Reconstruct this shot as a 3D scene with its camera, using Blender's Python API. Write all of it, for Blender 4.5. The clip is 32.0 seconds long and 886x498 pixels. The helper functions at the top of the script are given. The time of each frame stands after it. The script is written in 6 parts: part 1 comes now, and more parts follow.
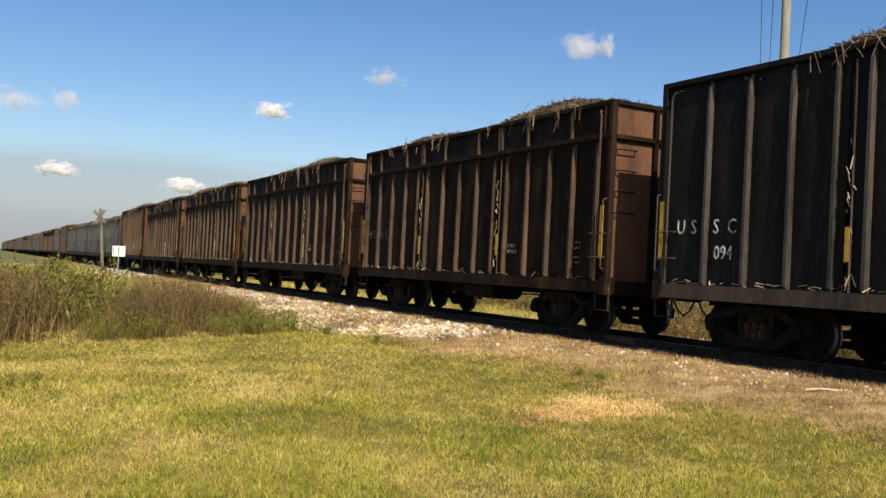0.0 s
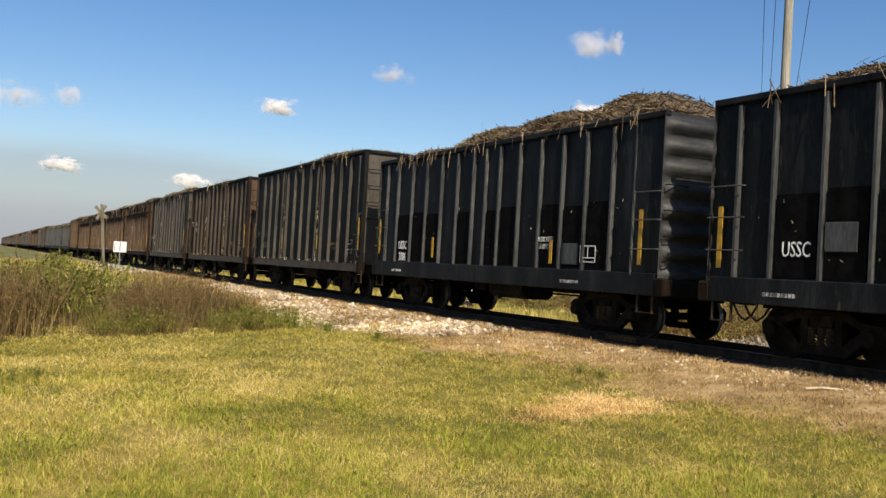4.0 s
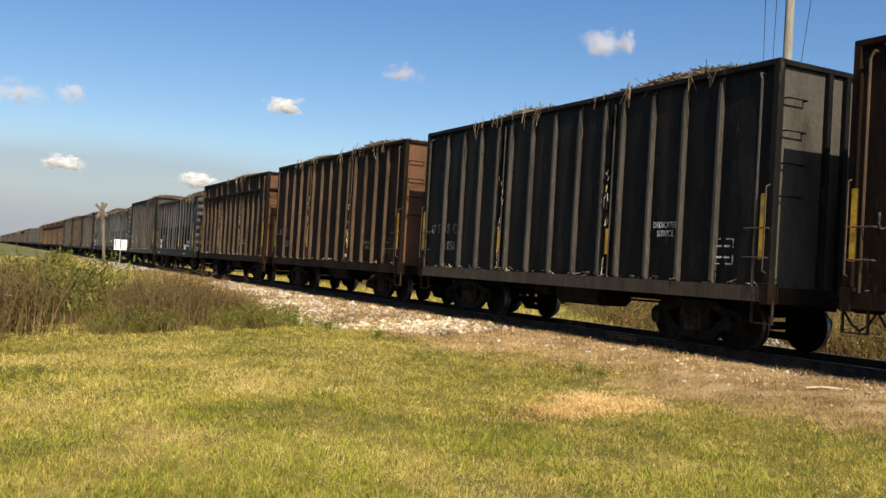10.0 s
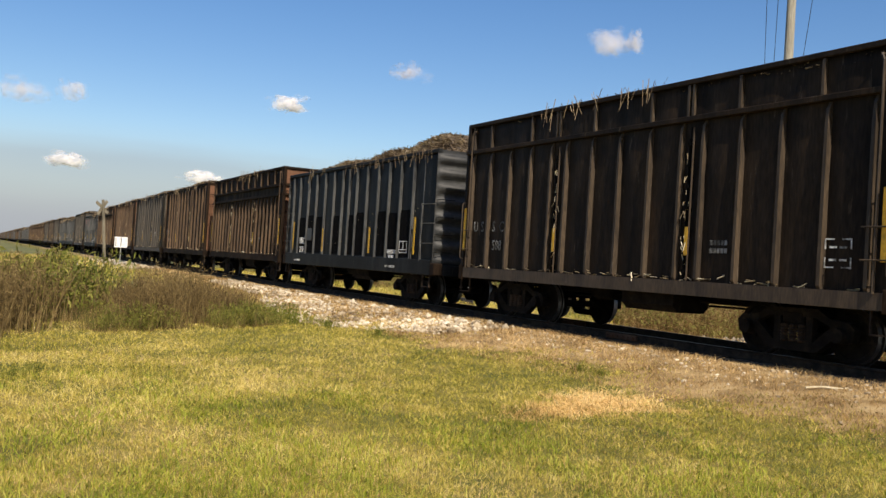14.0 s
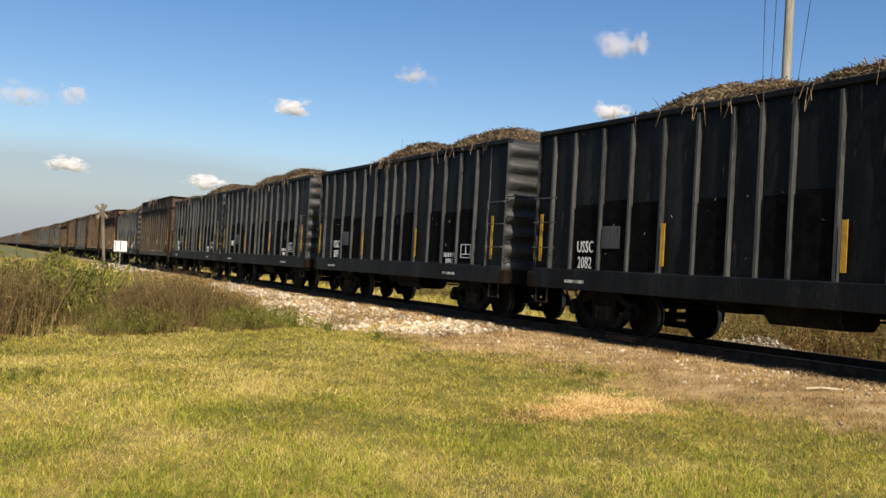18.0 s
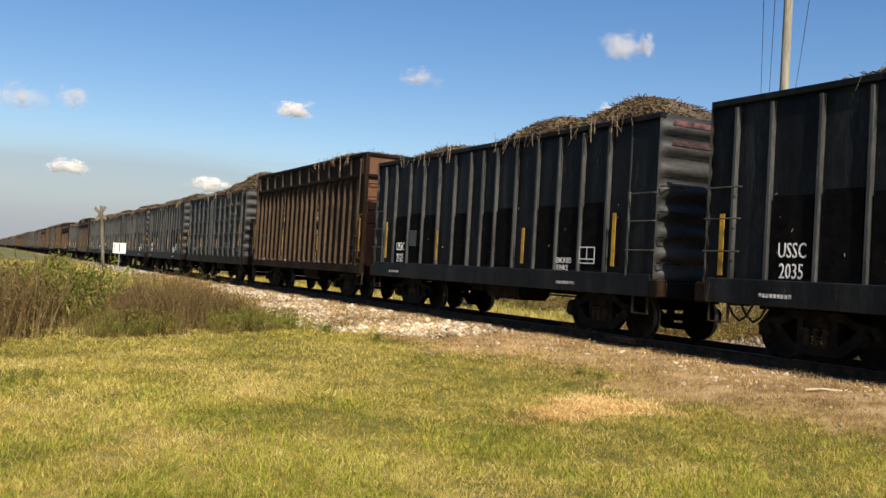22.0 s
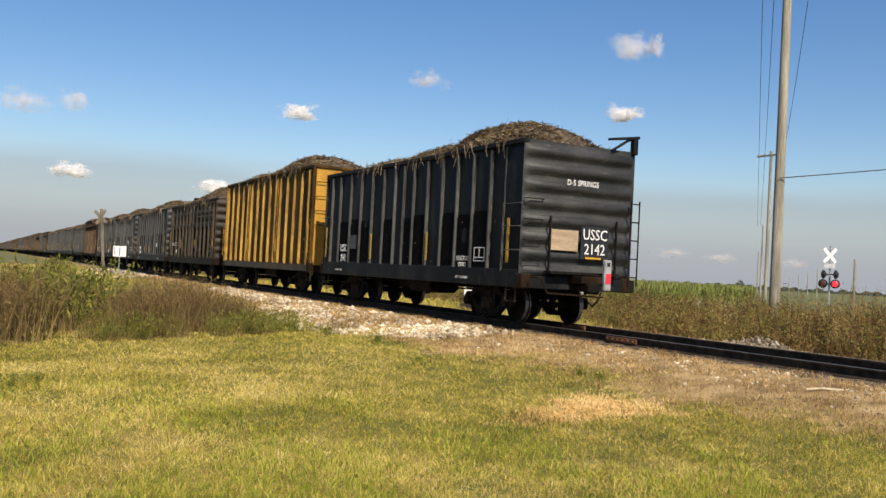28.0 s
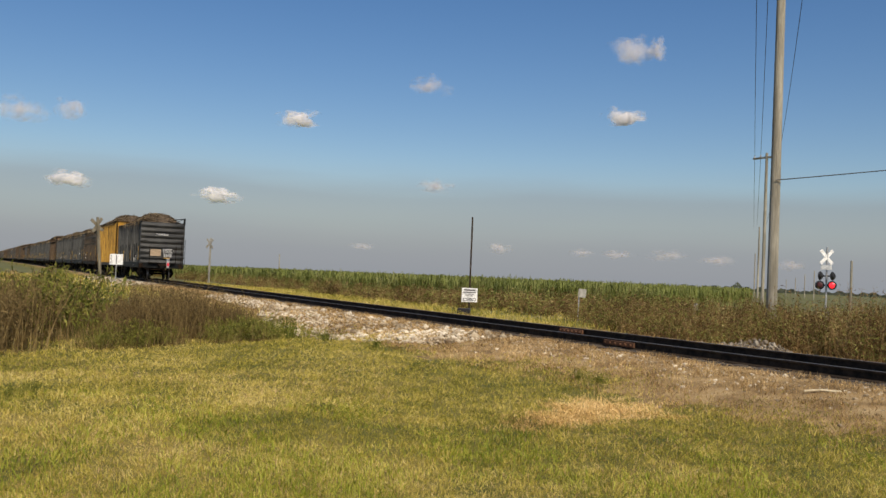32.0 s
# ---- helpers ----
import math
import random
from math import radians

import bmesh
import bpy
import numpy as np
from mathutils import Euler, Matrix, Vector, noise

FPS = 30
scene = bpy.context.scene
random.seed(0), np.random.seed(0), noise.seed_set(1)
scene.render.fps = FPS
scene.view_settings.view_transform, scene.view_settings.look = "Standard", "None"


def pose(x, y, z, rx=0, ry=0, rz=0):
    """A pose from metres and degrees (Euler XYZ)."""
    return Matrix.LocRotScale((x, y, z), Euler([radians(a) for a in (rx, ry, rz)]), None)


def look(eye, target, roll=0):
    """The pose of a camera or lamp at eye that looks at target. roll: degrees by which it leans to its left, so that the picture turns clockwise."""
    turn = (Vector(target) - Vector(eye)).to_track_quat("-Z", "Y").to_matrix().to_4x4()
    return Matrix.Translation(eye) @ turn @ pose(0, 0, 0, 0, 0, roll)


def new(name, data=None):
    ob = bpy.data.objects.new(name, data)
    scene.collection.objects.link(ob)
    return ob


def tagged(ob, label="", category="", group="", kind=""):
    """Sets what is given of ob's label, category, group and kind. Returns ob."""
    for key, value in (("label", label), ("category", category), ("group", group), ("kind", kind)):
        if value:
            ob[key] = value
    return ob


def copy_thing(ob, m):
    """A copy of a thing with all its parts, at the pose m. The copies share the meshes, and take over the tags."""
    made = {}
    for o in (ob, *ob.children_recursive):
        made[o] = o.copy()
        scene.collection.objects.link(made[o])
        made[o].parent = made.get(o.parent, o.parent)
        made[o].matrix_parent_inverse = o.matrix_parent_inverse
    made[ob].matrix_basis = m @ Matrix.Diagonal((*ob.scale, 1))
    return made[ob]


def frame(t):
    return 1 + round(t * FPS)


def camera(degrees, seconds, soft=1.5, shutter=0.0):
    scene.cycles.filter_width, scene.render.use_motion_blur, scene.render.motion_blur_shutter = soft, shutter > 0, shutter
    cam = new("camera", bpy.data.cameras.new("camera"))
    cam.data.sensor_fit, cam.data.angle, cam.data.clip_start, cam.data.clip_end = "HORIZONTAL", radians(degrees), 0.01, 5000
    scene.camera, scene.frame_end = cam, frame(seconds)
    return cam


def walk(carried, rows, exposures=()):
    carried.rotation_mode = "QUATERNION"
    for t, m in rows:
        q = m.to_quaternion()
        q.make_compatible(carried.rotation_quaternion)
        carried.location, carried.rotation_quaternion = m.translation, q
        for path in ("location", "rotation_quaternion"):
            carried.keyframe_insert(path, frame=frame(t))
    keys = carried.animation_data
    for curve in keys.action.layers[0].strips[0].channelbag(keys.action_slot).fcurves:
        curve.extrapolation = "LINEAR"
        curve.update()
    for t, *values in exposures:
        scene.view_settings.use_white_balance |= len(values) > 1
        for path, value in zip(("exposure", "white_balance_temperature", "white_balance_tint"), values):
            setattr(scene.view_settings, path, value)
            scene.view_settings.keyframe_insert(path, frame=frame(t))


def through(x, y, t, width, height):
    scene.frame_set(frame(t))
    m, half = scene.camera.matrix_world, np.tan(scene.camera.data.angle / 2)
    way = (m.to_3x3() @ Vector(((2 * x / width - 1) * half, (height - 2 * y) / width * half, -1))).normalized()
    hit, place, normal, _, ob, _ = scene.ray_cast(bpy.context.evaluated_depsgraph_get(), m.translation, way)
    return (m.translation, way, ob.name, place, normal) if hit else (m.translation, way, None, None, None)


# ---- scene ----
# World: metres, z = 0 at the top of the rails, the track runs along x and the train rolls towards -x.
EYE = Vector((0.0, 0.0, 1.074))


def aim(yaw, tilt, roll):
    """A camera pose at EYE from its bearing, tilt and lean in degrees."""
    a, b = radians(yaw), radians(tilt)
    way = Vector((math.sin(a) * math.cos(b), math.cos(a) * math.cos(b), math.sin(b)))
    return look(EYE, EYE + way * 10, roll)


cam = camera(51.08, 32.0)
PATH = [
    (0, -60.59, 1.38, 3.00), (0.5, -60.61, 1.36, 3.11), (1, -60.61, 1.34, 3.11), (1.5, -60.61, 1.30, 3.14),
    (2, -60.61, 1.30, 3.14), (2.5, -60.63, 1.33, 3.08), (3, -60.60, 1.36, 3.03), (3.5, -60.64, 1.27, 3.14),
    (5.5, -60.63, 1.14, 3.44), (6, -60.69, 1.09, 3.51), (6.5, -60.69, 1.07, 3.56), (7, -60.68, 1.10, 3.47),
    (7.5, -60.68, 1.10, 3.47), (8, -60.69, 1.07, 3.56), (8.5, -60.69, 1.07, 3.56), (9, -60.69, 1.07, 3.53),
    (9.5, -60.63, 1.13, 3.41), (10, -60.67, 1.11, 3.37), (10.5, -60.67, 1.09, 3.40), (11, -60.69, 0.98, 3.67),
    (11.5, -60.69, 0.93, 3.75), (12, -60.69, 0.98, 3.67), (12.5, -60.69, 1.02, 3.57), (13, -60.69, 1.02, 3.57),
    (13.5, -60.69, 1.02, 3.57), (14, -60.69, 1.02, 3.57), (14.5, -60.68, 1.03, 3.51), (16.5, -60.67, 1.22, 3.22),
    (17, -60.67, 1.11, 3.38), (17.5, -60.68, 1.10, 3.47), (18, -60.67, 1.18, 3.32), (18.5, -60.66, 1.20, 3.25),
    (19, -60.66, 1.13, 3.29), (19.5, -60.68, 1.12, 3.46), (20, -60.62, 1.23, 3.31), (20.5, -60.56, 1.29, 3.10),
    (21, -60.61, 1.29, 3.15), (21.5, -60.58, 1.26, 3.23), (22, -60.62, 1.28, 3.25), (22.5, -60.55, 1.36, 3.06),
    (23, -60.61, 1.29, 3.15), (23.5, -60.62, 1.24, 3.30), (24, -60.62, 1.28, 3.22), (24.5, -60.60, 1.38, 2.99),
    (25, -60.58, 1.35, 3.09), (25.5, -60.63, 1.19, 3.43), (27.5, -60.60, 1.30, 3.06), (28, -60.64, 1.37, 2.95),
    (28.5, -60.63, 1.46, 2.80), (29, -60.63, 1.52, 2.66), (29.5, -60.61, 1.52, 2.66), (30, -60.57, 1.57, 2.63),
    (30.5, -60.53, 1.72, 2.34), (31, -60.53, 1.70, 2.40), (31.5, -60.50, 1.68, 2.46), (32, -60.47, 1.69, 2.42)]
walk(cam, [(t, aim(a, b, c)) for t, a, b, c in PATH], [(0.0, 0.21, 7290, 12.2), (27.5, 0.21, 7290, 12.2), (28.2, 0.11, 7290, 12.2), (29.0, -0.15, 7290, 12.2), (30.0, -0.19, 7290, 12.2), (32.0, -0.27, 7290, 12.2)])

# ---- light ----
SUN = Vector((1.0, -0.185, 1.0)).normalized()
world = bpy.data.worlds.new("sky")
scene.world = world
world.use_nodes = True
wn = world.node_tree.nodes
wl = world.node_tree.links
wn.clear()
sky = wn.new("ShaderNodeTexSky")
sky.sky_type, sky.sun_disc = "NISHITA", False
sky.sun_elevation = math.asin(SUN.z)
sky.sun_rotation = math.atan2(SUN.x, SUN.y)
sky.air_density, sky.dust_density, sky.ozone_density = 1.0, 0.8, 2.5
back = wn.new("ShaderNodeBackground")
back.inputs["Strength"].default_value = 0.12
wout = wn.new("ShaderNodeOutputWorld")
rich = wn.new("ShaderNodeHueSaturation")
rich.inputs["Hue"].default_value, rich.inputs["Saturation"].default_value, rich.inputs["Value"].default_value = 0.508, 1.32, 1.0
wl.new(sky.outputs[0], rich.inputs["Color"])
# smoky haze low over the fields
place = wn.new("ShaderNodeTexCoord")
parts = wn.new("ShaderNodeSeparateXYZ")
wl.new(place.outputs["Generated"], parts.inputs[0])
drift = wn.new("ShaderNodeTexNoise")
drift.inputs["Scale"].default_value, drift.inputs["Detail"].default_value = 3.0, 5
longways = wn.new("ShaderNodeMapping")
longways.inputs["Scale"].default_value = (1.0, 1.0, 7.0)
wl.new(place.outputs["Generated"], longways.inputs["Vector"])
wl.new(longways.outputs[0], drift.inputs["Vector"])
height = wn.new("ShaderNodeMath")
height.operation = "MULTIPLY_ADD"
height.inputs[1].default_value = 0.035
wl.new(drift.outputs["Fac"], height.inputs[0])
wl.new(parts.outputs["Z"], height.inputs[2])
low = wn.new("ShaderNodeMapRange")
low.interpolation_type = "SMOOTHSTEP"
low.inputs["From Min"].default_value, low.inputs["From Max"].default_value = 0.155, 0.035
low.inputs["To Max"].default_value = 0.88
wl.new(height.outputs[0], low.inputs[0])
haze = wn.new("ShaderNodeMix")
haze.data_type = "RGBA"
haze.inputs[7].default_value = (2.64, 3.08, 3.92, 1)
wl.new(low.outputs[0], haze.inputs[0])
wl.new(rich.outputs[0], haze.inputs[6])
# a thin lilac layer of field smoke on top of the haze
smoke = wn.new("ShaderNodeValToRGB")
se = smoke.color_ramp.elements
se[0].position, se[0].color = 0.065, (0, 0, 0, 1)
se[1].position, se[1].color = 0.125, (0, 0, 0, 1)
se.new(0.1).color = (0.27, 0.27, 0.27, 1)
wl.new(height.outputs[0], smoke.inputs[0])
layer = wn.new("ShaderNodeMix")
layer.data_type = "RGBA"
layer.inputs[7].default_value = (2.25, 2.35, 2.85, 1)
wl.new(smoke.outputs[0], layer.inputs[0])
wl.new(haze.outputs[2], layer.inputs[6])
wl.new(layer.outputs[2], back.inputs["Color"])
wl.new(back.outputs[0], wout.inputs["Surface"])
sun = new("sun", bpy.data.lights.new("sun", "SUN"))
sun.data.energy, sun.data.angle, sun.data.color = 5.0, radians(0.53), (1.0, 0.95, 0.86)
sun.matrix_world = look(SUN * 100, (0, 0, 0))


# ---- materials ----
def node_mat(name):
    m = bpy.data.materials.new(name)
    m.use_nodes = True
    n = m.node_tree.nodes
    return m, n, m.node_tree.links, n["Principled BSDF"]


def ramp(n, stops):
    r = n.new("ShaderNodeValToRGB")
    e = r.color_ramp.elements
    e[0].position, e[0].color = stops[0][0], (*stops[0][1], 1)
    e[1].position, e[1].color = stops[-1][0], (*stops[-1][1], 1)
    for p, c in stops[1:-1]:
        e.new(p).color = (*c, 1)
    return r


def surface(name, stops, scale=3.0, rough=0.7, metal=0.0, bump=0.1, fine=40.0, stretch=(1, 1, 1), vary=0.25, spec=0.4, own=True, tight=0.62, chips=None):
    """Mottled matter: coarse stains through a colour ramp, fine grain in tint and relief, and a tone of its own for each object."""
    m, n, l, p = node_mat(name)
    co = n.new("ShaderNodeTexCoord")
    mp = n.new("ShaderNodeMapping")
    mp.inputs["Scale"].default_value = stretch
    l.new(co.outputs["Object"], mp.inputs["Vector"])
    src = mp.outputs[0]
    info = n.new("ShaderNodeObjectInfo")
    if own:
        off = n.new("ShaderNodeVectorMath")
        off.operation = "MULTIPLY_ADD"
        off.inputs[1].default_value = (37, 53, 71)
        l.new(info.outputs["Random"], off.inputs[0])
        l.new(src, off.inputs[2])
        src = off.outputs[0]
    big = n.new("ShaderNodeTexNoise")
    big.inputs["Scale"].default_value, big.inputs["Detail"].default_value, big.inputs["Roughness"].default_value = scale, 6, 0.65
    l.new(src, big.inputs["Vector"])
    small = n.new("ShaderNodeTexNoise")
    small.inputs["Scale"].default_value, small.inputs["Detail"].default_value = fine, 4
    l.new(src, small.inputs["Vector"])
    r = ramp(n, [(0.5 + (q - 0.5) * tight, c) for q, c in stops])
    l.new(big.outputs["Fac"], r.inputs[0])
    tone = r.outputs[0]
    if chips:
        spot = n.new("ShaderNodeTexNoise")
        spot.inputs["Scale"].default_value, spot.inputs["Detail"].default_value, spot.inputs["Roughness"].default_value = 7.0, 5, 0.7
        l.new(src, spot.inputs["Vector"])
        cut = n.new("ShaderNodeMapRange")
        cut.inputs["From Min"].default_value, cut.inputs["From Max"].default_value, cut.inputs["To Max"].default_value = 0.62, 0.74, 0.7
        l.new(spot.outputs["Fac"], cut.inputs[0])
        bare = n.new("ShaderNodeMix")
        bare.data_type = "RGBA"
        bare.inputs[7].default_value = (*chips, 1)
        l.new(cut.outputs[0], bare.inputs[0])
        l.new(tone, bare.inputs[6])
        tone = bare.outputs[2]
    hs = n.new("ShaderNodeHueSaturation")
    mr = n.new("ShaderNodeMapRange")
    mr.inputs["From Min"].default_value, mr.inputs["From Max"].default_value = 0.25, 0.75
    mr.inputs["To Min"].default_value, mr.inputs["To Max"].default_value = 1 - vary, 1 + vary
    l.new(small.outputs["Fac"], mr.inputs[0])
    l.new(mr.outputs[0], hs.inputs["Value"])
    l.new(tone, hs.inputs["Color"])
    l.new(hs.outputs[0], p.inputs["Base Color"])
    p.inputs["Roughness"].default_value, p.inputs["Metallic"].default_value = rough, metal
    p.inputs["Specular IOR Level"].default_value = spec
    if bump:
        b = n.new("ShaderNodeBump")
        b.inputs["Strength"].default_value, b.inputs["Distance"].default_value = bump, 0.02
        l.new(small.outputs["Fac"], b.inputs["Height"])
        l.new(b.outputs[0], p.inputs["Normal"])
    return m


def plain(name, col, rough=0.6, glow=0.0, metal=0.0):
    m, n, l, p = node_mat(name)
    p.inputs["Base Color"].default_value = (*col, 1)
    p.inputs["Roughness"].default_value, p.inputs["Metallic"].default_value = rough, metal
    if glow:
        p.inputs["Emission Color"].default_value = (*col, 1)
        p.inputs["Emission Strength"].default_value = glow
    return m


STREAK = (1.0, 1.0, 0.18)
def paint(name, dark, mid, worn, rust, post, rough=0.62, lit_tone=(0.075, 0.066, 0.052)):
    """Two finishes of one old paint: soot-stained sheets with shade added to their colour, and posts and rims rubbed by
    the loaders with sun added to theirs.
    """
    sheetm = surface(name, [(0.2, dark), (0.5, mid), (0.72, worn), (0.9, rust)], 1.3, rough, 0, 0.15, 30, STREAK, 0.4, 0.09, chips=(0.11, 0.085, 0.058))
    postm = surface(name + "_rubbed", [(0.15, mid), (0.5, post), (0.85, tuple(c * 1.5 for c in post))], 2.4, rough, 0, 0.15, 30, STREAK, 0.4, 0.35, chips=(0.2, 0.165, 0.12))
    RUBBED_LIT[sheetm.name] = postm
    # Pressed steel takes a weaker share of the posts' painted sun.
    PRESSED[sheetm.name] = surface(name + "_pressed", [(0.25, mid), (0.55, tuple(c * 0.55 for c in post)), (0.85, post)], 2.0, rough, 0, 0.15, 30, (1, 0.3, 1), 0.4, 0.35, chips=(0.15, 0.12, 0.09))
    # End finish: a paler copy of the paint with sunlight put into its colour.
    ENDS[sheetm.name] = surface(name + "_dusty_end", [(0.2, tuple(c * 0.55 for c in lit_tone)), (0.5, lit_tone), (0.8, tuple(c * 1.25 for c in lit_tone))], 1.6, 0.8, 0, 0.15, 30, (1, 1, 0.35), 0.25, 0.25, chips=tuple(c * 0.4 for c in lit_tone))
    return sheetm


RUBBED_LIT, PRESSED, ENDS = {}, {}, {}
# Sheet tones sit near black to carry the shade between the ribs.
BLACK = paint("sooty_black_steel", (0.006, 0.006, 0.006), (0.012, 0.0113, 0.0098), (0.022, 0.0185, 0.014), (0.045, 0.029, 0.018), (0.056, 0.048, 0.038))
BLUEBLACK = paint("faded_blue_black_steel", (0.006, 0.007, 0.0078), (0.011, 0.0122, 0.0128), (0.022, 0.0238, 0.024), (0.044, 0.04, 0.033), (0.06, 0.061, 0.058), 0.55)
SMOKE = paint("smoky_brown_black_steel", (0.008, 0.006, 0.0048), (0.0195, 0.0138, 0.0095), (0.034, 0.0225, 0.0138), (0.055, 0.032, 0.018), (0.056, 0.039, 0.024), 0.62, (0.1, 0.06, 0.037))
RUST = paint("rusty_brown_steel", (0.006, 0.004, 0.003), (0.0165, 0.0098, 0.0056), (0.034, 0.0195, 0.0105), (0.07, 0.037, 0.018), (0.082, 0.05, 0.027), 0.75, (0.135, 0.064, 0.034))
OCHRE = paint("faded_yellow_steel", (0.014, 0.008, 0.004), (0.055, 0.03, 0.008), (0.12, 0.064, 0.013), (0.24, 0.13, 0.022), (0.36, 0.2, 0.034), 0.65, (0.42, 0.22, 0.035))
GRIME = surface("oily_running_gear", [(0.3, (0.004, 0.0035, 0.003)), (0.6, (0.0115, 0.0095, 0.0075)), (0.85, (0.03, 0.022, 0.014))], 4.0, 0.9, 0, 0.3, 50, spec=0.12)
SCREEN = surface("dark_perforated_screen", [(0.3, (0.003, 0.003, 0.003)), (0.7, (0.008, 0.0075, 0.007))], 6.0, 0.95, 0, 0.4, 90, spec=0.05)
RAILM = surface("dark_rail_steel", [(0.3, (0.02, 0.015, 0.011)), (0.7, (0.055, 0.038, 0.025))], 5.0, 0.85, 0, 0.2, 60, spec=0.15)
RAILTOP = surface("polished_rail_head", [(0.3, (0.09, 0.08, 0.07)), (0.7, (0.15, 0.135, 0.115))], 5.0, 0.5, 0.5, 0.02, 60)
WHEELM = surface("worn_wheel_steel", [(0.3, (0.12, 0.11, 0.10)), (0.7, (0.28, 0.27, 0.26))], 5.0, 0.4, 0.7, 0.05, 60)
TIE = surface("creosoted_timber", [(0.3, (0.03, 0.024, 0.018)), (0.7, (0.09, 0.07, 0.05))], 3.0, 0.9, 0, 0.4, 60, (0.2, 1, 1))
YELLOW = surface("yellow_reflector_paint", [(0.2, (0.22, 0.12, 0.015)), (0.5, (0.52, 0.29, 0.022)), (0.8, (0.6, 0.35, 0.03))], 3.0, 0.5, 0, 0.05, 30)
REDPAINT = surface("scuffed_red_paint", [(0.35, (0.05, 0.028, 0.026)), (0.5, (0.22, 0.06, 0.05)), (0.68, (0.42, 0.13, 0.11))], 6.0, 0.6, 0, 0.1, 30)
PINKISH = surface("faded_red_paint_remnant", [(0.35, (0.03, 0.02, 0.019)), (0.52, (0.11, 0.045, 0.04)), (0.7, (0.25, 0.1, 0.088))], 6.0, 0.6, 0, 0.1, 30)
WHITE = surface("weathered_white_paint", [(0.3, (0.62, 0.62, 0.6)), (0.6, (0.84, 0.84, 0.81))], 5.0, 0.6, 0, 0.05, 30)
FADED = surface("faded_white_lettering", [(0.3, (0.08, 0.08, 0.072)), (0.48, (0.4, 0.4, 0.37)), (0.62, (0.7, 0.7, 0.66))], 7.0, 0.7, 0, 0.05, 30)
OLDWHITE = surface("grey_weathered_board", [(0.3, (0.24, 0.23, 0.19)), (0.7, (0.42, 0.40, 0.34))], 4.0, 0.8, 0, 0.2, 40, (1, 1, 0.2))
POLE = surface("weathered_pole_wood", [(0.3, (0.20, 0.18, 0.135)), (0.55, (0.32, 0.295, 0.23)), (0.8, (0.42, 0.39, 0.31))], 3.0, 0.85, 0, 0.3, 30, (1, 1, 0.1))
OLDWOOD = surface("bare_old_timber", [(0.3, (0.13, 0.11, 0.075)), (0.7, (0.27, 0.235, 0.165))], 4.0, 0.85, 0, 0.3, 40, (1, 1, 0.2))
FAINT = surface("nearly_worn_white_lettering", [(0.35, (0.03, 0.03, 0.027)), (0.5, (0.1, 0.098, 0.09)), (0.65, (0.24, 0.235, 0.215))], 7.0, 0.7, 0, 0.05, 30)
GHOST = surface("ghosted_old_lettering", [(0.35, (0.03, 0.026, 0.018)), (0.5, (0.09, 0.072, 0.04)), (0.65, (0.17, 0.135, 0.07))], 6.0, 0.7, 0, 0.05, 30)
EMBLEM = surface("worn_yellow_emblem", [(0.35, (0.05, 0.04, 0.02)), (0.55, (0.24, 0.15, 0.022)), (0.7, (0.36, 0.22, 0.03))], 6.0, 0.6, 0, 0.05, 30)
GALV = surface("galvanised_steel", [(0.3, (0.3, 0.3, 0.3)), (0.7, (0.5, 0.5, 0.49))], 6.0, 0.5, 0.5, 0.05, 40)
BLACKP = plain("black_paint", (0.012, 0.012, 0.013), 0.5)
WIRE = plain("dark_cable", (0.03, 0.03, 0.032), 0.6)
PLY = surface("raw_plywood", [(0.3, (0.30, 0.22, 0.14)), (0.7, (0.44, 0.33, 0.22))], 4.0, 0.85, 0, 0.2, 40, (0.3, 0.3, 2))
LIT = plain("red_lamp_glow", (0.9, 0.02, 0.03), 0.3, 2.2)
REDLENS = plain("dark_red_lens", (0.07, 0.012, 0.012), 0.6)
MARKER = plain("red_marker_reflector", (0.75, 0.03, 0.05), 0.35)
CHAFF = surface("dark_cane_trash", [(0.25, (0.03, 0.022, 0.015)), (0.55, (0.10, 0.072, 0.045)), (0.8, (0.22, 0.16, 0.10))], 7.0, 0.9, 0, 0.6, 40)


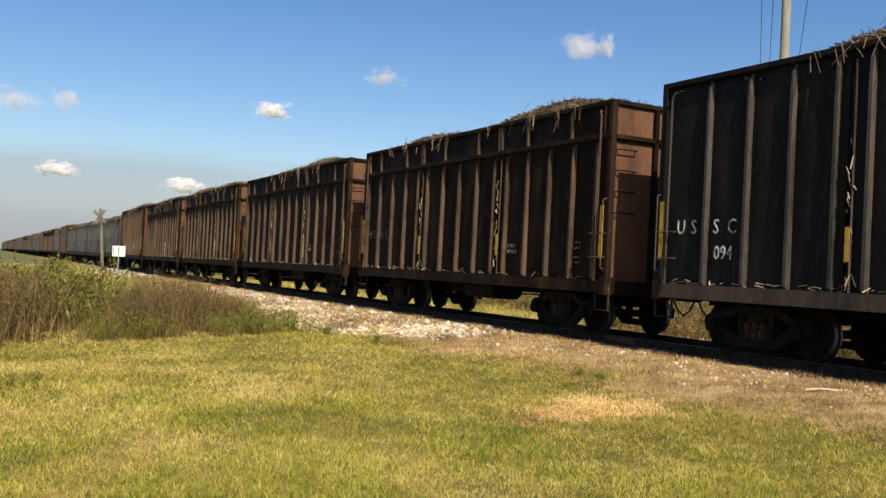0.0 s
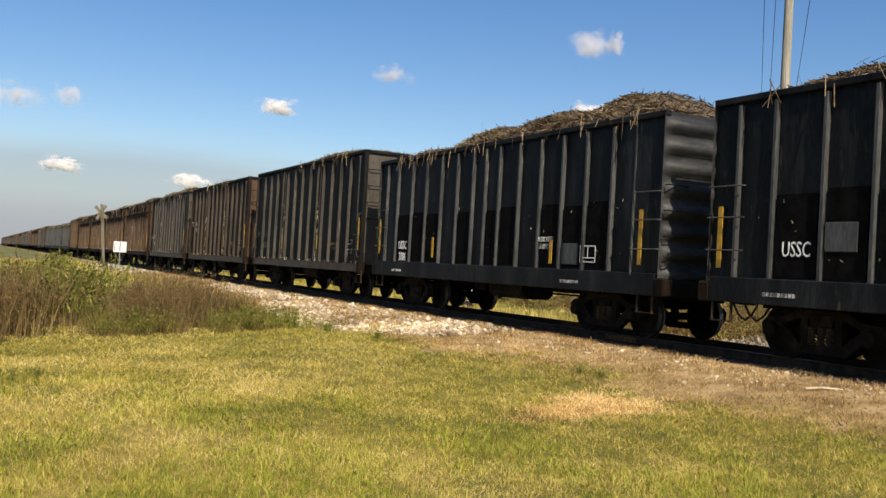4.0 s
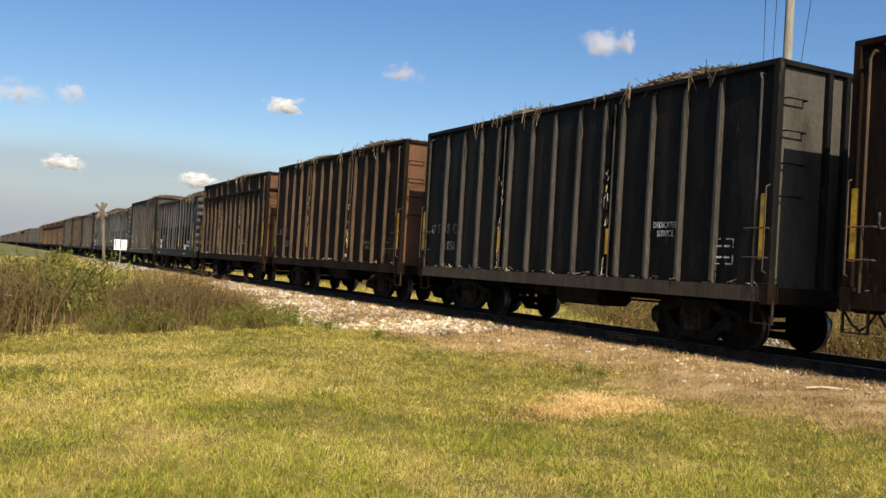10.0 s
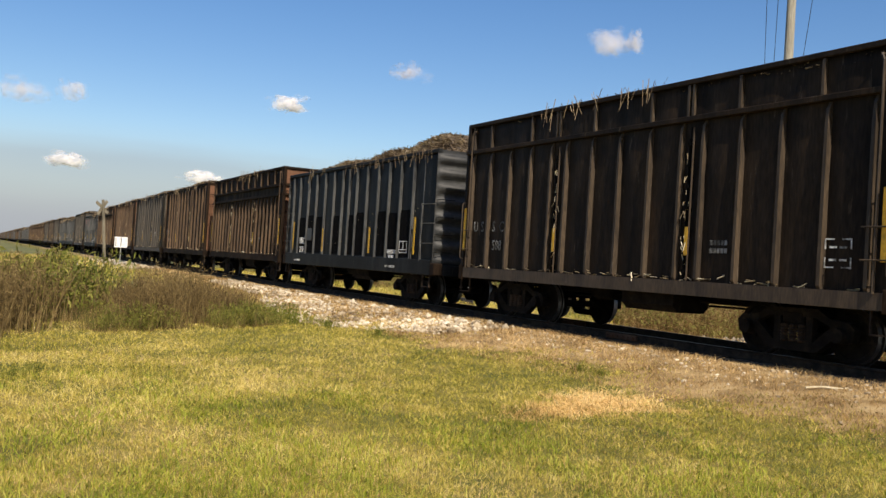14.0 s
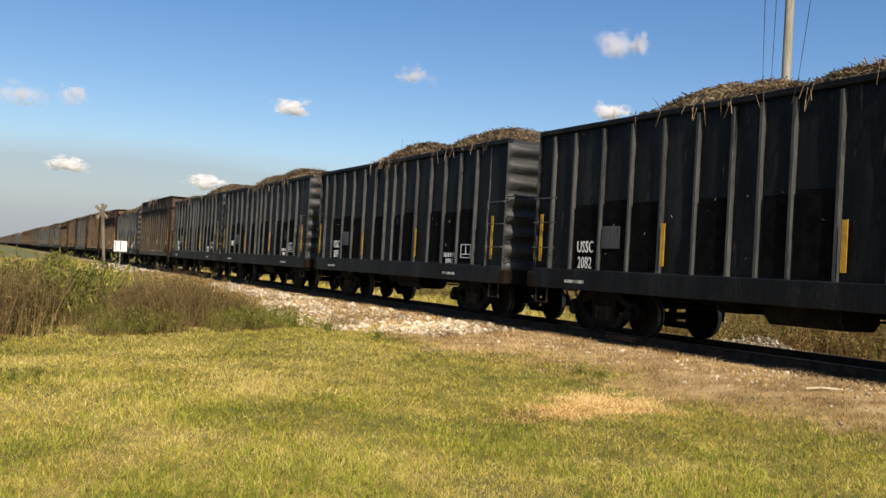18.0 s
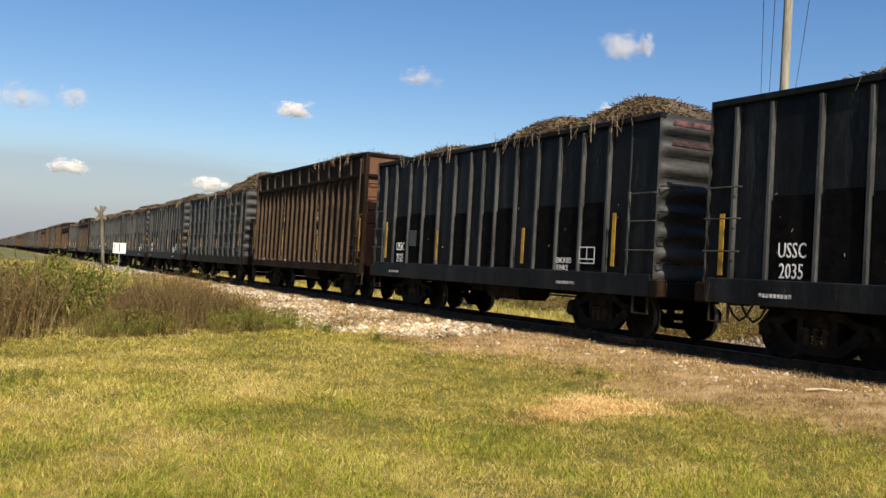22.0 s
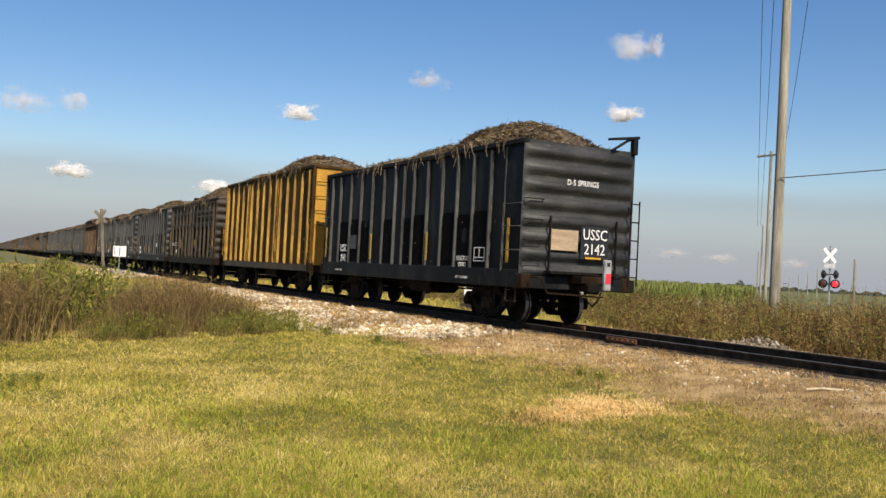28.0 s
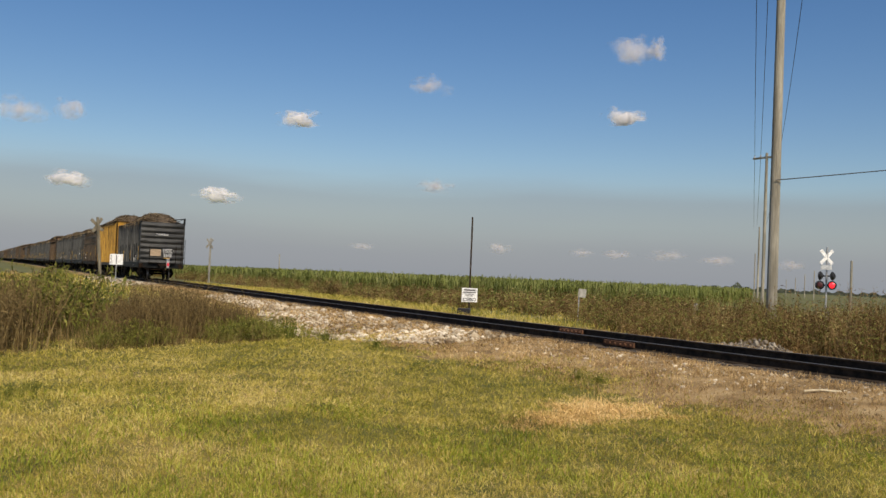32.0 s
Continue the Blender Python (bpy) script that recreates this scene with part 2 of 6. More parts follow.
def island_mat(name, stops, rough=0.8, spec=0.25, through=0.0, spread=0.42):
    """Leaves and blades: each loose piece takes its tone from the ramp."""
    m, n, l, p = node_mat(name)
    g = n.new("ShaderNodeNewGeometry")
    co = n.new("ShaderNodeTexCoord")
    big = n.new("ShaderNodeTexNoise")
    big.inputs["Scale"].default_value, big.inputs["Detail"].default_value = 0.45, 5
    l.new(co.outputs["Object"], big.inputs["Vector"])
    mix = n.new("ShaderNodeMath")
    mix.operation = "MULTIPLY_ADD"
    mix.inputs[1].default_value = spread
    l.new(g.outputs["Random Per Island"], mix.inputs[0])
    sub = n.new("ShaderNodeMath")
    sub.operation = "MULTIPLY_ADD"
    sub.inputs[1].default_value, sub.inputs[2].default_value = 1.5, -0.475
    l.new(big.outputs["Fac"], sub.inputs[0])
    mid = n.new("ShaderNodeTexNoise")
    mid.inputs["Scale"].default_value, mid.inputs["Detail"].default_value = 2.6, 4
    l.new(co.outputs["Object"], mid.inputs["Vector"])
    add = n.new("ShaderNodeMath")
    add.operation = "MULTIPLY_ADD"
    add.inputs[1].default_value = 0.9
    l.new(mid.outputs["Fac"], add.inputs[0])
    l.new(sub.outputs[0], add.inputs[2])
    tiny = n.new("ShaderNodeTexNoise")
    tiny.inputs["Scale"].default_value, tiny.inputs["Detail"].default_value = 11.0, 3
    l.new(co.outputs["Object"], tiny.inputs["Vector"])
    more = n.new("ShaderNodeMath")
    more.operation = "MULTIPLY_ADD"
    more.inputs[1].default_value = 0.8
    l.new(tiny.outputs["Fac"], more.inputs[0])
    l.new(add.outputs[0], more.inputs[2])
    low = n.new("ShaderNodeMath")
    low.operation = "SUBTRACT"
    l.new(more.outputs[0], low.inputs[0])
    low.inputs[1].default_value = 0.85 + (spread - 0.42) / 2
    l.new(low.outputs[0], mix.inputs[2])
    r = ramp(n, stops)
    l.new(mix.outputs[0], r.inputs[0])
    l.new(r.outputs[0], p.inputs["Base Color"])
    p.inputs["Roughness"].default_value = rough
    p.inputs["Specular IOR Level"].default_value = spec
    if through:
        t = n.new("ShaderNodeBsdfTranslucent")
        l.new(r.outputs[0], t.inputs["Color"])
        a = n.new("ShaderNodeMixShader")
        a.inputs[0].default_value = through
        l.new(p.outputs[0], a.inputs[1])
        l.new(t.outputs[0], a.inputs[2])
        l.new(a.outputs[0], n["Material Output"].inputs["Surface"])
    return m


# ---- mesh helpers ----
def finish(name, bm, mat, parent=None, label="", smooth=False):
    me = bpy.data.meshes.new(name)
    bmesh.ops.recalc_face_normals(bm, faces=bm.faces)
    if smooth:
        for f in bm.faces:
            f.smooth = True
    bm.to_mesh(me)
    bm.free()
    me.materials.append(mat)
    ob = new(name, me)
    if parent:
        ob.parent = parent
    if label:
        ob["label"] = label
    return ob


def part(name, bm, mat, parent, label="", smooth=False):
    return finish(name, bm, mat, parent, label, smooth)


def again(ob, parent, m):
    """Another part on the same mesh."""
    o = new(ob.name.split(".")[0], ob.data)
    o.parent, o.matrix_basis = parent, m
    if "label" in ob:
        o["label"] = ob["label"]
    return o


def box(bm, x0, x1, y0, y1, z0, z1, bevel=0.0):
    m = Matrix.Translation(((x0 + x1) / 2, (y0 + y1) / 2, (z0 + z1) / 2)) @ Matrix.Diagonal((abs(x1 - x0), abs(y1 - y0), abs(z1 - z0), 1))
    r = bmesh.ops.create_cube(bm, size=1, matrix=m)
    if bevel:
        es = {e for v in r["verts"] for e in v.link_edges}
        bmesh.ops.bevel(bm, geom=list(es), offset=bevel, segments=1, affect="EDGES")
    return bm


def boxed(x0, x1, y0, y1, z0, z1, bevel=0.0):
    return box(bmesh.new(), x0, x1, y0, y1, z0, z1, bevel)


def tube(bm, a, b, r, n=8, r2=None, caps=True):
    a, b = Vector(a), Vector(b)
    d = b - a
    m = Matrix.Translation((a + b) / 2) @ d.to_track_quat("Z", "Y").to_matrix().to_4x4()
    bmesh.ops.create_cone(bm, cap_ends=caps, segments=n, radius1=r, radius2=r if r2 is None else r2, depth=d.length, matrix=m)
    return bm


def prism(bm, profile, a, b, axis):
    """A profile extruded from a to b along axis 0, 1 or 2; profile points are the two other axes in order."""
    def at(p, q):
        v = [0, 0, 0]
        rest = [i for i in range(3) if i != axis]
        v[rest[0]], v[rest[1]], v[axis] = p[0], p[1], q
        return bm.verts.new(v)
    lo, hi = [at(p, a) for p in profile], [at(p, b) for p in profile]
    k = len(profile)
    for i in range(k):
        bm.faces.new((lo[i], lo[(i + 1) % k], hi[(i + 1) % k], hi[i]))
    bm.faces.new(lo), bm.faces.new(hi)
    return bm


def sheet(name, verts, faces, mat, smooth=False, parent=None):
    me = bpy.data.meshes.new(name)
    me.from_pydata([tuple(v) for v in verts], [], [tuple(f) for f in faces])
    if smooth:
        me.polygons.foreach_set("use_smooth", [True] * len(me.polygons))
    me.materials.append(mat)
    ob = new(name, me)
    if parent:
        ob.parent = parent
    return ob


def quads(name, qs, mat, parent=None, strip=1):
    """Loose ribbons: an array of n x (2 * strip + 2) x 3 points, pairs along each ribbon, welded within a ribbon."""
    qs = np.asarray(qs, dtype=np.float32)
    k, w = qs.shape[0], qs.shape[1]
    me = bpy.data.meshes.new(name)
    me.vertices.add(k * w), me.loops.add(4 * k * strip), me.polygons.add(k * strip)
    me.vertices.foreach_set("co", qs.ravel())
    one = np.array([[2 * i, 2 * i + 1, 2 * i + 3, 2 * i + 2] for i in range(strip)])
    ix = (np.arange(k)[:, None, None] * w + one[None]).ravel().astype(np.int32)
    me.loops.foreach_set("vertex_index", ix)
    me.polygons.foreach_set("loop_start", np.arange(0, 4 * k * strip, 4, dtype=np.int32))
    me.update(calc_edges=True)
    me.materials.append(mat)
    ob = new(name, me)
    if parent:
        ob.parent = parent
    return ob


def text_mesh(words, size):
    cu = bpy.data.curves.new("lettering", "FONT")
    cu.body, cu.size, cu.align_x, cu.resolution_u, cu.extrude = words, size, "CENTER", 2, 0.003
    cu.space_line = 0.95
    tmp = new("lettering", cu)
    me = bpy.data.meshes.new_from_object(tmp)
    bpy.data.objects.remove(tmp)
    bpy.data.curves.remove(cu)
    return me


# ---- the track's line ----
GRID_S = np.linspace(-1400, 300, 3401)
_c = np.clip(GRID_S, -90, 60)
_h = 1.5915e-3 * _c + 1.12e-5 * _c * _c * np.sign(-_c)
_dx, _dy = np.cos(_h), np.sin(_h)
GRID_X = np.concatenate(([0], np.cumsum((_dx[1:] + _dx[:-1]) / 2))) * 0.5
GRID_Y = np.concatenate(([0], np.cumsum((_dy[1:] + _dy[:-1]) / 2))) * 0.5
_zero = int(np.argmin(abs(GRID_S)))
GRID_X -= GRID_X[_zero]
GRID_Y += 12.53 - GRID_Y[_zero]


def on_track(s, lat=0.0):
    """x, y and heading of the point s metres along the track, lat metres beyond its centre line."""
    x, y, h = np.interp(s, GRID_S, GRID_X), np.interp(s, GRID_S, GRID_Y), np.interp(s, GRID_S, _h)
    return x - math.sin(h) * lat, y + math.cos(h) * lat, h


def lateral(x, y):
    return y - np.interp(x, GRID_X, GRID_Y)


def ground_z(x, y):
    """Height of the ground: a low bank under the track, the lawn, and the flat fields."""
    lat = lateral(x, y)
    near = np.interp(-lat, [0, 1.6, 2.6, 4.6, 8, 40], [-0.17, -0.17, -0.26, -0.46, -0.52, -0.55])
    far = np.interp(lat, [0, 1.7, 3.0, 5.0, 9, 60], [-0.17, -0.17, -0.25, -0.40, -0.55, -0.6])
    z = np.where(lat < 0, near, far)
    hump = 0.05 * np.sin(x * 0.55 + 1.0) * np.sin(y * 0.7) * np.clip((-lat - 3) / 3, 0, 1)
    return z + hump


def gz(x, y):
    return float(ground_z(np.array([x]), np.array([y]))[0])


# ---- ground ----
LAWN = surface("mown_lawn_soil", [(0.25, (0.075, 0.078, 0.011)), (0.5, (0.145, 0.127, 0.021)), (0.75, (0.24, 0.183, 0.041))], 0.9, 0.95, 0, 0.5, 60, own=False)
DRY = surface("dry_trackside_litter", [(0.25, (0.17, 0.105, 0.042)), (0.5, (0.31, 0.205, 0.088)), (0.78, (0.46, 0.33, 0.16))], 1.6, 0.95, 0, 0.6, 70, own=False)
BALLAST = surface("sooty_ballast", [(0.3, (0.06, 0.051, 0.042)), (0.7, (0.17, 0.142, 0.112))], 5.0, 0.95, 0, 0.8, 80, own=False)
FIELD = surface("rough_field_grass", [(0.25, (0.07, 0.085, 0.024)), (0.55, (0.13, 0.13, 0.04)), (0.8, (0.19, 0.16, 0.07))], 0.25, 0.95, 0, 0.5, 12, own=False)
CHALK = surface("limestone_gravel", [(0.3, (0.24, 0.21, 0.16)), (0.7, (0.5, 0.47, 0.40))], 2.0, 0.95, 0, 0.8, 50, own=False)


def in_patch(x, y):
    """Below 1 inside the bleached patch of the lawn."""
    u, v = (x + 8.83) * 0.9 + (y - 7.2) * 0.43, -(x + 8.83) * 0.43 + (y - 7.2) * 0.9
    a = np.arctan2(v, u)
    return np.hypot(u / 0.62, v / 1.15) / (1 + 0.22 * np.sin(a * 3 + 0.5) + 0.12 * np.sin(a * 7))


def build_ground():
    xs = np.concatenate([-np.geomspace(33, 3000, 44)[::-1], np.arange(-32, 8.01, 0.32), np.geomspace(9, 2500, 30)])
    ys = np.concatenate([-np.geomspace(4, 2500, 30)[::-1], np.arange(-3, 24.01, 0.3), np.geomspace(25, 3000, 40)])
    X, Y = np.meshgrid(xs, ys, indexing="ij")
    Z = ground_z(X, Y)
    nx, ny = X.shape
    idx = np.arange(nx * ny).reshape(nx, ny)
    f = np.stack([idx[:-1, :-1], idx[1:, :-1], idx[1:, 1:], idx[:-1, 1:]], -1).reshape(-1, 4)
    ob = sheet("ground", np.stack([X, Y, Z], -1).reshape(-1, 3), f, LAWN, True)
    for m in (DRY, BALLAST, FIELD, CHALK):
        ob.data.materials.append(m)
    cx, cy = (X[:-1, :-1] + X[1:, 1:]) / 2, (Y[:-1, :-1] + Y[1:, 1:]) / 2
    lat = lateral(cx, cy)
    wob = 0.35 * np.sin(cx * 0.9) + 0.25 * np.sin(cx * 2.3 + 1) + 0.2 * np.sin(cx * 5.1)
    mat = np.zeros(cx.shape, dtype=np.int32)
    mat[(lat > np.where(cx < -42, -2.1, -3.9) + wob)] = 1
    mat[abs(lat) < 1.35] = 2
    mat[in_patch(cx, cy) < 0.75] = 1
    mat[lat > 5.5] = 3
    mat[(cx < -34) & (lat < -4)] = 3
    mat[(cx > -84) & (cx < -72) & (abs(lat) > 1.4) & (abs(lat) < 9)] = 4
    ob.data.polygons.foreach_set("material_index", mat.ravel())
    tagged(ob, "flat grassy ground with a low railway bank", "ground", kind="structure")


build_ground()


def build_track():
    top = new("railway_track")
    tagged(top, "single railway track of dark worn rails on buried ties", "railway track", kind="structure")
    prof = [(-0.07, -0.172), (0.07, -0.172), (0.07, -0.155), (0.012, -0.13), (0.012, -0.045), (0.036, -0.03), (0.036, -0.004), (0.026, 0.0), (-0.026, 0.0), (-0.036, -0.004), (-0.036, -0.03), (-0.012, -0.045), (-0.012, -0.13), (-0.07, -0.155)]
    ss = np.concatenate([np.arange(-900, -120, 20), np.arange(-120, 60, 3), np.arange(60, 300, 20)])
    for lat in (-0.7535, 0.7535):
        vs, fs = [], []
        k = len(prof)
        for i, s in enumerate(ss):
            for a, z in prof:
                x, y, _ = on_track(s, lat + a)
                vs.append((x, y, z))
            if i:
                for j in range(k):
                    fs.append(((i - 1) * k + j, (i - 1) * k + (j + 1) % k, i * k + (j + 1) % k, i * k + j))
        ob = sheet("rail", vs, fs, RAILM, False, top)
        ob.data.materials.append(RAILTOP)
        mi = [1 if j in (6, 7, 8) else 0 for i in range(len(ss) - 1) for j in range(k)]
        ob.data.polygons.foreach_set("material_index", mi)
    tie = part("tie", boxed(-0.11, 0.11, -1.3, 1.3, -0.30, -0.150, 0.012), TIE, top)
    tie.matrix_basis = pose(*on_track(-60)[:2], 0, 0, 0, math.degrees(on_track(-60)[2]))
    for i in range(1, 150):
        s = -60 + i * 0.53 + random.uniform(-0.03, 0.03)
        x, y, h = on_track(s)
        again(tie, top, pose(x, y, random.uniform(-0.012, 0.006), 0, 0, math.degrees(h) + random.uniform(-1, 1)))
    for s, lat in ((-13.9, -0.80), (-17.5, 0.70)):
        x, y, h = on_track(s, lat)
        b = bmesh.new()
        box(b, -0.45, 0.45, -0.02, 0.03, -0.13, -0.03, 0.008)
        for i in range(6):
            tube(b, (-0.38 + i * 0.152, -0.06, -0.08), (-0.38 + i * 0.152, 0.0, -0.08), 0.022, 6)
        # The sunlit end tone makes the bars look lit.
        o = part("joint_bar", b, ENDS["rusty_brown_steel"], top, "rusty bolted rail joint bar")
        o.matrix_basis = pose(x, y, 0, 0, 0, math.degrees(h))


build_track()

# ---- cane cars ----
HALF = 1.475
WIDE = 0.13
TRUCKS = []


def lathe(bm, prof, n, m):
    """Rings of (radius, offset along y) about the y axis."""
    rings = []
    for r, o in prof:
        rings.append([bm.verts.new(m @ Vector((r * math.cos(2 * math.pi * i / n), o, r * math.sin(2 * math.pi * i / n)))) for i in range(n)])
    for a, b in zip(rings, rings[1:]):
        for i in range(n):
            bm.faces.new((a[i], a[(i + 1) % n], b[(i + 1) % n], b[i]))
    bm.faces.new(rings[0]), bm.faces.new(rings[-1])


def wheel_mesh():
    bm = bmesh.new()
    for sgn in (-1, 1):
        prof = [(0.075, 0.80), (0.095, 0.80), (0.12, 0.765), (0.33, 0.775), (0.345, 0.80), (0.415, 0.80), (0.421, 0.72), (0.452, 0.705), (0.452, 0.672), (0.35, 0.672), (0.33, 0.70), (0.12, 0.72), (0.08, 0.66)]
        lathe(bm, [(r, sgn * o) for r, o in prof], 24, Matrix.Identity(4))
    tube(bm, (0, -1.02, 0), (0, 1.02, 0), 0.07, 10)
    for sgn in (-1, 1):
        for i in range(3):
            a = i * 2.094
            tube(bm, (0.2 * math.cos(a), sgn * 0.76, 0.2 * math.sin(a)), (0.2 * math.cos(a), sgn * 0.788, 0.2 * math.sin(a)), 0.035, 6)
    return bm


PROTO = {}


def bogie(car, x):
    """A two-axle truck under the car: side frames, springs, bolster and wheelsets."""
    t = new("truck")
    t.parent, t.matrix_basis = car, pose(x, 0, 0)
    if not PROTO:
        b = bmesh.new()
        for sgn in (-1, 1):
            prism(b, [(sgn * q, z) for q, z in ((0.0, 0.64), (0.0, 0.77), (0.45, 0.77), (0.68, 0.64), (1.0, 0.61), (1.09, 0.52), (1.06, 0.34), (0.99, 0.34), (0.96, 0.50), (0.74, 0.50), (0.42, 0.64))], -0.07, 0.07, 1)
            prism(b, [(sgn * q, z) for q, z in ((0.0, 0.13), (0.0, 0.26), (0.36, 0.26), (0.70, 0.54), (0.80, 0.50), (0.74, 0.36), (0.45, 0.13))], -0.065, 0.065, 1)
            box(b, min(sgn * 0.24, sgn * 0.36), max(sgn * 0.24, sgn * 0.36), -0.06, 0.06, 0.2, 0.7)
        PROTO["side_frame"] = part("side_frame", b, GRIME, t)
        b = bmesh.new()
        lathe(b, [((0.05, 0.068)[k % 2], k * 0.022) for k in range(13)], 8, Matrix.Translation((0, -0.05, 0.26)) @ pose(0, 0, 0, 90))
        PROTO["spring"] = part("spring", b, RAILM, t)
        b = bmesh.new()
        box(b, -0.2, 0.2, -1.08, 1.08, 0.52, 0.72, 0.03)
        PROTO["bolster"] = part("bolster", b, GRIME, t)
        PROTO["wheelset"] = part("wheelset", wheel_mesh(), GRIME, t)
        PROTO["wheelset"].data.materials.append(WHEELM)
        for f in PROTO["wheelset"].data.polygons:
            r = math.hypot(f.center.x, f.center.z)
            f.material_index = 1 if r > 0.40 and abs(f.normal.y) < 0.7 else 0
        b = bmesh.new()
        tube(b, (0, -1.17, 0.42), (0, -1.0, 0.42), 0.11, 10, 0.13)
        PROTO["bearing_cap"] = part("bearing_cap", b, GRIME, t)
        for o in PROTO.values():
            o.parent = None
    for y in (-1.0, 1.0):
        again(PROTO["side_frame"], t, pose(0, y, 0))
        if y < 0:
            for xx in (-0.16, 0.0, 0.16):
                again(PROTO["spring"], t, pose(xx, y, 0))
    again(PROTO["bolster"], t, pose(0, 0, 0))
    for k, xx in enumerate((-0.86, 0.86)):
        w = again(PROTO["wheelset"], t, pose(xx, 0, 0.421))
        TRUCKS.append((k, w))
        again(PROTO["bearing_cap"], t, pose(xx, 0, 0))
    return t


def coupler(car, x, sgn):
    b = bmesh.new()
    box(b, min(0, sgn * 0.75), max(0, sgn * 0.75), -0.09, 0.09, 0.78, 0.95, 0.02)
    box(b, min(sgn * 0.5, sgn * 0.8), max(sgn * 0.5, sgn * 0.8), -0.14, 0.16, 0.74, 0.98, 0.05)
    o = part("coupler", b, GRIME, car)
    o.matrix_basis = pose(x, 0, 0)
    b = bmesh.new()
    pts = [Vector((sgn * (0.1 + 0.16 * i), 0.22, 0.80 - 0.34 * math.sin(math.pi * i / 4))) for i in range(5)]
    for p, q in zip(pts, pts[1:]):
        tube(b, p, q, 0.022, 6)
    o = part("air_hose", b, BLACKP, car)
    o.matrix_basis = pose(x, 0, 0)


def gear(car, L):
    """What hangs under the floor."""
    b = bmesh.new()
    prism(b, [(-0.42, 0.92), (0.42, 0.92), (0.42, 0.62), (0.3, 0.5), (-0.3, 0.5), (-0.42, 0.62)], -0.95, 0.45, 0)
    part("air_reservoir", b, GRIME, car).matrix_basis = pose(0.9, -0.75, 0)
    b = bmesh.new()
    tube(b, (-2.8, -0.55, 0.72), (3.4, -0.55, 0.72), 0.022, 6)
    tube(b, (-3.4, -0.35, 0.62), (3.0, -0.35, 0.66), 0.02, 6)
    for i in (-2.2, -0.4, 2.1, 3.0):
        tube(b, (i, -0.55, 0.7), (i, -0.55, 0.95), 0.02, 5)
    part("brake_rigging", b, GRIME, car)
    b = bmesh.new()
    box(b, -0.3, 0.3, -0.35, 0.35, 0.6, 0.92, 0.05)
    part("valve_box", b, GRIME, car).matrix_basis = pose(-1.2, -0.4, 0)
    b = bmesh.new()
    box(b, -L / 2 + 0.2, L / 2 - 0.2, -0.33, 0.33, 0.72, 0.98)
    part("centre_sill", b, GRIME, car)


def stirrup(car, x, y):
    b = bmesh.new()
    for i in (-0.2, 0.2):
        box(b, i - 0.012, i + 0.012, y - 0.02, y + 0.02, 0.5, 0.86)
    box(b, -0.212, 0.212, y - 0.03, y + 0.03, 0.49, 0.51)
    part("step_stirrup", b, RAILM, car).matrix_basis = pose(x, 0, 0)


def side_sheet(car, x0, x1, y, out, z0, z1, spots, amp, seed, mat):
    """A steel side pushed out a little between its posts by the load, and dented; out is -1 on the near side."""
    r = np.random.default_rng(seed)
    stops = [x0] + [q for q in spots if x0 + 0.1 < q < x1 - 0.1] + [x1]
    us, base, wave = [], [], []
    for k, (p, q) in enumerate(zip(stops, stops[1:])):
        lift, skew = r.uniform(0.5, 1.25), r.uniform(0.8, 1.25)
        for i in range(8 + (k == len(stops) - 2)):
            u = i / 8
            us.append(p + (q - p) * u)
            base.append(lift * math.sin(math.pi * u ** skew))
            wave.append(k)
    zs = np.linspace(z0, z1, 15)
    v = (zs - z0) / (z1 - z0)
    belly = np.clip(np.sin(math.pi * np.clip(v, 0.02, 0.98)) ** 0.45, 0, 1)
    ph = r.uniform(0, 6.28, (len(stops), 3))
    front = np.zeros((len(us), len(zs), 3))
    for i, (x, b, k) in enumerate(zip(us, base, wave)):
        dent = 1 + 0.28 * np.sin(v * 9 + ph[k, 0]) + 0.22 * np.sin(v * 17 + ph[k, 1]) + 0.1 * np.sin(v * 31 + ph[k, 2])
        front[i, :, 0], front[i, :, 2] = x, zs
        front[i, :, 1] = y + out * amp * b * belly * dent
    rear = front.copy()
    rear[:, :, 1] -= out * 0.03
    nx, nz = front.shape[:2]
    ix = np.arange(nx * nz).reshape(nx, nz)
    f = np.stack([ix[:-1, :-1], ix[1:, :-1], ix[1:, 1:], ix[:-1, 1:]], -1).reshape(-1, 4)
    if out > 0:
        f = f[:, ::-1]
    g = f[:, ::-1] + nx * nz
    n = nx * nz
    rim = [(ix[i, -1], ix[i + 1, -1], ix[i + 1, -1] + n, ix[i, -1] + n) for i in range(nx - 1)]
    sheet("side_wall", np.concatenate([front.reshape(-1, 3), rear.reshape(-1, 3)]), [tuple(int(c) for c in q) for q in list(f) + list(g) + rim], mat, True, car)


def rib_profile(width, depth, z0, z1):
    """A tapering hat-section post on a side wall at y = 0, standing out towards -y."""
    b = bmesh.new()
    rows = []
    zs = [(z0, 0.25, 1.0), (z0 + 0.12, 1.0, 1.0), (z1 - 0.45, 0.95, 0.9), (z1 - 0.12, 0.75, 0.85), (z1, 0.1, 0.8)]
    for z, d, w in zs:
        hw = width * w / 2
        rows.append([b.verts.new(p) for p in ((-hw, 0.02, z), (-hw * 0.8, -depth * d, z), (hw * 0.8, -depth * d, z), (hw, 0.02, z))])
    for p, q in zip(rows, rows[1:]):
        for i in range(3):
            b.faces.new((p[i], p[i + 1], q[i + 1], q[i]))
    b.faces.new(rows[0]), b.faces.new(rows[-1])
    return b


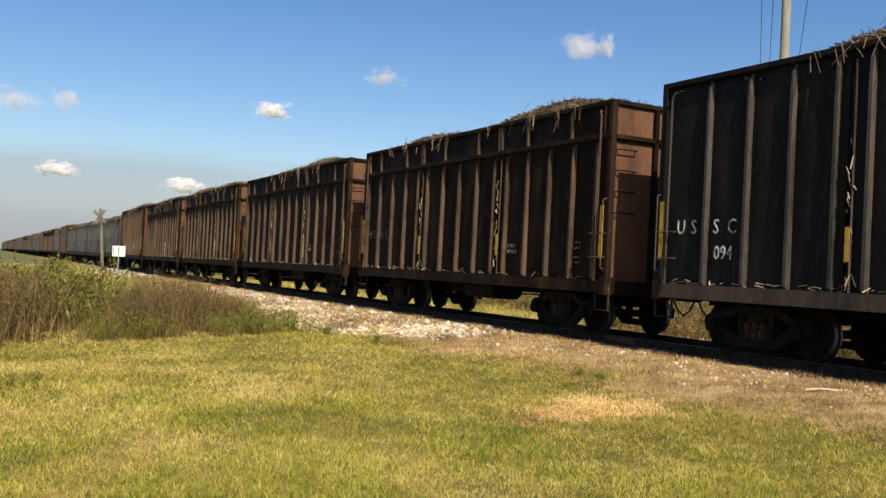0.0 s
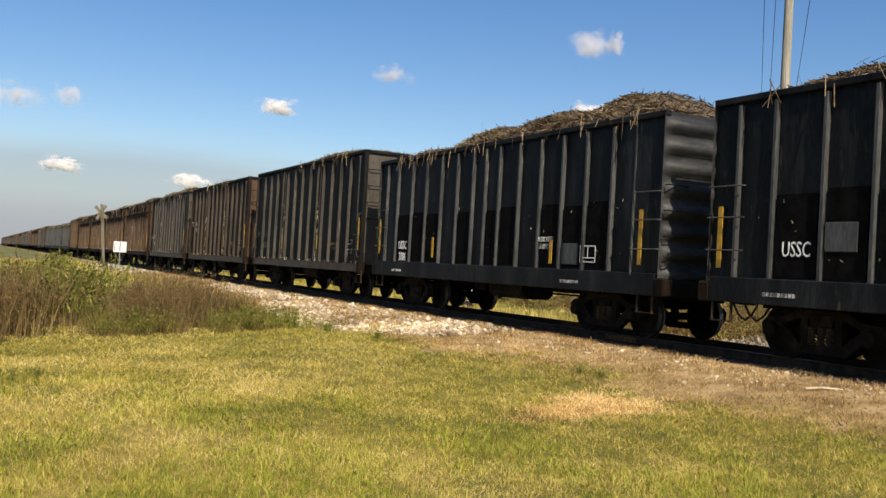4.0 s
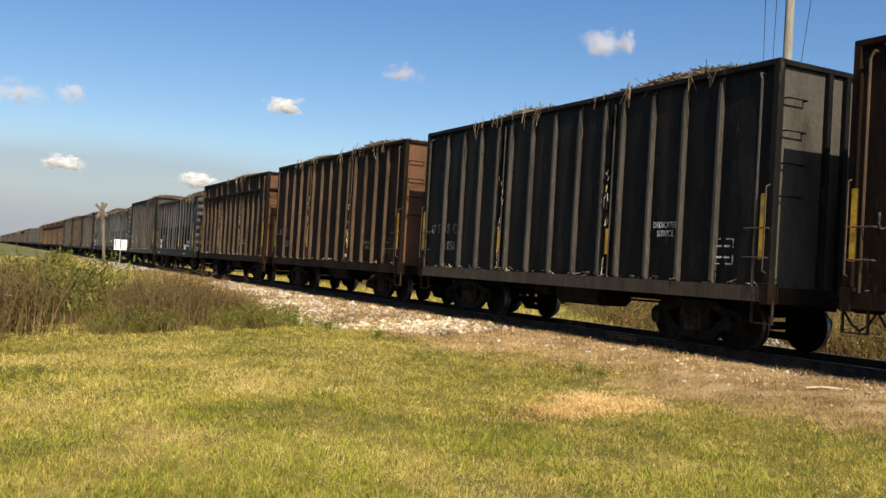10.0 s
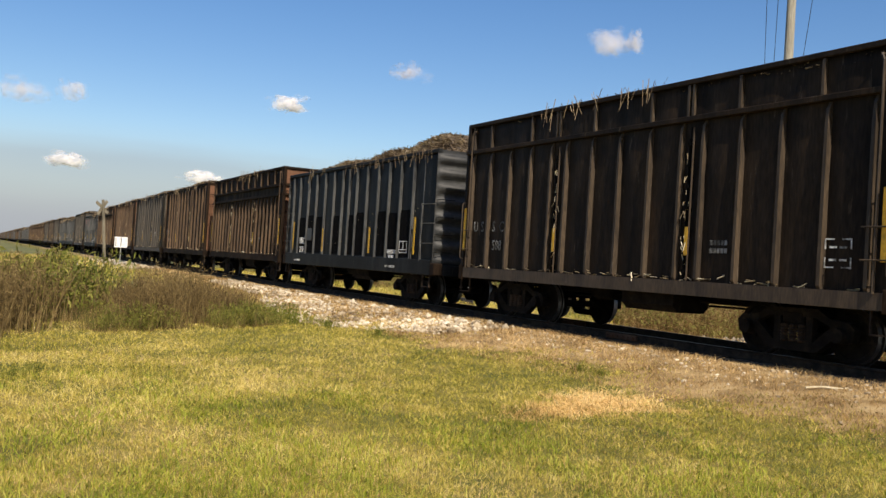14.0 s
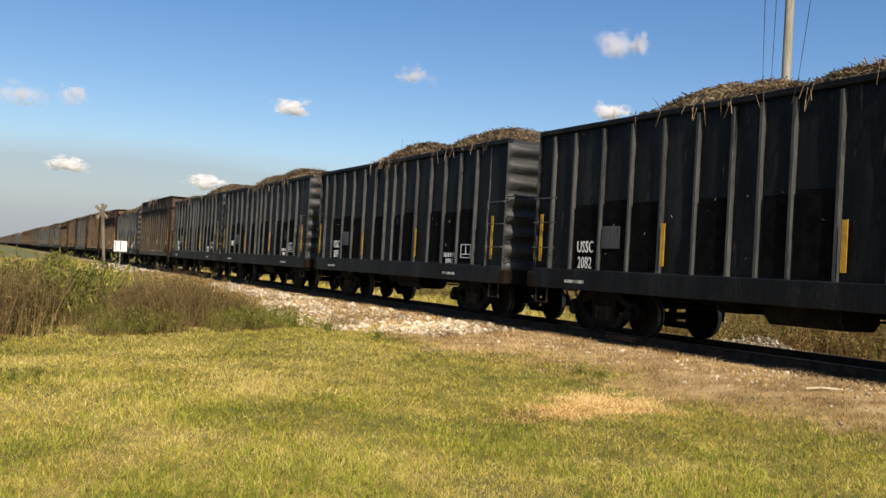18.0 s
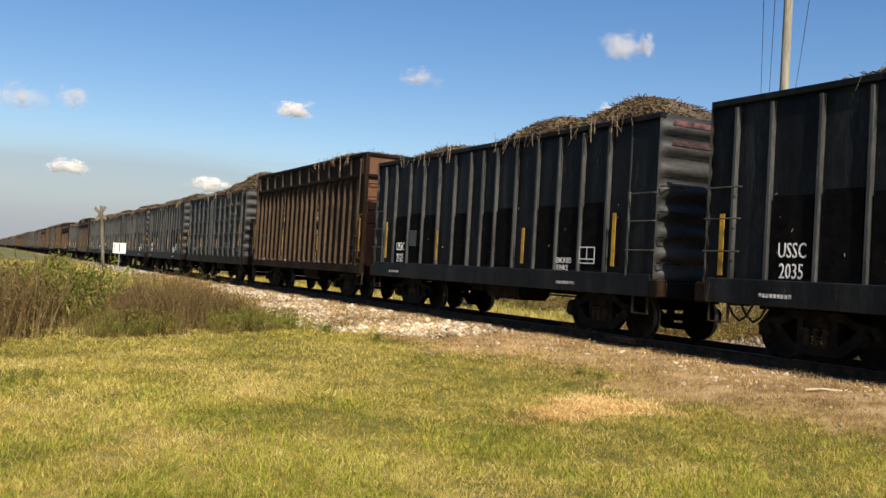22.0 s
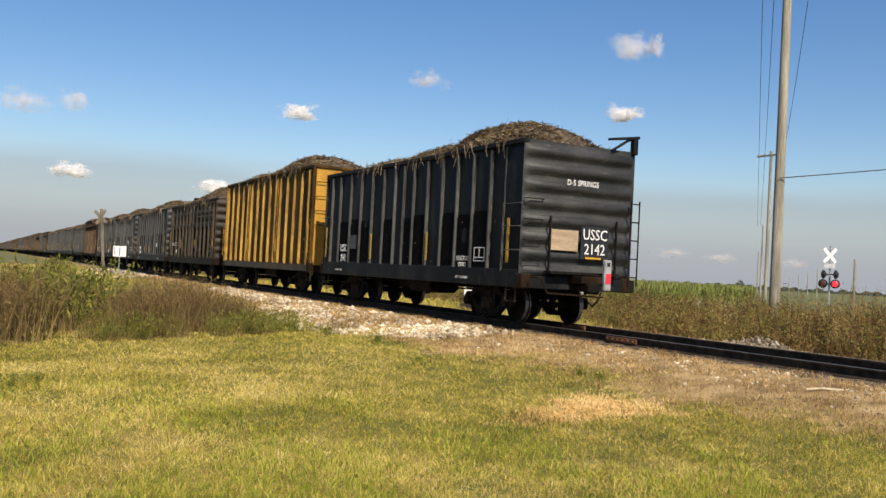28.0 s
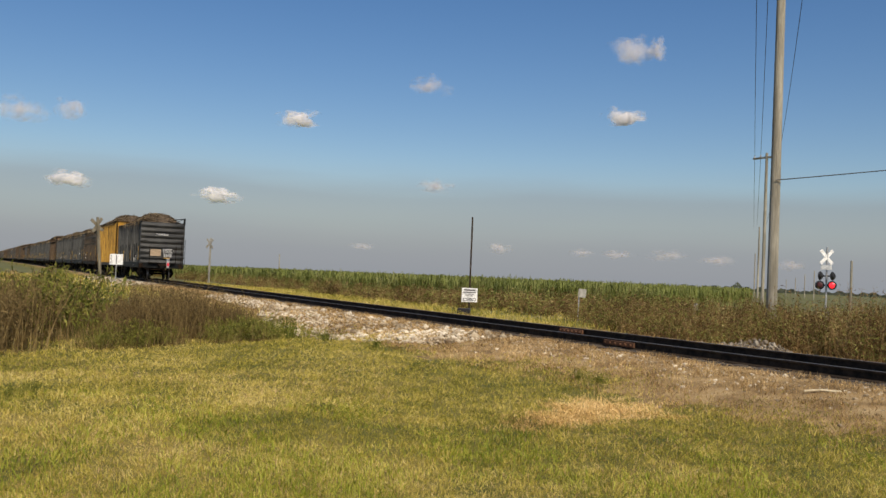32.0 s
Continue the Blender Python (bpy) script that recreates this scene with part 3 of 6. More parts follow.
def tee_profile(width, depth, z0, z1):
    b = bmesh.new()
    prism(b, [(-width / 2, 0.02), (-width / 2 + 0.01, -depth), (width / 2 - 0.01, -depth), (width / 2, 0.02)], z0, z1 - 0.05, 2)
    return b


def fluted_wall(L2, z0, z1, rows, depth, half, mat, car, name="end_wall"):
    """A pressed end: rows of rounded ribs running across, dying out near the corners."""
    for sgn in (-1, 1):
        vs, fs = [], []
        ys = [-half, -half + 0.06, -half + 0.16, -0.5, 0, 0.5, half + WIDE - 0.16, half + WIDE - 0.06, half + WIDE]
        nz = rows * 8 + 1
        for j in range(nz):
            z = z0 + (z1 - z0) * j / (nz - 1)
            ph = (j / 8.0) % 1.0
            bulge = max(0.0, math.sin(math.pi * min(1.0, ph / 0.72))) if ph < 0.72 else 0.0
            for y in ys:
                edge = min(1.0, max(0.0, (half - max(-y, y - WIDE) - 0.05) / 0.11))
                vs.append((sgn * (L2 + depth * (bulge ** 0.7) * edge), y, z))
        k = len(ys)
        for j in range(nz - 1):
            for i in range(k - 1):
                q = (j * k + i, j * k + i + 1, (j + 1) * k + i + 1, (j + 1) * k + i)
                fs.append(q if sgn > 0 else q[::-1])
        sheet(name, vs, fs, mat, True, car)


def rungs(car, x, y, zs, width, along, mat=None, out=0.06):
    """Grab irons, each a bent bar; along 'x' on a side, 'y' on an end."""
    mat = mat or GRIME
    for z in zs:
        b = bmesh.new()
        if along == "y":
            a = [(x, y, z), (x + out, y, z), (x + out, y + width, z), (x, y + width, z)]
        else:
            a = [(x, y, z), (x, y - out, z), (x + width, y - out, z), (x + width, y, z)]
        for p, q in zip(a, a[1:]):
            tube(b, p, q, 0.013, 5)
        part("grab_iron", b, mat, car)


def stripe(car, x, y, z0, z1, w=0.1):
    part("reflector_stripe", boxed(x - w / 2, x + w / 2, y - 0.006, y + 0.006, z0, z1), YELLOW, car, "yellow reflective stripe")


def lettering(car, words, x, y, z, size, mat, rx=90, rz=0, slim=0.85):
    for i, line in enumerate(words.split("\n")):
        me = text_mesh(line, size)
        me.transform(Matrix.Diagonal((slim, 1, 1, 1)))
        me.materials.append(mat)
        o = new("lettering", me)
        o.parent, o.matrix_basis = car, pose(x, y, z - i * size * 0.95, rx, 0, rz)


FLUSH = (1.12, 1.97, 2.8, 3.58, 4.12, 4.98, 5.83, 6.68, 7.5, 8.03, 8.87, 9.69, 10.52)
STAKES = (0.28, 1.07, 2.77, 3.72, 3.83, 5.0, 6.67, 7.62, 7.74, 8.8, 10.4, 11.5)


def tall_car(name, L, mat, style, detail=True):
    """Cane cars with flat ends: style 'flush', 'boards', 'double', 'dense' or 'flushdense'."""
    car = new(name)
    H = 4.55 if style in ("flush", "flushdense") else 4.50
    L2 = L / 2
    wall = HALF - 0.115
    boards = style in ("boards", "double", "dense")
    close = style in ("double", "dense")
    rib_top = {"flush": 4.44, "flushdense": 4.42, "boards": 3.78, "double": 3.40, "dense": 3.76}[style]
    latches = (3.82 * L / 11.75, 7.74 * L / 11.75)
    if close:
        groups = ((0.29, 7), (4.22, 7), (7.88, 7)) if style == "dense" else ((0.1, 7), (4.0, 7), (7.87, 6))
        spots = [k + i * 0.532 for k, n in groups for i in range(n)]
    else:
        spots = [q * L / 11.75 for q in (FLUSH if style == "flush" else (0.3,) + FLUSH + (11.3,))]
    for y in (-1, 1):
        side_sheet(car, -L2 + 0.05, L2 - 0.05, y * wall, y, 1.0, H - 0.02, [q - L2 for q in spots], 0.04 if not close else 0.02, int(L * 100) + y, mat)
    part("floor", boxed(-L2 + 0.05, L2 - 0.05, -wall, wall, 0.95, 1.04), GRIME, car)
    for y in (-1, 1):
        ya, yb = sorted((y * (HALF - 0.15), y * (HALF - 0.01)))
        part("side_sill", prism(bmesh.new(), [(ya, 0.83), (yb, 0.83), (yb, 1.0), (ya, 1.07)], -L2, L2, 0), RUBBED_LIT["smoky_brown_black_steel"] if mat is not RUST else mat, car)
        ya, yb = sorted((y * (wall - 0.06), y * (HALF - 0.03)))
        part("top_chord", boxed(-L2, L2, ya, yb, H - 0.09, H, 0.012), mat, car)
    if detail:
        # The post finish mixes rubbed wear with painted-in sun on the ribs.
        rib = part("rib", rib_profile(0.075 if not close else 0.065, 0.1, 1.0, rib_top), RUBBED_LIT[mat.name], car)
        rib.matrix_basis = pose(spots[0] - L2, -wall, 0)
        for q in spots[1:]:
            again(rib, car, pose(q - L2, -wall, 0))
        for q in spots:
            again(rib, car, pose(q - L2, wall, 0, 0, 0, 180))
        for q in latches:
            b = bmesh.new()
            box(b, -0.05, 0.05, -0.03, 0.0, 1.05, rib_top - 0.1)
            tube(b, (-0.03, -0.06, 1.0), (-0.03, -0.06, rib_top - 0.3), 0.014, 5)
            for k in range(7):
                box(b, -0.05, 0.02, -0.085, -0.03, 1.2 + k * 0.36, 1.26 + k * 0.36)
            part("latch_post", b, SCREEN, car).matrix_basis = pose(q - L2, -wall, 0)
            b = bmesh.new()
            tube(b, (0.07, -0.075, 1.0), (0.07, -0.075, rib_top - 0.12), 0.016, 6)
            part("latch_rod", b, RUBBED_LIT[mat.name], car).matrix_basis = pose(q - L2, -wall, 0)
            stripe(car, q - L2 + 0.03, -HALF + 0.025, 1.5, 1.98, 0.075)
        for x, way in ((-L2 + 0.3, 1), (L2 - 0.3, -1)):
            b = bmesh.new()
            bend = [(x + way * 0.05, -wall, H - 0.2), (x + way * 0.05, -HALF + 0.0, H - 0.2), (x, -HALF - 0.01, H - 0.3), (x, -HALF - 0.01, 1.05)]
            for p, q in zip(bend, bend[1:]):
                tube(b, p, q, 0.02, 6)
            part("corner_pipe", b, RUBBED_LIT[mat.name], car, "bent steel pipe beside the corner")
            x2 = x - way * 0.22
            b = bmesh.new()
            bend = [(x2, -HALF + 0.05, 2.62), (x2, -HALF - 0.05, 2.58), (x2, -HALF - 0.05, 1.3), (x2, -HALF + 0.05, 1.26)]
            for p, q in zip(bend, bend[1:]):
                tube(b, p, q, 0.012, 5)
            part("grab_iron", b, RUBBED_LIT[mat.name], car)
            stripe(car, x - way * 0.14, -HALF - 0.005, 1.48, 2.48, 0.1)
            stirrup(car, x - way * 0.12, -HALF + 0.1)
        rungs(car, L2 - 0.5, -HALF + 0.02, (1.5, 1.95), 0.45, "x", RUBBED_LIT[mat.name])
        rungs(car, -L2 + 0.05, -HALF + 0.02, (1.5, 1.95), 0.45, "x", RUBBED_LIT[mat.name])
    else:
        b = bmesh.new()
        for q in spots:
            box(b, q - L2 - 0.04, q - L2 + 0.04, -wall - 0.1, -wall, 1.0, rib_top)
        part("ribs", b, RUBBED_LIT[mat.name], car)
    if boards:
        for y in (-1, 1):
            levels = (3.82,) if style != "double" else (3.80, 3.42)
            for z in levels:
                ya, yb = sorted((y * (wall - 0.02), y * (HALF + 0.0)))
                part("ledge", boxed(-L2, L2, ya, yb, z - 0.05, z + 0.04, 0.01), mat, car)
            if detail:
                places = [q * L / 11.75 for q in STAKES] if not close else [0.3 + i * (L - 0.6) / 11 for i in range(12)]
                stub = part("stake", boxed(-0.025, 0.025, -0.07, 0.01, 3.86, H - 0.1), RUBBED_LIT[mat.name], car)
                stub.matrix_basis = pose(places[0] - L2, y * wall, 0, 0, 0, 0 if y < 0 else 180)
                for q in places[1:]:
                    again(stub, car, pose(q - L2, y * wall, 0, 0, 0, 0 if y < 0 else 180))
    # Ends use the sunlit copy of the side paint, not the paint itself.
    lit_end = ENDS[mat.name]
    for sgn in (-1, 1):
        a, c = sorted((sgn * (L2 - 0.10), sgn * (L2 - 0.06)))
        part("end_wall", boxed(a, c, -wall, wall, 1.0, H - 0.02), lit_end, car, "end sheet coloured paler, as if sunlit")
        for y in (-1, 1):
            ya, yb = sorted((y * (wall - 0.04), y * (HALF - 0.03)))
            a, c = sorted((sgn * (L2 - 0.12), sgn * (L2 + 0.0)))
            part("corner_post", boxed(a, c, ya, yb, 0.85, H - 0.05, 0.01), mat, car)
            a, c = sorted((sgn * (L2 - 0.16), sgn * (L2 + 0.02)))
            ya, yb = sorted((y * (HALF - 0.2), y * (HALF + 0.005)))
            part("corner_plate", boxed(a, c, ya, yb, 0.79, 1.12, 0.01), RUST, car, "rusty plate at the car's corner")
        a, c = sorted((sgn * (L2 - 0.14), sgn * (L2 + 0.0)))
        part("end_chord", boxed(a, c, -wall, wall, H - 0.10, H - 0.01, 0.01), mat, car)
        if boards:
            for z in (3.80,) if style != "double" else (3.80, 3.42):
                part("end_ledge", boxed(min(sgn * (L2 - 0.14), sgn * (L2 + 0.03)), max(sgn * (L2 - 0.14), sgn * (L2 + 0.03)), -wall, wall, z - 0.05, z + 0.04, 0.01), mat, car)
        for y in (-0.42,) if boards else (-0.38, 0.03):
            part("end_brace", boxed(min(sgn * (L2 - 0.08), sgn * (L2 + 0.03)), max(sgn * (L2 - 0.08), sgn * (L2 + 0.03)), y, y + 0.09, 1.0, H - 0.11), mat, car)
        part("end_sill", boxed(a, c, -HALF + 0.21, HALF - 0.21, 0.80, 1.06, 0.015), SMOKE if mat is not RUST else RUST, car)
        coupler(car, sgn * (L2 - 0.1), sgn)
    if detail:
        rungs(car, L2 - 0.06, -wall + 0.08, (2.35, 2.75, 3.15, 3.55) if boards else (2.45, 2.95, 3.45, 3.95), 0.42, "y", GRIME, 0.1)
        gear(car, L)
    for sgn in (-1, 1):
        bogie(car, sgn * (L2 - 1.95))
    return car


LOWRIBS = (0.56, 1.27, 2.17, 3.0, 3.85, 4.68, 5.46, 6.05, 6.67, 7.5, 8.34, 9.14, 9.94, 10.76)
FLUTERIBS = (0.16, 1.3, 2.33, 3.32, 4.34, 5.07, 5.4, 5.92, 6.95, 7.95, 8.96, 9.94, 11.01)
BROWNRIBS = (0.24, 0.73, 1.79, 2.79, 3.74, 4.68, 5.5, 5.8, 6.42, 7.44, 8.42, 9.36, 10.32, 11.25)


def low_car(name, L, mat, red=False, fluted=False, detail=True):
    """Cut-down box cars with pressed ends; fluted sides carry level ribs between the posts."""
    car = new(name)
    H, L2 = 4.07, L / 2
    wall = HALF - 0.10
    brown = fluted and mat is SMOKE
    spots = [q * L / 12.2 for q in LOWRIBS] if not fluted else list(BROWNRIBS if brown else FLUTERIBS)
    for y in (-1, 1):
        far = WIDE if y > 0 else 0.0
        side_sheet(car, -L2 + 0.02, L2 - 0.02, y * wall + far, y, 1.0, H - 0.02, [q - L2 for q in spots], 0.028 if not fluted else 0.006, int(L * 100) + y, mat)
        ya, yb = sorted((y * (wall - 0.05) + far, y * (HALF - 0.005) + far))
        sill_top = 1.2 if not fluted else 1.12
        part("side_sill", boxed(-L2 + 0.08, L2 - 0.08, ya, yb, 0.80, sill_top, 0.015), mat if not fluted else SMOKE, car)
        ya, yb = sorted((y * (wall - 0.05) + far, y * (HALF - 0.025) + far))
        part("top_chord", boxed(-L2, L2, ya, yb, H - 0.10, H, 0.012), mat, car)
    part("floor", boxed(-L2 + 0.05, L2 - 0.05, -wall, wall + WIDE, 0.95, 1.04), GRIME, car)
    zr0, zr1 = (1.2, H - 0.1) if not fluted else (1.1, H - 0.12)
    if detail:
        # Rib colour holds sunlight as well as wear.
        rib = part("rib", tee_profile(0.07, 0.08, zr0, zr1) if not fluted else rib_profile(0.13, 0.09, zr0, zr1), RUBBED_LIT[mat.name], car)
        rib.matrix_basis = pose(spots[0] - L2, -wall, 0)
        for q in spots[1:]:
            again(rib, car, pose(q - L2, -wall, 0))
        for q in spots:
            again(rib, car, pose(q - L2, wall + WIDE, 0, 0, 0, 180))
        if not fluted:
            part("seam_strip", boxed(L2 - 0.84, L2 - 0.80, -wall - 0.035, -wall + 0.01, 1.2, H - 0.12), RUBBED_LIT[mat.name], car)
    else:
        b = bmesh.new()
        for q in spots:
            box(b, q - L2 - 0.035, q - L2 + 0.035, -wall - 0.085, -wall, zr0, zr1)
        part("ribs", b, RUBBED_LIT[mat.name], car)
    if fluted and detail:
        prof = [(0.0, -0.16), (-0.05, -0.11), (-0.066, 0.05), (-0.05, 0.075), (0.0, 0.085)] if brown else [(0.0, -0.09), (-0.032, -0.06), (-0.05, 0.02), (-0.04, 0.04), (0.0, 0.045)]
        for i, (a, c) in enumerate(zip(spots, spots[1:])):
            if c - a < 0.55:
                continue
            if brown:
                levels = (3.5, 2.87, 2.2, 1.5) if i in (4, 9) else (3.5, 3.22, 2.87) if i > 9 else (3.52, 2.88)
                if i not in (4, 9):
                    part("vent_screen", boxed(a - L2 + 0.09, c - L2 - 0.07, -wall - 0.012, -wall + 0.004, 1.3, 2.7), SCREEN, car, "dark perforated vent screen")
            else:
                levels = (1.51, 2.18, 2.82, 3.46)
            for z in levels:
                b = bmesh.new()
                prism(b, [(p - wall, q + z) for p, q in prof], a - L2 + 0.1, c - L2 - 0.1, 0)
                # Paler than the sheet: the flutes' lit edges are put into the colour.
                part("side_flute", b, PRESSED[mat.name], car)
    if not fluted and detail:
        for i in (1, 2, 3, 5, 7, 8, 10, 11, 12):
            a, c = spots[i] - L2 + 0.07, spots[i + 1] - L2 - 0.07
            z0, z1 = 1.24, 2.47 + (0.0 if i % 2 else 0.06)
            part("vent_screen", boxed(a + 0.02, c - 0.02, -wall - 0.036, -wall + 0.004, z0, z1), SCREEN, car, "dark perforated vent screen")
    if red and detail:
        for i, z0 in ((0, 2.9), (1, 3.0), (2, 3.1), (4, 2.95), (5, 2.85), (6, 3.05)):
            part("red_paint_streak", boxed(spots[i] - L2 - 0.03, spots[i] - L2 + 0.03, -wall - 0.086, -wall - 0.081, z0, 3.75), REDPAINT, car, "worn red painted post")
    fluted_wall(L2 - 0.02, 1.05, H - 0.02, 8, 0.10, HALF - 0.02, PRESSED[mat.name], car)
    for sgn in (-1, 1):
        a, c = sorted((sgn * (L2 - 0.05), sgn * (L2 + 0.16)))
        part("end_sill", boxed(a, c, -HALF + 0.02, HALF - 0.02 + WIDE, 0.80, 1.08, 0.015), mat if not fluted else SMOKE, car)
        coupler(car, sgn * (L2 + 0.0), sgn)
        a, c = sorted((sgn * (L2 - 0.1), sgn * (L2 + 0.165)))
        for y in (-1, 1):
            ya, yb = sorted((y * 1.2, y * 1.478))
            part("poling_plate", boxed(a, c, ya, yb, 0.79, 1.12, 0.03), RUST, car, "rusty corner plate")
    if detail:
        for x in (-L2 + 0.02, L2 - 0.74):
            rungs(car, x, -HALF + 0.03, (1.62, 2.14, 2.64), 0.72, "x", RUBBED_LIT[mat.name])
        part("ladder_stile", boxed(L2 - 0.755, L2 - 0.725, -HALF - 0.01, -HALF + 0.03, 1.15, 2.68), RUBBED_LIT[mat.name], car)
        rungs(car, L2 + 0.03, -HALF + 0.06, (1.4, 1.85, 2.3, 2.75), 0.44, "y", mat, 0.1)
        for x in (-L2 + 0.35, L2 - 0.35):
            stirrup(car, x, -HALF + 0.05)
        gear(car, L)
    for sgn in (-1, 1):
        bogie(car, sgn * (L2 - 1.95))
    return car


# car: front end along the train at 0 s, length, kind, paint, lettering
TRAIN = [
    (-65.35, 11.9, "boards", RUST, ""), (-51.95, 11.9, "boards", RUST, ""), (-38.7, 12.0, "boards", RUST, ""), (-25.4, 11.8, "boards", RUST, "USSC"),
    (-12.27, 11.8, "flush", BLACK, "USSC\n094"), (0.95, 11.8, "flush", SMOKE, "USSC\n030"), (14.1, 11.7, "flush", BLACK, "USSC\n088"),
    (26.98, 12.2, "low", BLUEBLACK, "USSC\n2006"), (40.3, 12.2, "low", BLUEBLACK, "USSC"), (53.77, 11.85, "flush", BLACK, "USSC\n906"),
    (66.62, 12.25, "lowred", BLUEBLACK, "USSC\n2108"), (80.39, 11.7, "boards", RUST, "USSC\n66"), (93.53, 11.65, "flush", RUST, "USSC\n939"),
    (106.5, 11.7, "flush", BLACK, "USSC\n050"), (119.46, 11.75, "flush", RUST, "USSC\n913"), (132.8, 11.5, "double", RUST, ""),
    (145.1, 12.2, "low", BLUEBLACK, "USSC\n2150"), (158.78, 11.62, "boards", SMOKE, "USSC\n588"), (172.0, 12.15, "low", BLUEBLACK, "USSC\n2151"),
    (184.7, 12.15, "low", BLUEBLACK, "USSC"), (197.99, 12.1, "low", BLUEBLACK, "USSC\n2095"), (211.29, 12.2, "low", BLUEBLACK, "USSC\n2082"),
    (225.16, 11.75, "fluted", BLUEBLACK, "USSC\n1008"), (238.6, 11.7, "dense", RUST, "USSC\n526"), (251.26, 12.2, "low", BLUEBLACK, "USSC\n2125"),
    (264.63, 12.15, "low", BLUEBLACK, "USSC\n2035"), (278.23, 12.2, "low", BLUEBLACK, "USSC\n2044"), (291.84, 11.85, "flutedbrown", SMOKE, "USSC\n1013"),
    (305.7, 12.2, "flushdense", OCHRE, "USSC"), (319.3, 12.15, "last", BLUEBLACK, "USSC\n2142")]
LABELS = {
    "boards": "rusty brown ribbed cane car with raised side boards", "flush": "tall ribbed steel cane car with flat ends", "low": "dark ribbed cane car with pressed steel ends",
    "lowred": "dark ribbed cane car with red painted streaks", "double": "rusty brown cane car with double side boards", "fluted": "blue-black cane car with level pressed side ribs",
    "flutedbrown": "sooty brown cane car with pressed side ribs", "dense": "rusty brown close-ribbed cane car with boards", "flushdense": "faded yellow close-ribbed steel cane car",
    "last": "dark ribbed cane car ending the train"}
CARS = []
LOADS = {}
MADE = {}


def make_car(kind, L, mat, detail):
    if kind in ("low", "lowred", "last"):
        return low_car("cane_car", L, mat, kind == "lowred", False, detail)
    if kind in ("fluted", "flutedbrown"):
        return low_car("cane_car", L, mat, False, True, detail)
    return tall_car("cane_car", L, mat, kind, detail)


def stencil(car, bars, x, y, z, mat):
    """A stencilled data panel, bar by bar."""
    for x0, x1, z0, z1 in bars:
        part("stencil_bar", boxed(x0, x1, y - 0.003, y + 0.002, z0, z1), mat, car).matrix_basis = pose(x, 0, z)


def mat_is_rusty(car):
    return any(o.name.startswith("side_wall") and o.data.materials[0] is RUST for o in car.children)


# stripes (place, foot, top), service words, data panel and placard of the low cars, by their number
PLAIN = ((0.27, 1.34, 2.32), (3.98, 1.33, 2.07), (7.66, 1.33, 2.07), (11.68, 1.34, 2.33))
INSET = ((0.86, 1.32, 2.33), (3.95, 1.3, 2.06), (7.96, 1.31, 2.07), (11.05, 1.32, 2.31))
STRIPES = {"1013": ((0.32, 1.66, 2.6), (3.6, 1.62, 2.08), (7.28, 1.64, 2.06), (11.63, 1.58, 2.58)), "1008": ((0.06, 1.5, 2.48), (3.33, 1.53, 2.02), (6.84, 1.5, 1.92), (11.03, 1.6, 2.56))}
OLDLETTERS = (0.65, 1.08, 1.68, 2.01)
MARKS = {
    "": (PLAIN, (9.52, 1.36), 10.33, (2.5, 1.62)), "2150": (INSET, (9.55, 1.32), 10.3, (2.45, 1.66)), "2125": (INSET, (9.4, 1.35), 10.2, (2.4, 1.66)),
    "2044": (((0.22, 1.38, 2.37), (3.97, 1.33, 1.86), (5.79, 1.35, 1.86), (11.7, 1.35, 2.35)), (8.68, 1.84), 11.0, (8.58, 1.97)),
    "2035": (((0.38, 1.24, 2.22), (4.26, 1.2, 1.69), (5.84, 1.41, 1.7), (7.92, 1.21, 1.58), (11.76, 1.28, 2.3)), (8.78, 2.05), 10.4, (7.85, 1.7)),
    "2006": (((0.27, 1.4, 2.4), (3.6, 1.34, 1.86), (8.9, 1.3, 1.77), (11.68, 1.34, 2.33)), (8.62, 1.75), 10.1, (9.5, 1.3))}


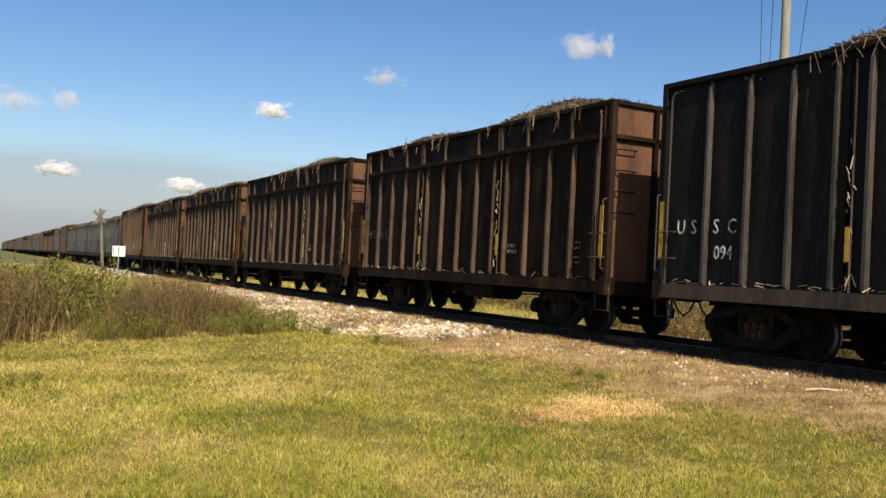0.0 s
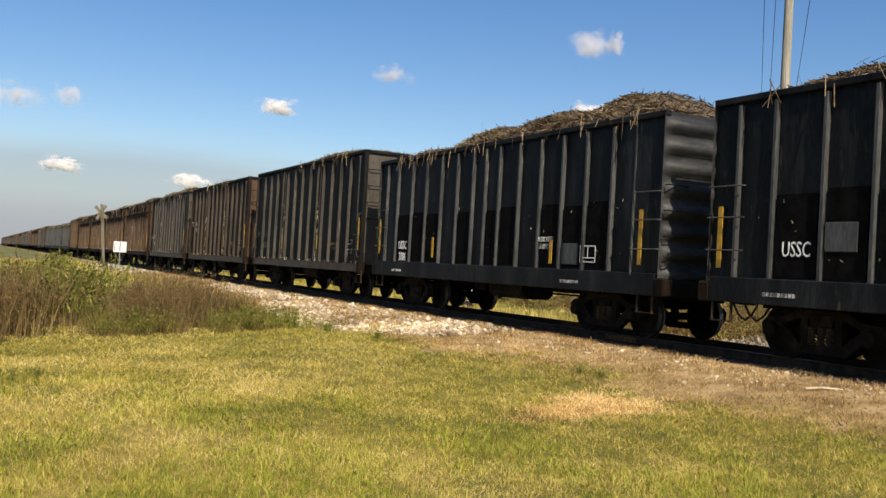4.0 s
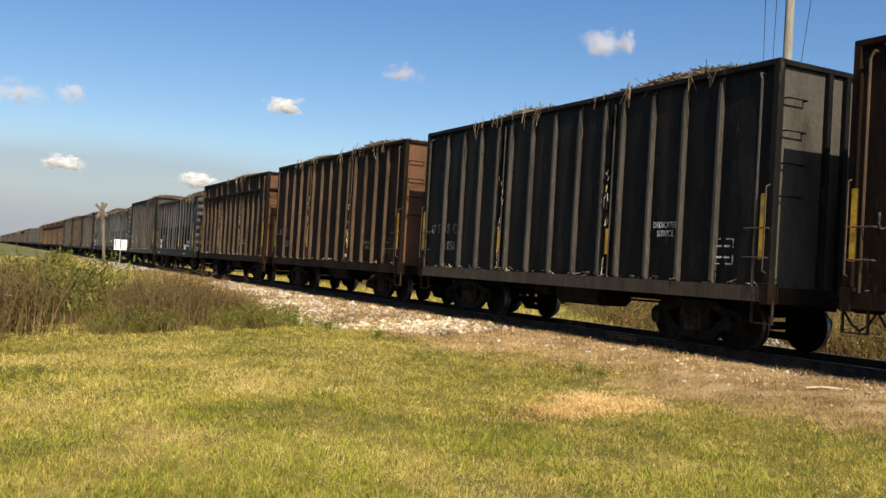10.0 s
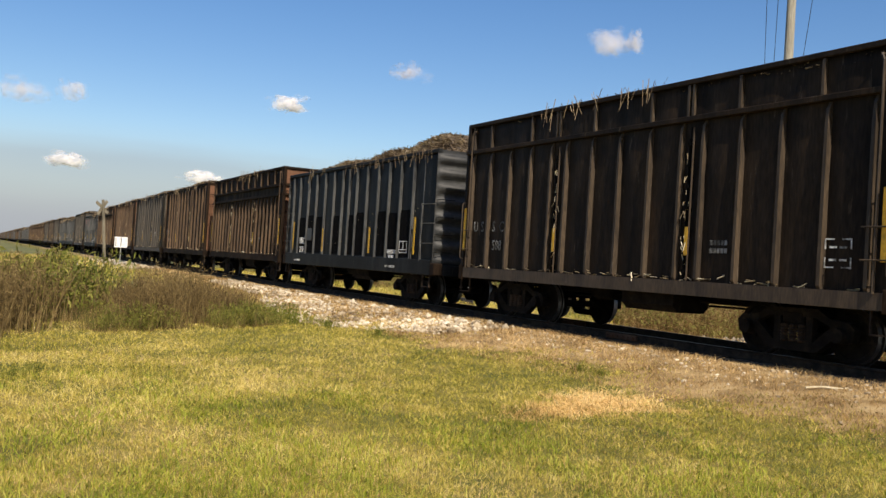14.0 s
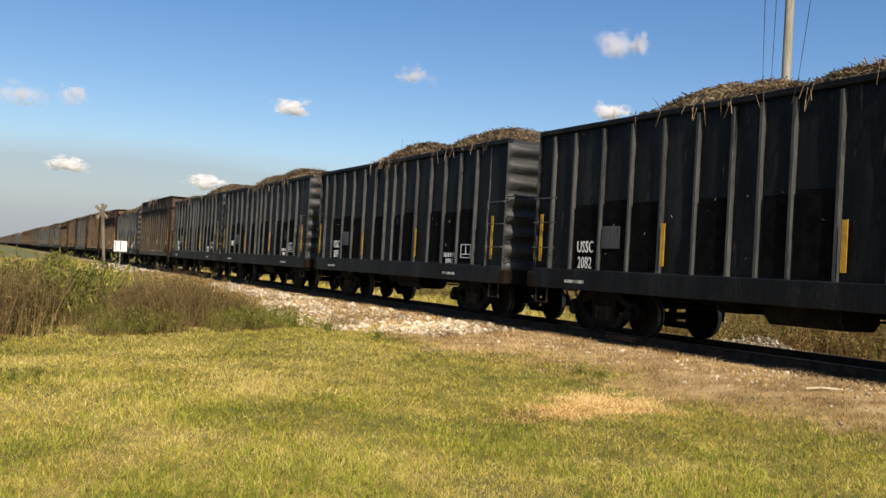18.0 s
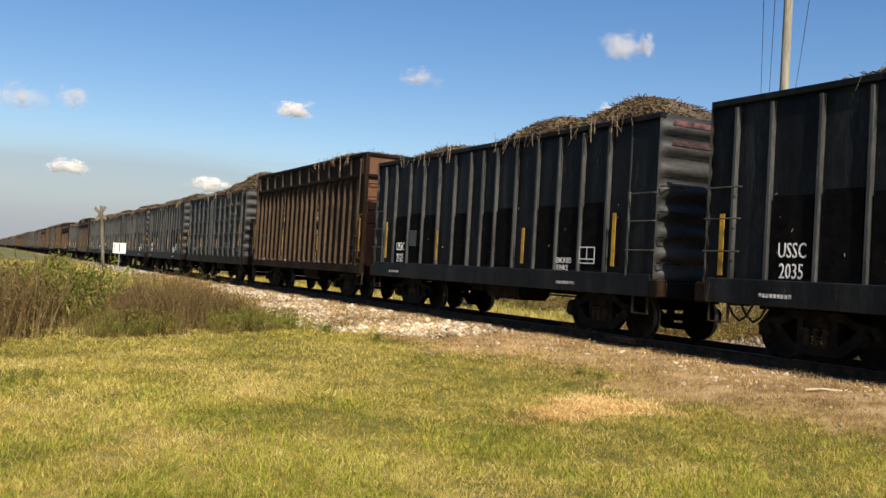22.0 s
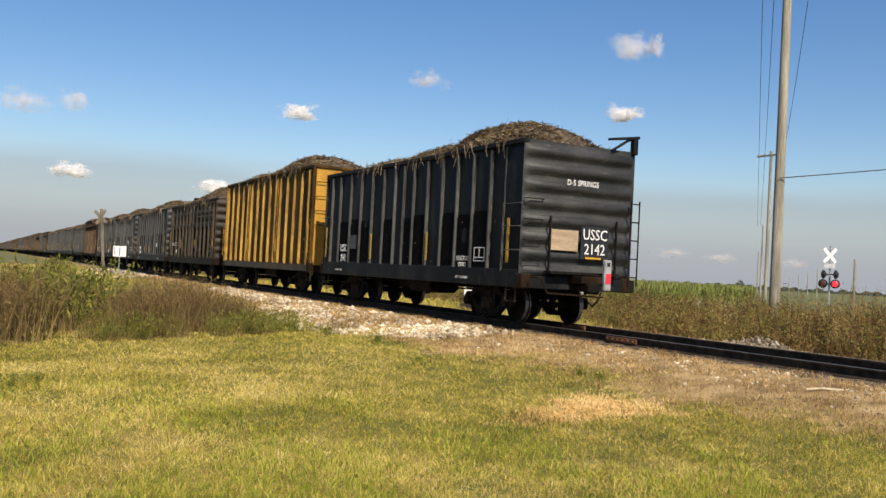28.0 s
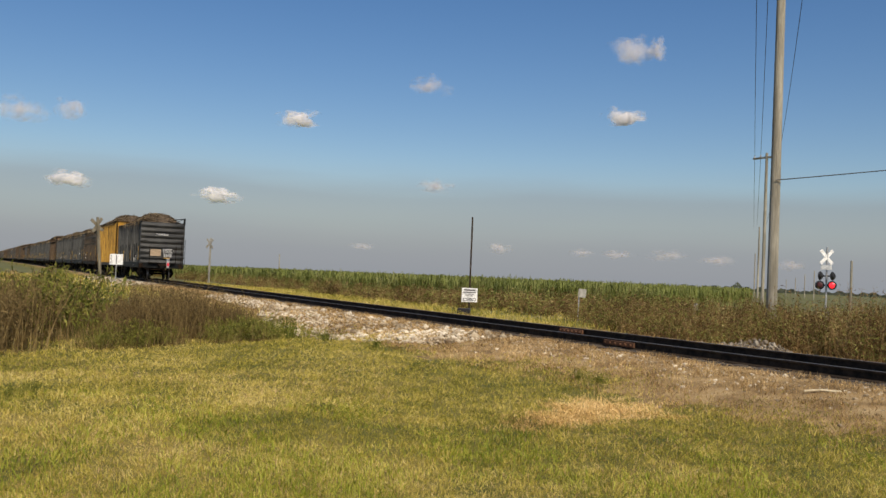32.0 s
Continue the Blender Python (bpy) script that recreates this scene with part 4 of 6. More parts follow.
def words_on(car, kind, L, words):
    L2 = L / 2
    low = kind in ("low", "lowred", "last")
    clear = WHITE if low else FADED
    if words:
        if low:
            lettering(car, words, 1.74 - L2, -HALF + 0.055, 1.54, 0.325, clear, slim=0.70)
        elif kind.startswith("fluted"):
            first, rest = words.split("\n")
            coat = WHITE if rest == "1013" else FAINT
            for ch, x in zip(first, (1.12, 1.49, 2.0, 2.42) if rest == "1013" else OLDLETTERS):
                lettering(car, ch, x - L2, -HALF + 0.030, 1.74, 0.28, coat)
            lettering(car, rest, (2.16 if rest == "1013" else OLDLETTERS[2] + 0.1) - L2, -HALF + 0.030, 1.34, 0.26, coat)
            for q, z0, z1 in STRIPES[rest]:
                stripe(car, q - L2, -HALF - 0.012, z0, z1, 0.09)
        elif kind in ("flush", "boards", "double", "dense", "flushdense"):
            first, *rest = words.split("\n")
            if kind in ("dense", "double"):
                step = (L - 0.6) / (23 if kind == "dense" else 19)
                at = [0.3 + (q + 0.5) * step for q in (1, 2, 4, 5)]
                for ch, x in zip(first, at):
                    lettering(car, ch, x - L2, -HALF + 0.085, 1.92, 0.28, FAINT)
                for ch, x in zip(rest[0] if rest else "", at[1:]):
                    lettering(car, ch, x - L2, -HALF + 0.085, 1.52, 0.26, FAINT)
            else:
                coat = GHOST if kind == "flushdense" else FADED if words[-3:] in ("094", "030", "906") else FAINT
                high = 0.62 if words.endswith("030") else 0.0
                for i, ch in enumerate(first):
                    lettering(car, ch, (0.56, 0.86, 1.36, 1.70)[i] - L2, -HALF + 0.072, 1.92 + high, 0.34, coat)
                if rest:
                    lettering(car, rest[0], 1.53 - L2, -HALF + 0.072, 1.50 + high * 1.2, 0.32, coat)
    if low:
        marks = MARKS.get(words[-4:], MARKS[""])
        for q, z0, z1 in marks[0]:
            stripe(car, q * L / 12.2 - L2, -HALF + 0.012, z0, z1, 0.095)
        px, pz = marks[3]
        plate = boxed(px - 0.27, px + 0.27, -HALF + 0.05, -HALF + 0.07, pz, pz + 0.42, 0.008)
        part("placard_plate", plate, RUBBED_LIT["faded_blue_black_steel"], car, "dull grey placard plate").matrix_basis = pose(-L2, 0, 0)
        if kind != "last":
            lettering(car, "D-5 SPRINGS", L2 + 0.105, 0.1, 3.30, 0.15, WHITE, 90, 90)
        lettering(car, "DEDICATED\nSERVICE", marks[1][0] - L2, -HALF + 0.055, marks[1][1], 0.155, FADED if words.endswith("6") else WHITE, slim=0.72)
        stencil(car, ((0, 0.5, 0, 0.02), (0, 0.5, 0.31, 0.33), (0, 0.02, 0.02, 0.31), (0.48, 0.5, 0.02, 0.31), (0.24, 0.26, 0.1, 0.31), (0.02, 0.48, 0.08, 0.10)), marks[2] - 0.25 - L2, -HALF + 0.055, 1.35, WHITE)
        b = bmesh.new()
        for i in range(9):
            box(b, i * 0.07, i * 0.07 + 0.05, -HALF - 0.002, -HALF + 0.003, 0, 0.06)
        dashes = part("stencil_marks", b, FADED, car)
        dashes.matrix_basis = pose(1.2 - L2, 0, 0.93)
        again(dashes, car, pose(9.3 - L2, 0, 0.93))
    elif not kind.startswith("flushd"):
        y = -HALF + 0.075
        stencil(car, ((0, 0.16, 0, 0.02), (0.29, 0.45, 0, 0.02), (0, 0.16, 0.4, 0.42), (0.29, 0.45, 0.4, 0.42), (0, 0.02, 0.02, 0.15), (0, 0.02, 0.27, 0.4), (0.43, 0.45, 0.02, 0.15), (0.43, 0.45, 0.27, 0.4), (0.08, 0.2, 0.1, 0.13), (0.25, 0.37, 0.1, 0.13), (0.08, 0.2, 0.28, 0.31), (0.25, 0.37, 0.28, 0.31)), 10.45 - L2, y, 1.38, GHOST if mat_is_rusty(car) else FADED)
        if kind == "flush":
            lettering(car, "DEDICATED\nSERVICE", 9.33 * L / 11.75 - L2, y, 1.98 if words.endswith("050") else 1.62, 0.155, FADED if words.endswith("050") else GHOST, slim=0.75)
        else:
            b = bmesh.new()
            for i in range(5):
                box(b, i * 0.08, i * 0.08 + 0.06, y - 0.003, y + 0.002, 0, 0.08)
                box(b, i * 0.08, i * 0.08 + 0.055, y - 0.003, y + 0.002, 0.13, 0.21)
            part("stencil_marks", b, FAINT, car).matrix_basis = pose(8.2 - L2, 0, 1.55)


def build_train():
    for front, L, kind, mat, words in TRAIN:
        base = "low" if kind == "last" else kind
        key = (base, L, mat.name)
        if key in MADE:
            car = copy_thing(MADE[key], pose(0, 0, 0))
            for o in car.children_recursive:
                if o.name.startswith("wheelset"):
                    TRUCKS.append((0 if o.location.x < 0 else 1, o))
        else:
            car = make_car(base, L, mat, True)
            MADE[key] = car
        tagged(car, LABELS[kind] + (", heaped with cut cane" if base == "low" else ""), "rail car", "train of cane cars")
        CARS.append((front + L / 2, L, car, kind, words))
    for mid, L, car, kind, words in CARS:
        words_on(car, kind, L, words)
    kinds = [("boards", RUST, 11.9), ("flush", RUST, 11.7), ("low", BLUEBLACK, 12.2), ("low", BLUEBLACK, 12.2), ("flush", BLACK, 11.8), ("boards", RUST, 11.9), ("low", BLUEBLACK, 12.2), ("flush", SMOKE, 11.8), ("flush", RUST, 11.7)]
    far = {}
    for i in range(40):
        kind, mat, L = kinds[(i * 5 + i // 7) % 9] if i > 2 else (("flush", RUST, 11.7), ("low", BLUEBLACK, 12.2), ("low", BLUEBLACK, 12.2))[i]
        front = -78.7 - i * 13.3
        near = i < 5
        key = (kind, mat.name, near)
        if key in far:
            car = copy_thing(far[key], pose(0, 0, 0))
            for o in car.children_recursive:
                if o.name.startswith("wheelset"):
                    TRUCKS.append((0 if o.location.x < 0 else 1, o))
        else:
            car = far[key] = make_car(kind, L, mat, near)
        tagged(car, LABELS[kind], "rail car", "train of cane cars")
        CARS.append((front + L / 2, L, car, kind, ""))
    for o in PROTO.values():
        bpy.data.objects.remove(o)


build_train()

RNG = np.random.default_rng(11)


# ---- cane loads ----
def stalk_prisms(cen, way, length, rad):
    """Three-sided rods: centres, unit directions, lengths, radii, as ribbons of four pairs (closed round)."""
    n = len(cen)
    up = np.tile([0.0, 0.0, 1.0], (n, 1))
    side = np.cross(way, up)
    side /= np.maximum(np.linalg.norm(side, axis=1, keepdims=True), 1e-6)
    third = np.cross(side, way)
    a, b = cen - way * length[:, None] / 2, cen + way * length[:, None] / 2
    out = []
    for ang in (0.5, 2.6, 4.7, 0.5 + 2 * math.pi):
        o = (side * math.cos(ang) + third * math.sin(ang)) * rad[:, None]
        out += [a + o, b + o * 0.9]
    return np.stack(out, 1)


# mounds of the loads (middle, half width, height), in metres along each car from its front end
HEAPS = {
    3: ((3.5, 2.5, 0.14), (9.0, 2.6, 0.3)), 4: ((4.2, 1.6, 0.24), (8.6, 3.0, 0.26)), 5: ((6.0, 3.0, 0.1),), 6: ((8.0, 3.4, 0.16),),
    7: ((2.6, 1.6, 0.12), (5.0, 1.5, 0.42), (7.7, 2.0, 0.5), (10.3, 1.7, 0.55)), 8: ((3.0, 2.6, 0.2), (8.8, 2.8, 0.36)), 9: ((9.4, 2.4, 0.14),),
    10: ((8.7, 1.6, 0.3), (10.3, 1.5, 0.36)), 11: ((6.8, 2.4, 0.16),), 12: ((3.4, 1.6, 0.12), (8.6, 2.6, 0.16)), 13: ((4.0, 2.0, 0.12), (8.8, 2.4, 0.2)),
    14: ((3.3, 1.0, 0.14), (7.9, 1.9, 0.24)), 15: ((6.6, 2.0, 0.1),), 16: ((4.6, 3.0, 0.18), (8.2, 1.7, 0.34), (10.7, 1.8, 0.48))}
HEAPS.update({
    17: ((5.0, 2.4, 0.06),), 18: ((3.2, 2.2, 0.16), (9.4, 2.4, 0.44)), 19: ((5.4, 1.6, 0.36), (8.4, 2.1, 0.42)), 20: ((5.6, 1.9, 0.42), (9.8, 1.9, 0.4)),
    21: ((4.6, 2.2, 0.36), (8.6, 2.6, 0.36), (10.9, 1.1, 0.5)), 22: ((4.4, 2.6, 0.28), (7.6, 2.2, 0.48), (10.4, 2.2, 0.78)), 23: ((8.8, 2.2, 0.12),),
    24: ((3.2, 2.0, 0.16), (7.5, 1.5, 0.4), (10.2, 1.9, 0.46)), 25: ((4.2, 2.2, 0.3), (7.4, 2.2, 0.58), (10.6, 1.7, 0.24)),
    26: ((3.0, 1.8, 0.22), (5.3, 1.5, 0.42), (8.6, 2.4, 0.56)), 27: ((4.8, 2.2, 0.2), (7.3, 2.2, 0.42), (9.1, 1.9, 0.58)),
    28: ((4.2, 3.0, 0.16), (8.8, 2.8, 0.5)), 29: ((3.6, 1.2, 0.16), (7.0, 1.9, 0.28), (9.7, 2.3, 0.58))})


def heap_height(q, mounds, seed):
    """Height of a load over the rim, q metres behind the car's front end."""
    r = np.random.default_rng(seed)
    h = np.full_like(q, -0.12)
    for c, w, top in mounds:
        u = np.clip(1 - ((q - c) / w) ** 2, 0, 1)
        full = top + (0.15 if top > 0.11 else 0.08)
        h = np.maximum(h, -0.12 + (full + 0.12) * u ** 0.75)
    for k in (2.3, 4.1, 7.7):
        h += 0.022 * np.sin(q * k + r.uniform(0, 6.28)) * np.clip(h + 0.15, 0, 0.4) / 0.3
    return h


def make_load(L, top, seed, mounds, few=False):
    L2 = L / 2 - 0.12
    half = 1.33
    xs, ys = np.linspace(-L2, L2, 120), np.linspace(-half, half, 17)
    X, Y = np.meshgrid(xs, ys, indexing="ij")
    Hx = heap_height(xs + L / 2, mounds, seed)
    brink = np.clip((L2 - np.abs(xs)) / 1.0, 0, 1) ** 0.6
    Hx = np.where(Hx > -0.04, -0.04 + (Hx + 0.04) * brink, Hx)
    r = np.random.default_rng(seed + 50)
    crown = (1 - (np.abs(ys) / half) ** 2.8)

    def surf(hx, cy):
        return top - 0.05 + np.where(hx > 0, hx * (0.12 + 0.88 * cy), hx)
    Z = surf(Hx[:, None], crown[None]) + r.normal(0, 0.022, X.shape)
    nx, ny = X.shape
    idx = np.arange(nx * ny).reshape(nx, ny)
    f = np.stack([idx[:-1, :-1], idx[1:, :-1], idx[1:, 1:], idx[:-1, 1:]], -1).reshape(-1, 4)
    base = sheet("cane_load", np.stack([X, Y, Z], -1).reshape(-1, 3), f, CHAFF)
    n = 9000 if not few else 1500
    cx = r.uniform(-L2, L2, n)
    hx = np.interp(cx, xs, Hx)
    keep = hx + 0.1 > r.uniform(-0.1, 0.12, n)
    cx, hx = cx[keep], hx[keep]
    n = len(cx)
    cy = half * np.where(r.uniform(0, 1, n) < 0.68, -1, 1) * r.uniform(0, 1, n) ** 0.7
    cz = surf(hx, 1 - (np.abs(cy) / half) ** 2.8) + r.uniform(-0.02, 0.05, n)
    ang = r.uniform(0, 2 * math.pi, n)
    tilt = r.normal(0, 0.3, n)
    way = np.stack([np.cos(ang) * np.cos(tilt), np.sin(ang) * np.cos(tilt), np.sin(tilt)], 1)
    ln, rad = r.uniform(0.07, 0.3, n), r.uniform(0.005, 0.012, n)
    cen = np.stack([cx, cy, cz], 1)
    k = 12 + 12 * len(mounds)
    pick = r.integers(0, len(mounds), k)
    mid = np.array([m[0] for m in mounds])[pick] + np.array([m[1] for m in mounds])[pick] * r.choice([-0.7, -0.3, 0.0, 0.35, 0.6], k) + r.normal(0, 0.12, k)
    spot = np.clip(mid - L / 2, -L2, L2)
    hang = np.stack([spot, np.full(k, -1.49) + r.normal(0, 0.02, k), top - 0.02 - np.abs(r.normal(0, 0.1, k))], 1)
    hw = np.stack([r.normal(0, 0.4, k), r.normal(-0.08, 0.1, k), np.full(k, -1.0)], 1)
    hw /= np.linalg.norm(hw, axis=1, keepdims=True)
    up = 16 + 4 * len(mounds)
    ux = np.clip(np.array([m[0] for m in mounds])[r.integers(0, len(mounds), up)] - L / 2 + r.normal(0, 1.3, up), -L2, L2)
    stick = np.stack([ux, r.uniform(-1.2, 0.4, up), top + np.maximum(np.interp(ux, xs, Hx), -0.02) * 0.7 + 0.06], 1)
    uw = np.stack([r.normal(0, 0.8, up), r.normal(0, 0.3, up), np.abs(r.normal(0.7, 0.3, up))], 1)
    uw /= np.linalg.norm(uw, axis=1, keepdims=True)
    cen, way = np.concatenate([cen, hang, stick]), np.concatenate([way, hw, uw])
    ln = np.concatenate([ln, r.uniform(0.12, 0.5, k), r.uniform(0.15, 0.4, up)])
    rad = np.concatenate([rad, r.uniform(0.005, 0.009, k), r.uniform(0.003, 0.006, up)])
    st = quads("straw", stalk_prisms(cen, way, ln, rad), STALK, base, 3)
    st["kind"] = "stuff"
    return base


STALK = island_mat("cut_cane_stalks_loose", [(0.12, (0.055, 0.036, 0.022)), (0.45, (0.17, 0.12, 0.07)), (0.75, (0.34, 0.26, 0.155)), (0.95, (0.52, 0.44, 0.30))], 0.75)


def build_loads():
    made = {}
    for i, (mid, L, car, kind, words) in enumerate(CARS):
        low = kind in ("low", "lowred", "last", "fluted", "flutedbrown")
        top = 4.07 if low else (4.55 if kind.startswith("flush") else 4.50)
        if i in HEAPS:
            ob = make_load(L - 0.1, top, i, HEAPS[i])
        else:
            r = random.Random(i % 4)
            mounds = [(r.uniform(2.5, 5.5), r.uniform(1.5, 2.5), r.uniform(0.1, 0.3) + 0.15 * low), (r.uniform(7.5, 9.8), r.uniform(1.6, 2.6), r.uniform(0.12, 0.3) + 0.2 * low)]
            key = (low, round(top, 2), i % 4, i < 36)
            if key in made:
                ob = copy_thing(made[key], pose(0, 0, 0))
            else:
                ob = made[key] = make_load(11.75, top, i % 4, mounds, i >= 36)
        high = i in HEAPS and max(m[2] for m in HEAPS[i]) > 0.3
        tagged(ob, "heap of cut brown sugarcane stalks filling a rail car" if high else "cut brown sugarcane level with a rail car's rim", "sugarcane", "cane loads")
        LOADS[car.name] = [ob]
    # a bent plate lying in one load
    b = bmesh.new()
    prism(b, [(-0.5, 0.0), (0.05, 0.3), (0.55, 0.26), (0.5, 0.22), (0.06, 0.25), (-0.46, -0.03)], -1.1, -0.35, 1)
    mid, L, car, kind, words = CARS[27]
    b.transform(Matrix.Translation((4.75 - L / 2, 0, 4.12)))
    plate = finish("steel_plate", b, SMOKE)
    tagged(plate, "bent dark steel plate lying in heaped cane", "steel plate")
    LOADS[car.name].append(plate)


build_loads()


BITS = island_mat("pale_cane_bits", [(0.1, (0.25, 0.18, 0.10)), (0.5, (0.5, 0.42, 0.28)), (0.9, (0.75, 0.68, 0.5))], 0.8)


def build_caught():
    """Bits of cane caught on the sills and latches of the tall cars."""
    r = np.random.default_rng(5)
    made = {}
    for mid, L, car, kind, words in CARS[:30]:
        if kind in ("low", "lowred", "last", "flutedbrown"):
            n = 20
            x, z = r.choice(LOWRIBS, n) + r.uniform(0.12, 0.6, n) - L / 2, 1.3 + 1.3 * r.uniform(0, 1, n)
            x = np.clip(x, -L / 2 + 0.4, L / 2 - 1.1)
            w = np.stack([r.normal(0, 0.6, n), r.normal(0, 0.1, n), r.normal(0, 1, n)], 1)
            w /= np.linalg.norm(w, axis=1, keepdims=True)
            bits = quads("caught_straw", stalk_prisms(np.stack([x, np.full(n, -1.425), z], 1), w, r.uniform(0.012, 0.06, n), r.uniform(0.003, 0.006, n)), BITS, car, 3)
            bits["kind"], bits["label"] = "stuff", "pale bits of cane caught in the screens"
            continue
        if kind not in ("flush", "boards", "double", "dense"):
            continue
        if L not in made:
            n = 110
            x = np.concatenate([r.uniform(-L / 2 + 0.3, L / 2 - 0.3, 70), np.full(20, 3.85 * L / 11.75 - L / 2) + r.normal(0, 0.04, 20), np.full(20, 7.7 * L / 11.75 - L / 2) + r.normal(0, 0.04, 20)])
            z = np.concatenate([1.08 + np.abs(r.normal(0, 0.03, 70)), r.uniform(1.15, 3.2, 40)])
            y = np.concatenate([np.full(70, -1.42) + r.normal(0, 0.02, 70), np.full(40, -1.44) + r.normal(0, 0.015, 40)])
            w = np.concatenate([np.stack([r.normal(0, 1, 70), r.normal(0, 0.2, 70), r.normal(0, 0.15, 70)], 1), np.stack([r.normal(0, 0.35, 40), r.normal(0, 0.2, 40), np.ones(40)], 1)])
            w /= np.linalg.norm(w, axis=1, keepdims=True)
            made[L] = quads("caught_straw", stalk_prisms(np.stack([x, y, z], 1), w, r.uniform(0.05, 0.2, n), r.uniform(0.006, 0.011, n)), BITS, car, 3)
            made[L]["kind"] = "stuff"
            made[L]["label"] = "pale bits of cane caught on sill"
        else:
            again(made[L], car, pose(0, 0, 0))["kind"] = "stuff"


build_caught()


# ---- the last car's end ----
def dress_last(car, L):
    x = L / 2 + 0.10
    lettering(car, "D-5 SPRINGS", x + 0.02, 0.05, 3.12, 0.18, WHITE, 90, 90)
    part("number_panel", boxed(x + 0.005, x + 0.02, 0.06, 0.82, 1.50, 2.24), BLACKP, car, "black painted number panel")
    lettering(car, "USSC\n2142", x + 0.026, 0.44, 1.94, 0.345, WHITE, 90, 90)
    part("number_underline", boxed(x + 0.02, x + 0.026, 0.2, 0.62, 1.51, 1.55), YELLOW, car, "worn yellow bar")
    part("placard_board", boxed(x + 0.005, x + 0.03, -0.74, -0.02, 1.66, 2.12, 0.006), PLY, car, "bare plywood placard board")
    b = bmesh.new()
    for yy in (-0.80, 1.0):
        box(b, x + 0.04, x + 0.08, yy - 0.018, yy + 0.018, 1.1, 2.4)
    box(b, x + 0.02, x + 0.30, -0.9, 0.95, 1.16, 1.2)
    part("end_platform", b, GRIME, car)
    b = bmesh.new()
    for yy in (1.38, 1.62):
        tube(b, (x + 0.08, yy, 0.95), (x + 0.08, yy, 2.9), 0.018, 6)
    for i in range(5):
        tube(b, (x + 0.08, 1.38, 1.15 + i * 0.42), (x + 0.08, 1.62, 1.15 + i * 0.42), 0.015, 6)
    part("end_ladder", b, GRIME, car)
    lamp = part("marker_lamp", boxed(x + 0.52, x + 0.62, 0.30, 0.49, 0.82, 1.50, 0.02), GALV, car, "grey end-of-train marker unit")
    part("marker_lens", boxed(x + 0.615, x + 0.635, 0.33, 0.46, 0.98, 1.2), MARKER, lamp, "red reflector")
    part("marker_window", boxed(x + 0.615, x + 0.63, 0.36, 0.43, 1.36, 1.44), BLACKP, lamp)
    b = bmesh.new()
    box(b, x - 0.16, x - 0.02, 1.46, 1.59, 3.98, 4.40, 0.01)
    prism(b, [(0.80, 4.25), (0.80, 4.30), (1.62, 4.42), (1.62, 4.35)], x - 0.14, x - 0.01, 0)
    prism(b, [(0.86, 4.04), (0.95, 4.04), (1.46, 4.35), (1.38, 4.35)], x - 0.12, x - 0.03, 0)
    part("bent_end_plate", b, BLUEBLACK, car, "bent raised corner plate")
    part("hitch_bracket", boxed(x + 0.1, x + 0.55, -0.25, 0.3, 0.95, 1.12, 0.02), RUST, car)
    b = bmesh.new()
    pts = [(x + 0.2, -1.35, 1.05), (x + 0.5, -1.3, 1.05), (x + 0.5, -1.1, 0.72), (x + 0.6, 0.3, 0.68)]
    for p, q in zip(pts, pts[1:]):
        tube(b, p, q, 0.02, 6)
    part("cut_lever", b, RUST, car)


dress_last(CARS[29][2], CARS[29][1])


def dress_marks():
    """Worn emblems and fittings that set single cars apart."""
    y = -HALF + 0.045
    mid, L, car, kind, words = CARS[22]
    for z in (3.44, 3.02, 2.5):
        for k in range(6):
            if (k * 7 + int(z * 10)) % 5:
                b = boxed(k * 0.42, k * 0.42 + 0.2, y - 0.004, y + 0.003, z, z + 0.11)
                part("worn_emblem", b, EMBLEM, car, "worn yellow painted emblem bar").matrix_basis = pose(8.35 - L / 2, 0, 0)
    mid, L, car, kind, words = CARS[27]
    y = -HALF + 0.07
    for x0, x1 in ((8.68, 9.22), (9.62, 10.08), (10.46, 11.02)):
        b = bmesh.new()
        box(b, x0, x1, y - 0.006, y + 0.003, 3.62, 3.7)
        box(b, x0, x1, y - 0.006, y + 0.003, 3.86, 3.94)
        box(b, x0, x0 + 0.14, y - 0.0055, y + 0.003, 3.7, 3.86)
        part("worn_emblem", b, GHOST, car, "ghosted pale emblem block").matrix_basis = pose(-L / 2, 0, 0)
    for i in (9, 10, 11, 12):
        a, c = BROWNRIBS[i] + 0.12, BROWNRIBS[i + 1] - 0.12
        for z0, z1 in ((3.46, 3.56), (3.22, 3.27)):
            part("emblem_underline", boxed(a, c, -HALF + 0.022, -HALF + 0.04, z0, z1), GHOST, car, "ghosted pale bar").matrix_basis = pose(-L / 2, 0, 0)
    part("yellow_patch", boxed(11.34 - L / 2, 11.56 - L / 2, -HALF + 0.0, -HALF + 0.012, 1.73, 2.06), YELLOW, car, "yellow reflective patch")


dress_marks()


def dress_ends():
    """Remnants of red paint along the pressed ribs of some car ends."""
    for i in (19, 21, 24, 10):
        mid, L, car, kind, words = CARS[i]
        x = L / 2 + 0.074
        for z in (3.52, 3.88):
            b = bmesh.new()
            prism(b, [(-1.25, z - 0.03), (1.25, z - 0.03), (1.2, z + 0.06), (-1.2, z + 0.06)], x, x + 0.012, 0)
            part("red_paint_band", b, REDPAINT if i == 10 else PINKISH, car, "remnant band of faded red paint")


dress_ends()


# ---- roadside things ----
def polar(bearing, dist):
    a = radians(bearing)
    return -math.sin(a) * dist, math.cos(a) * dist


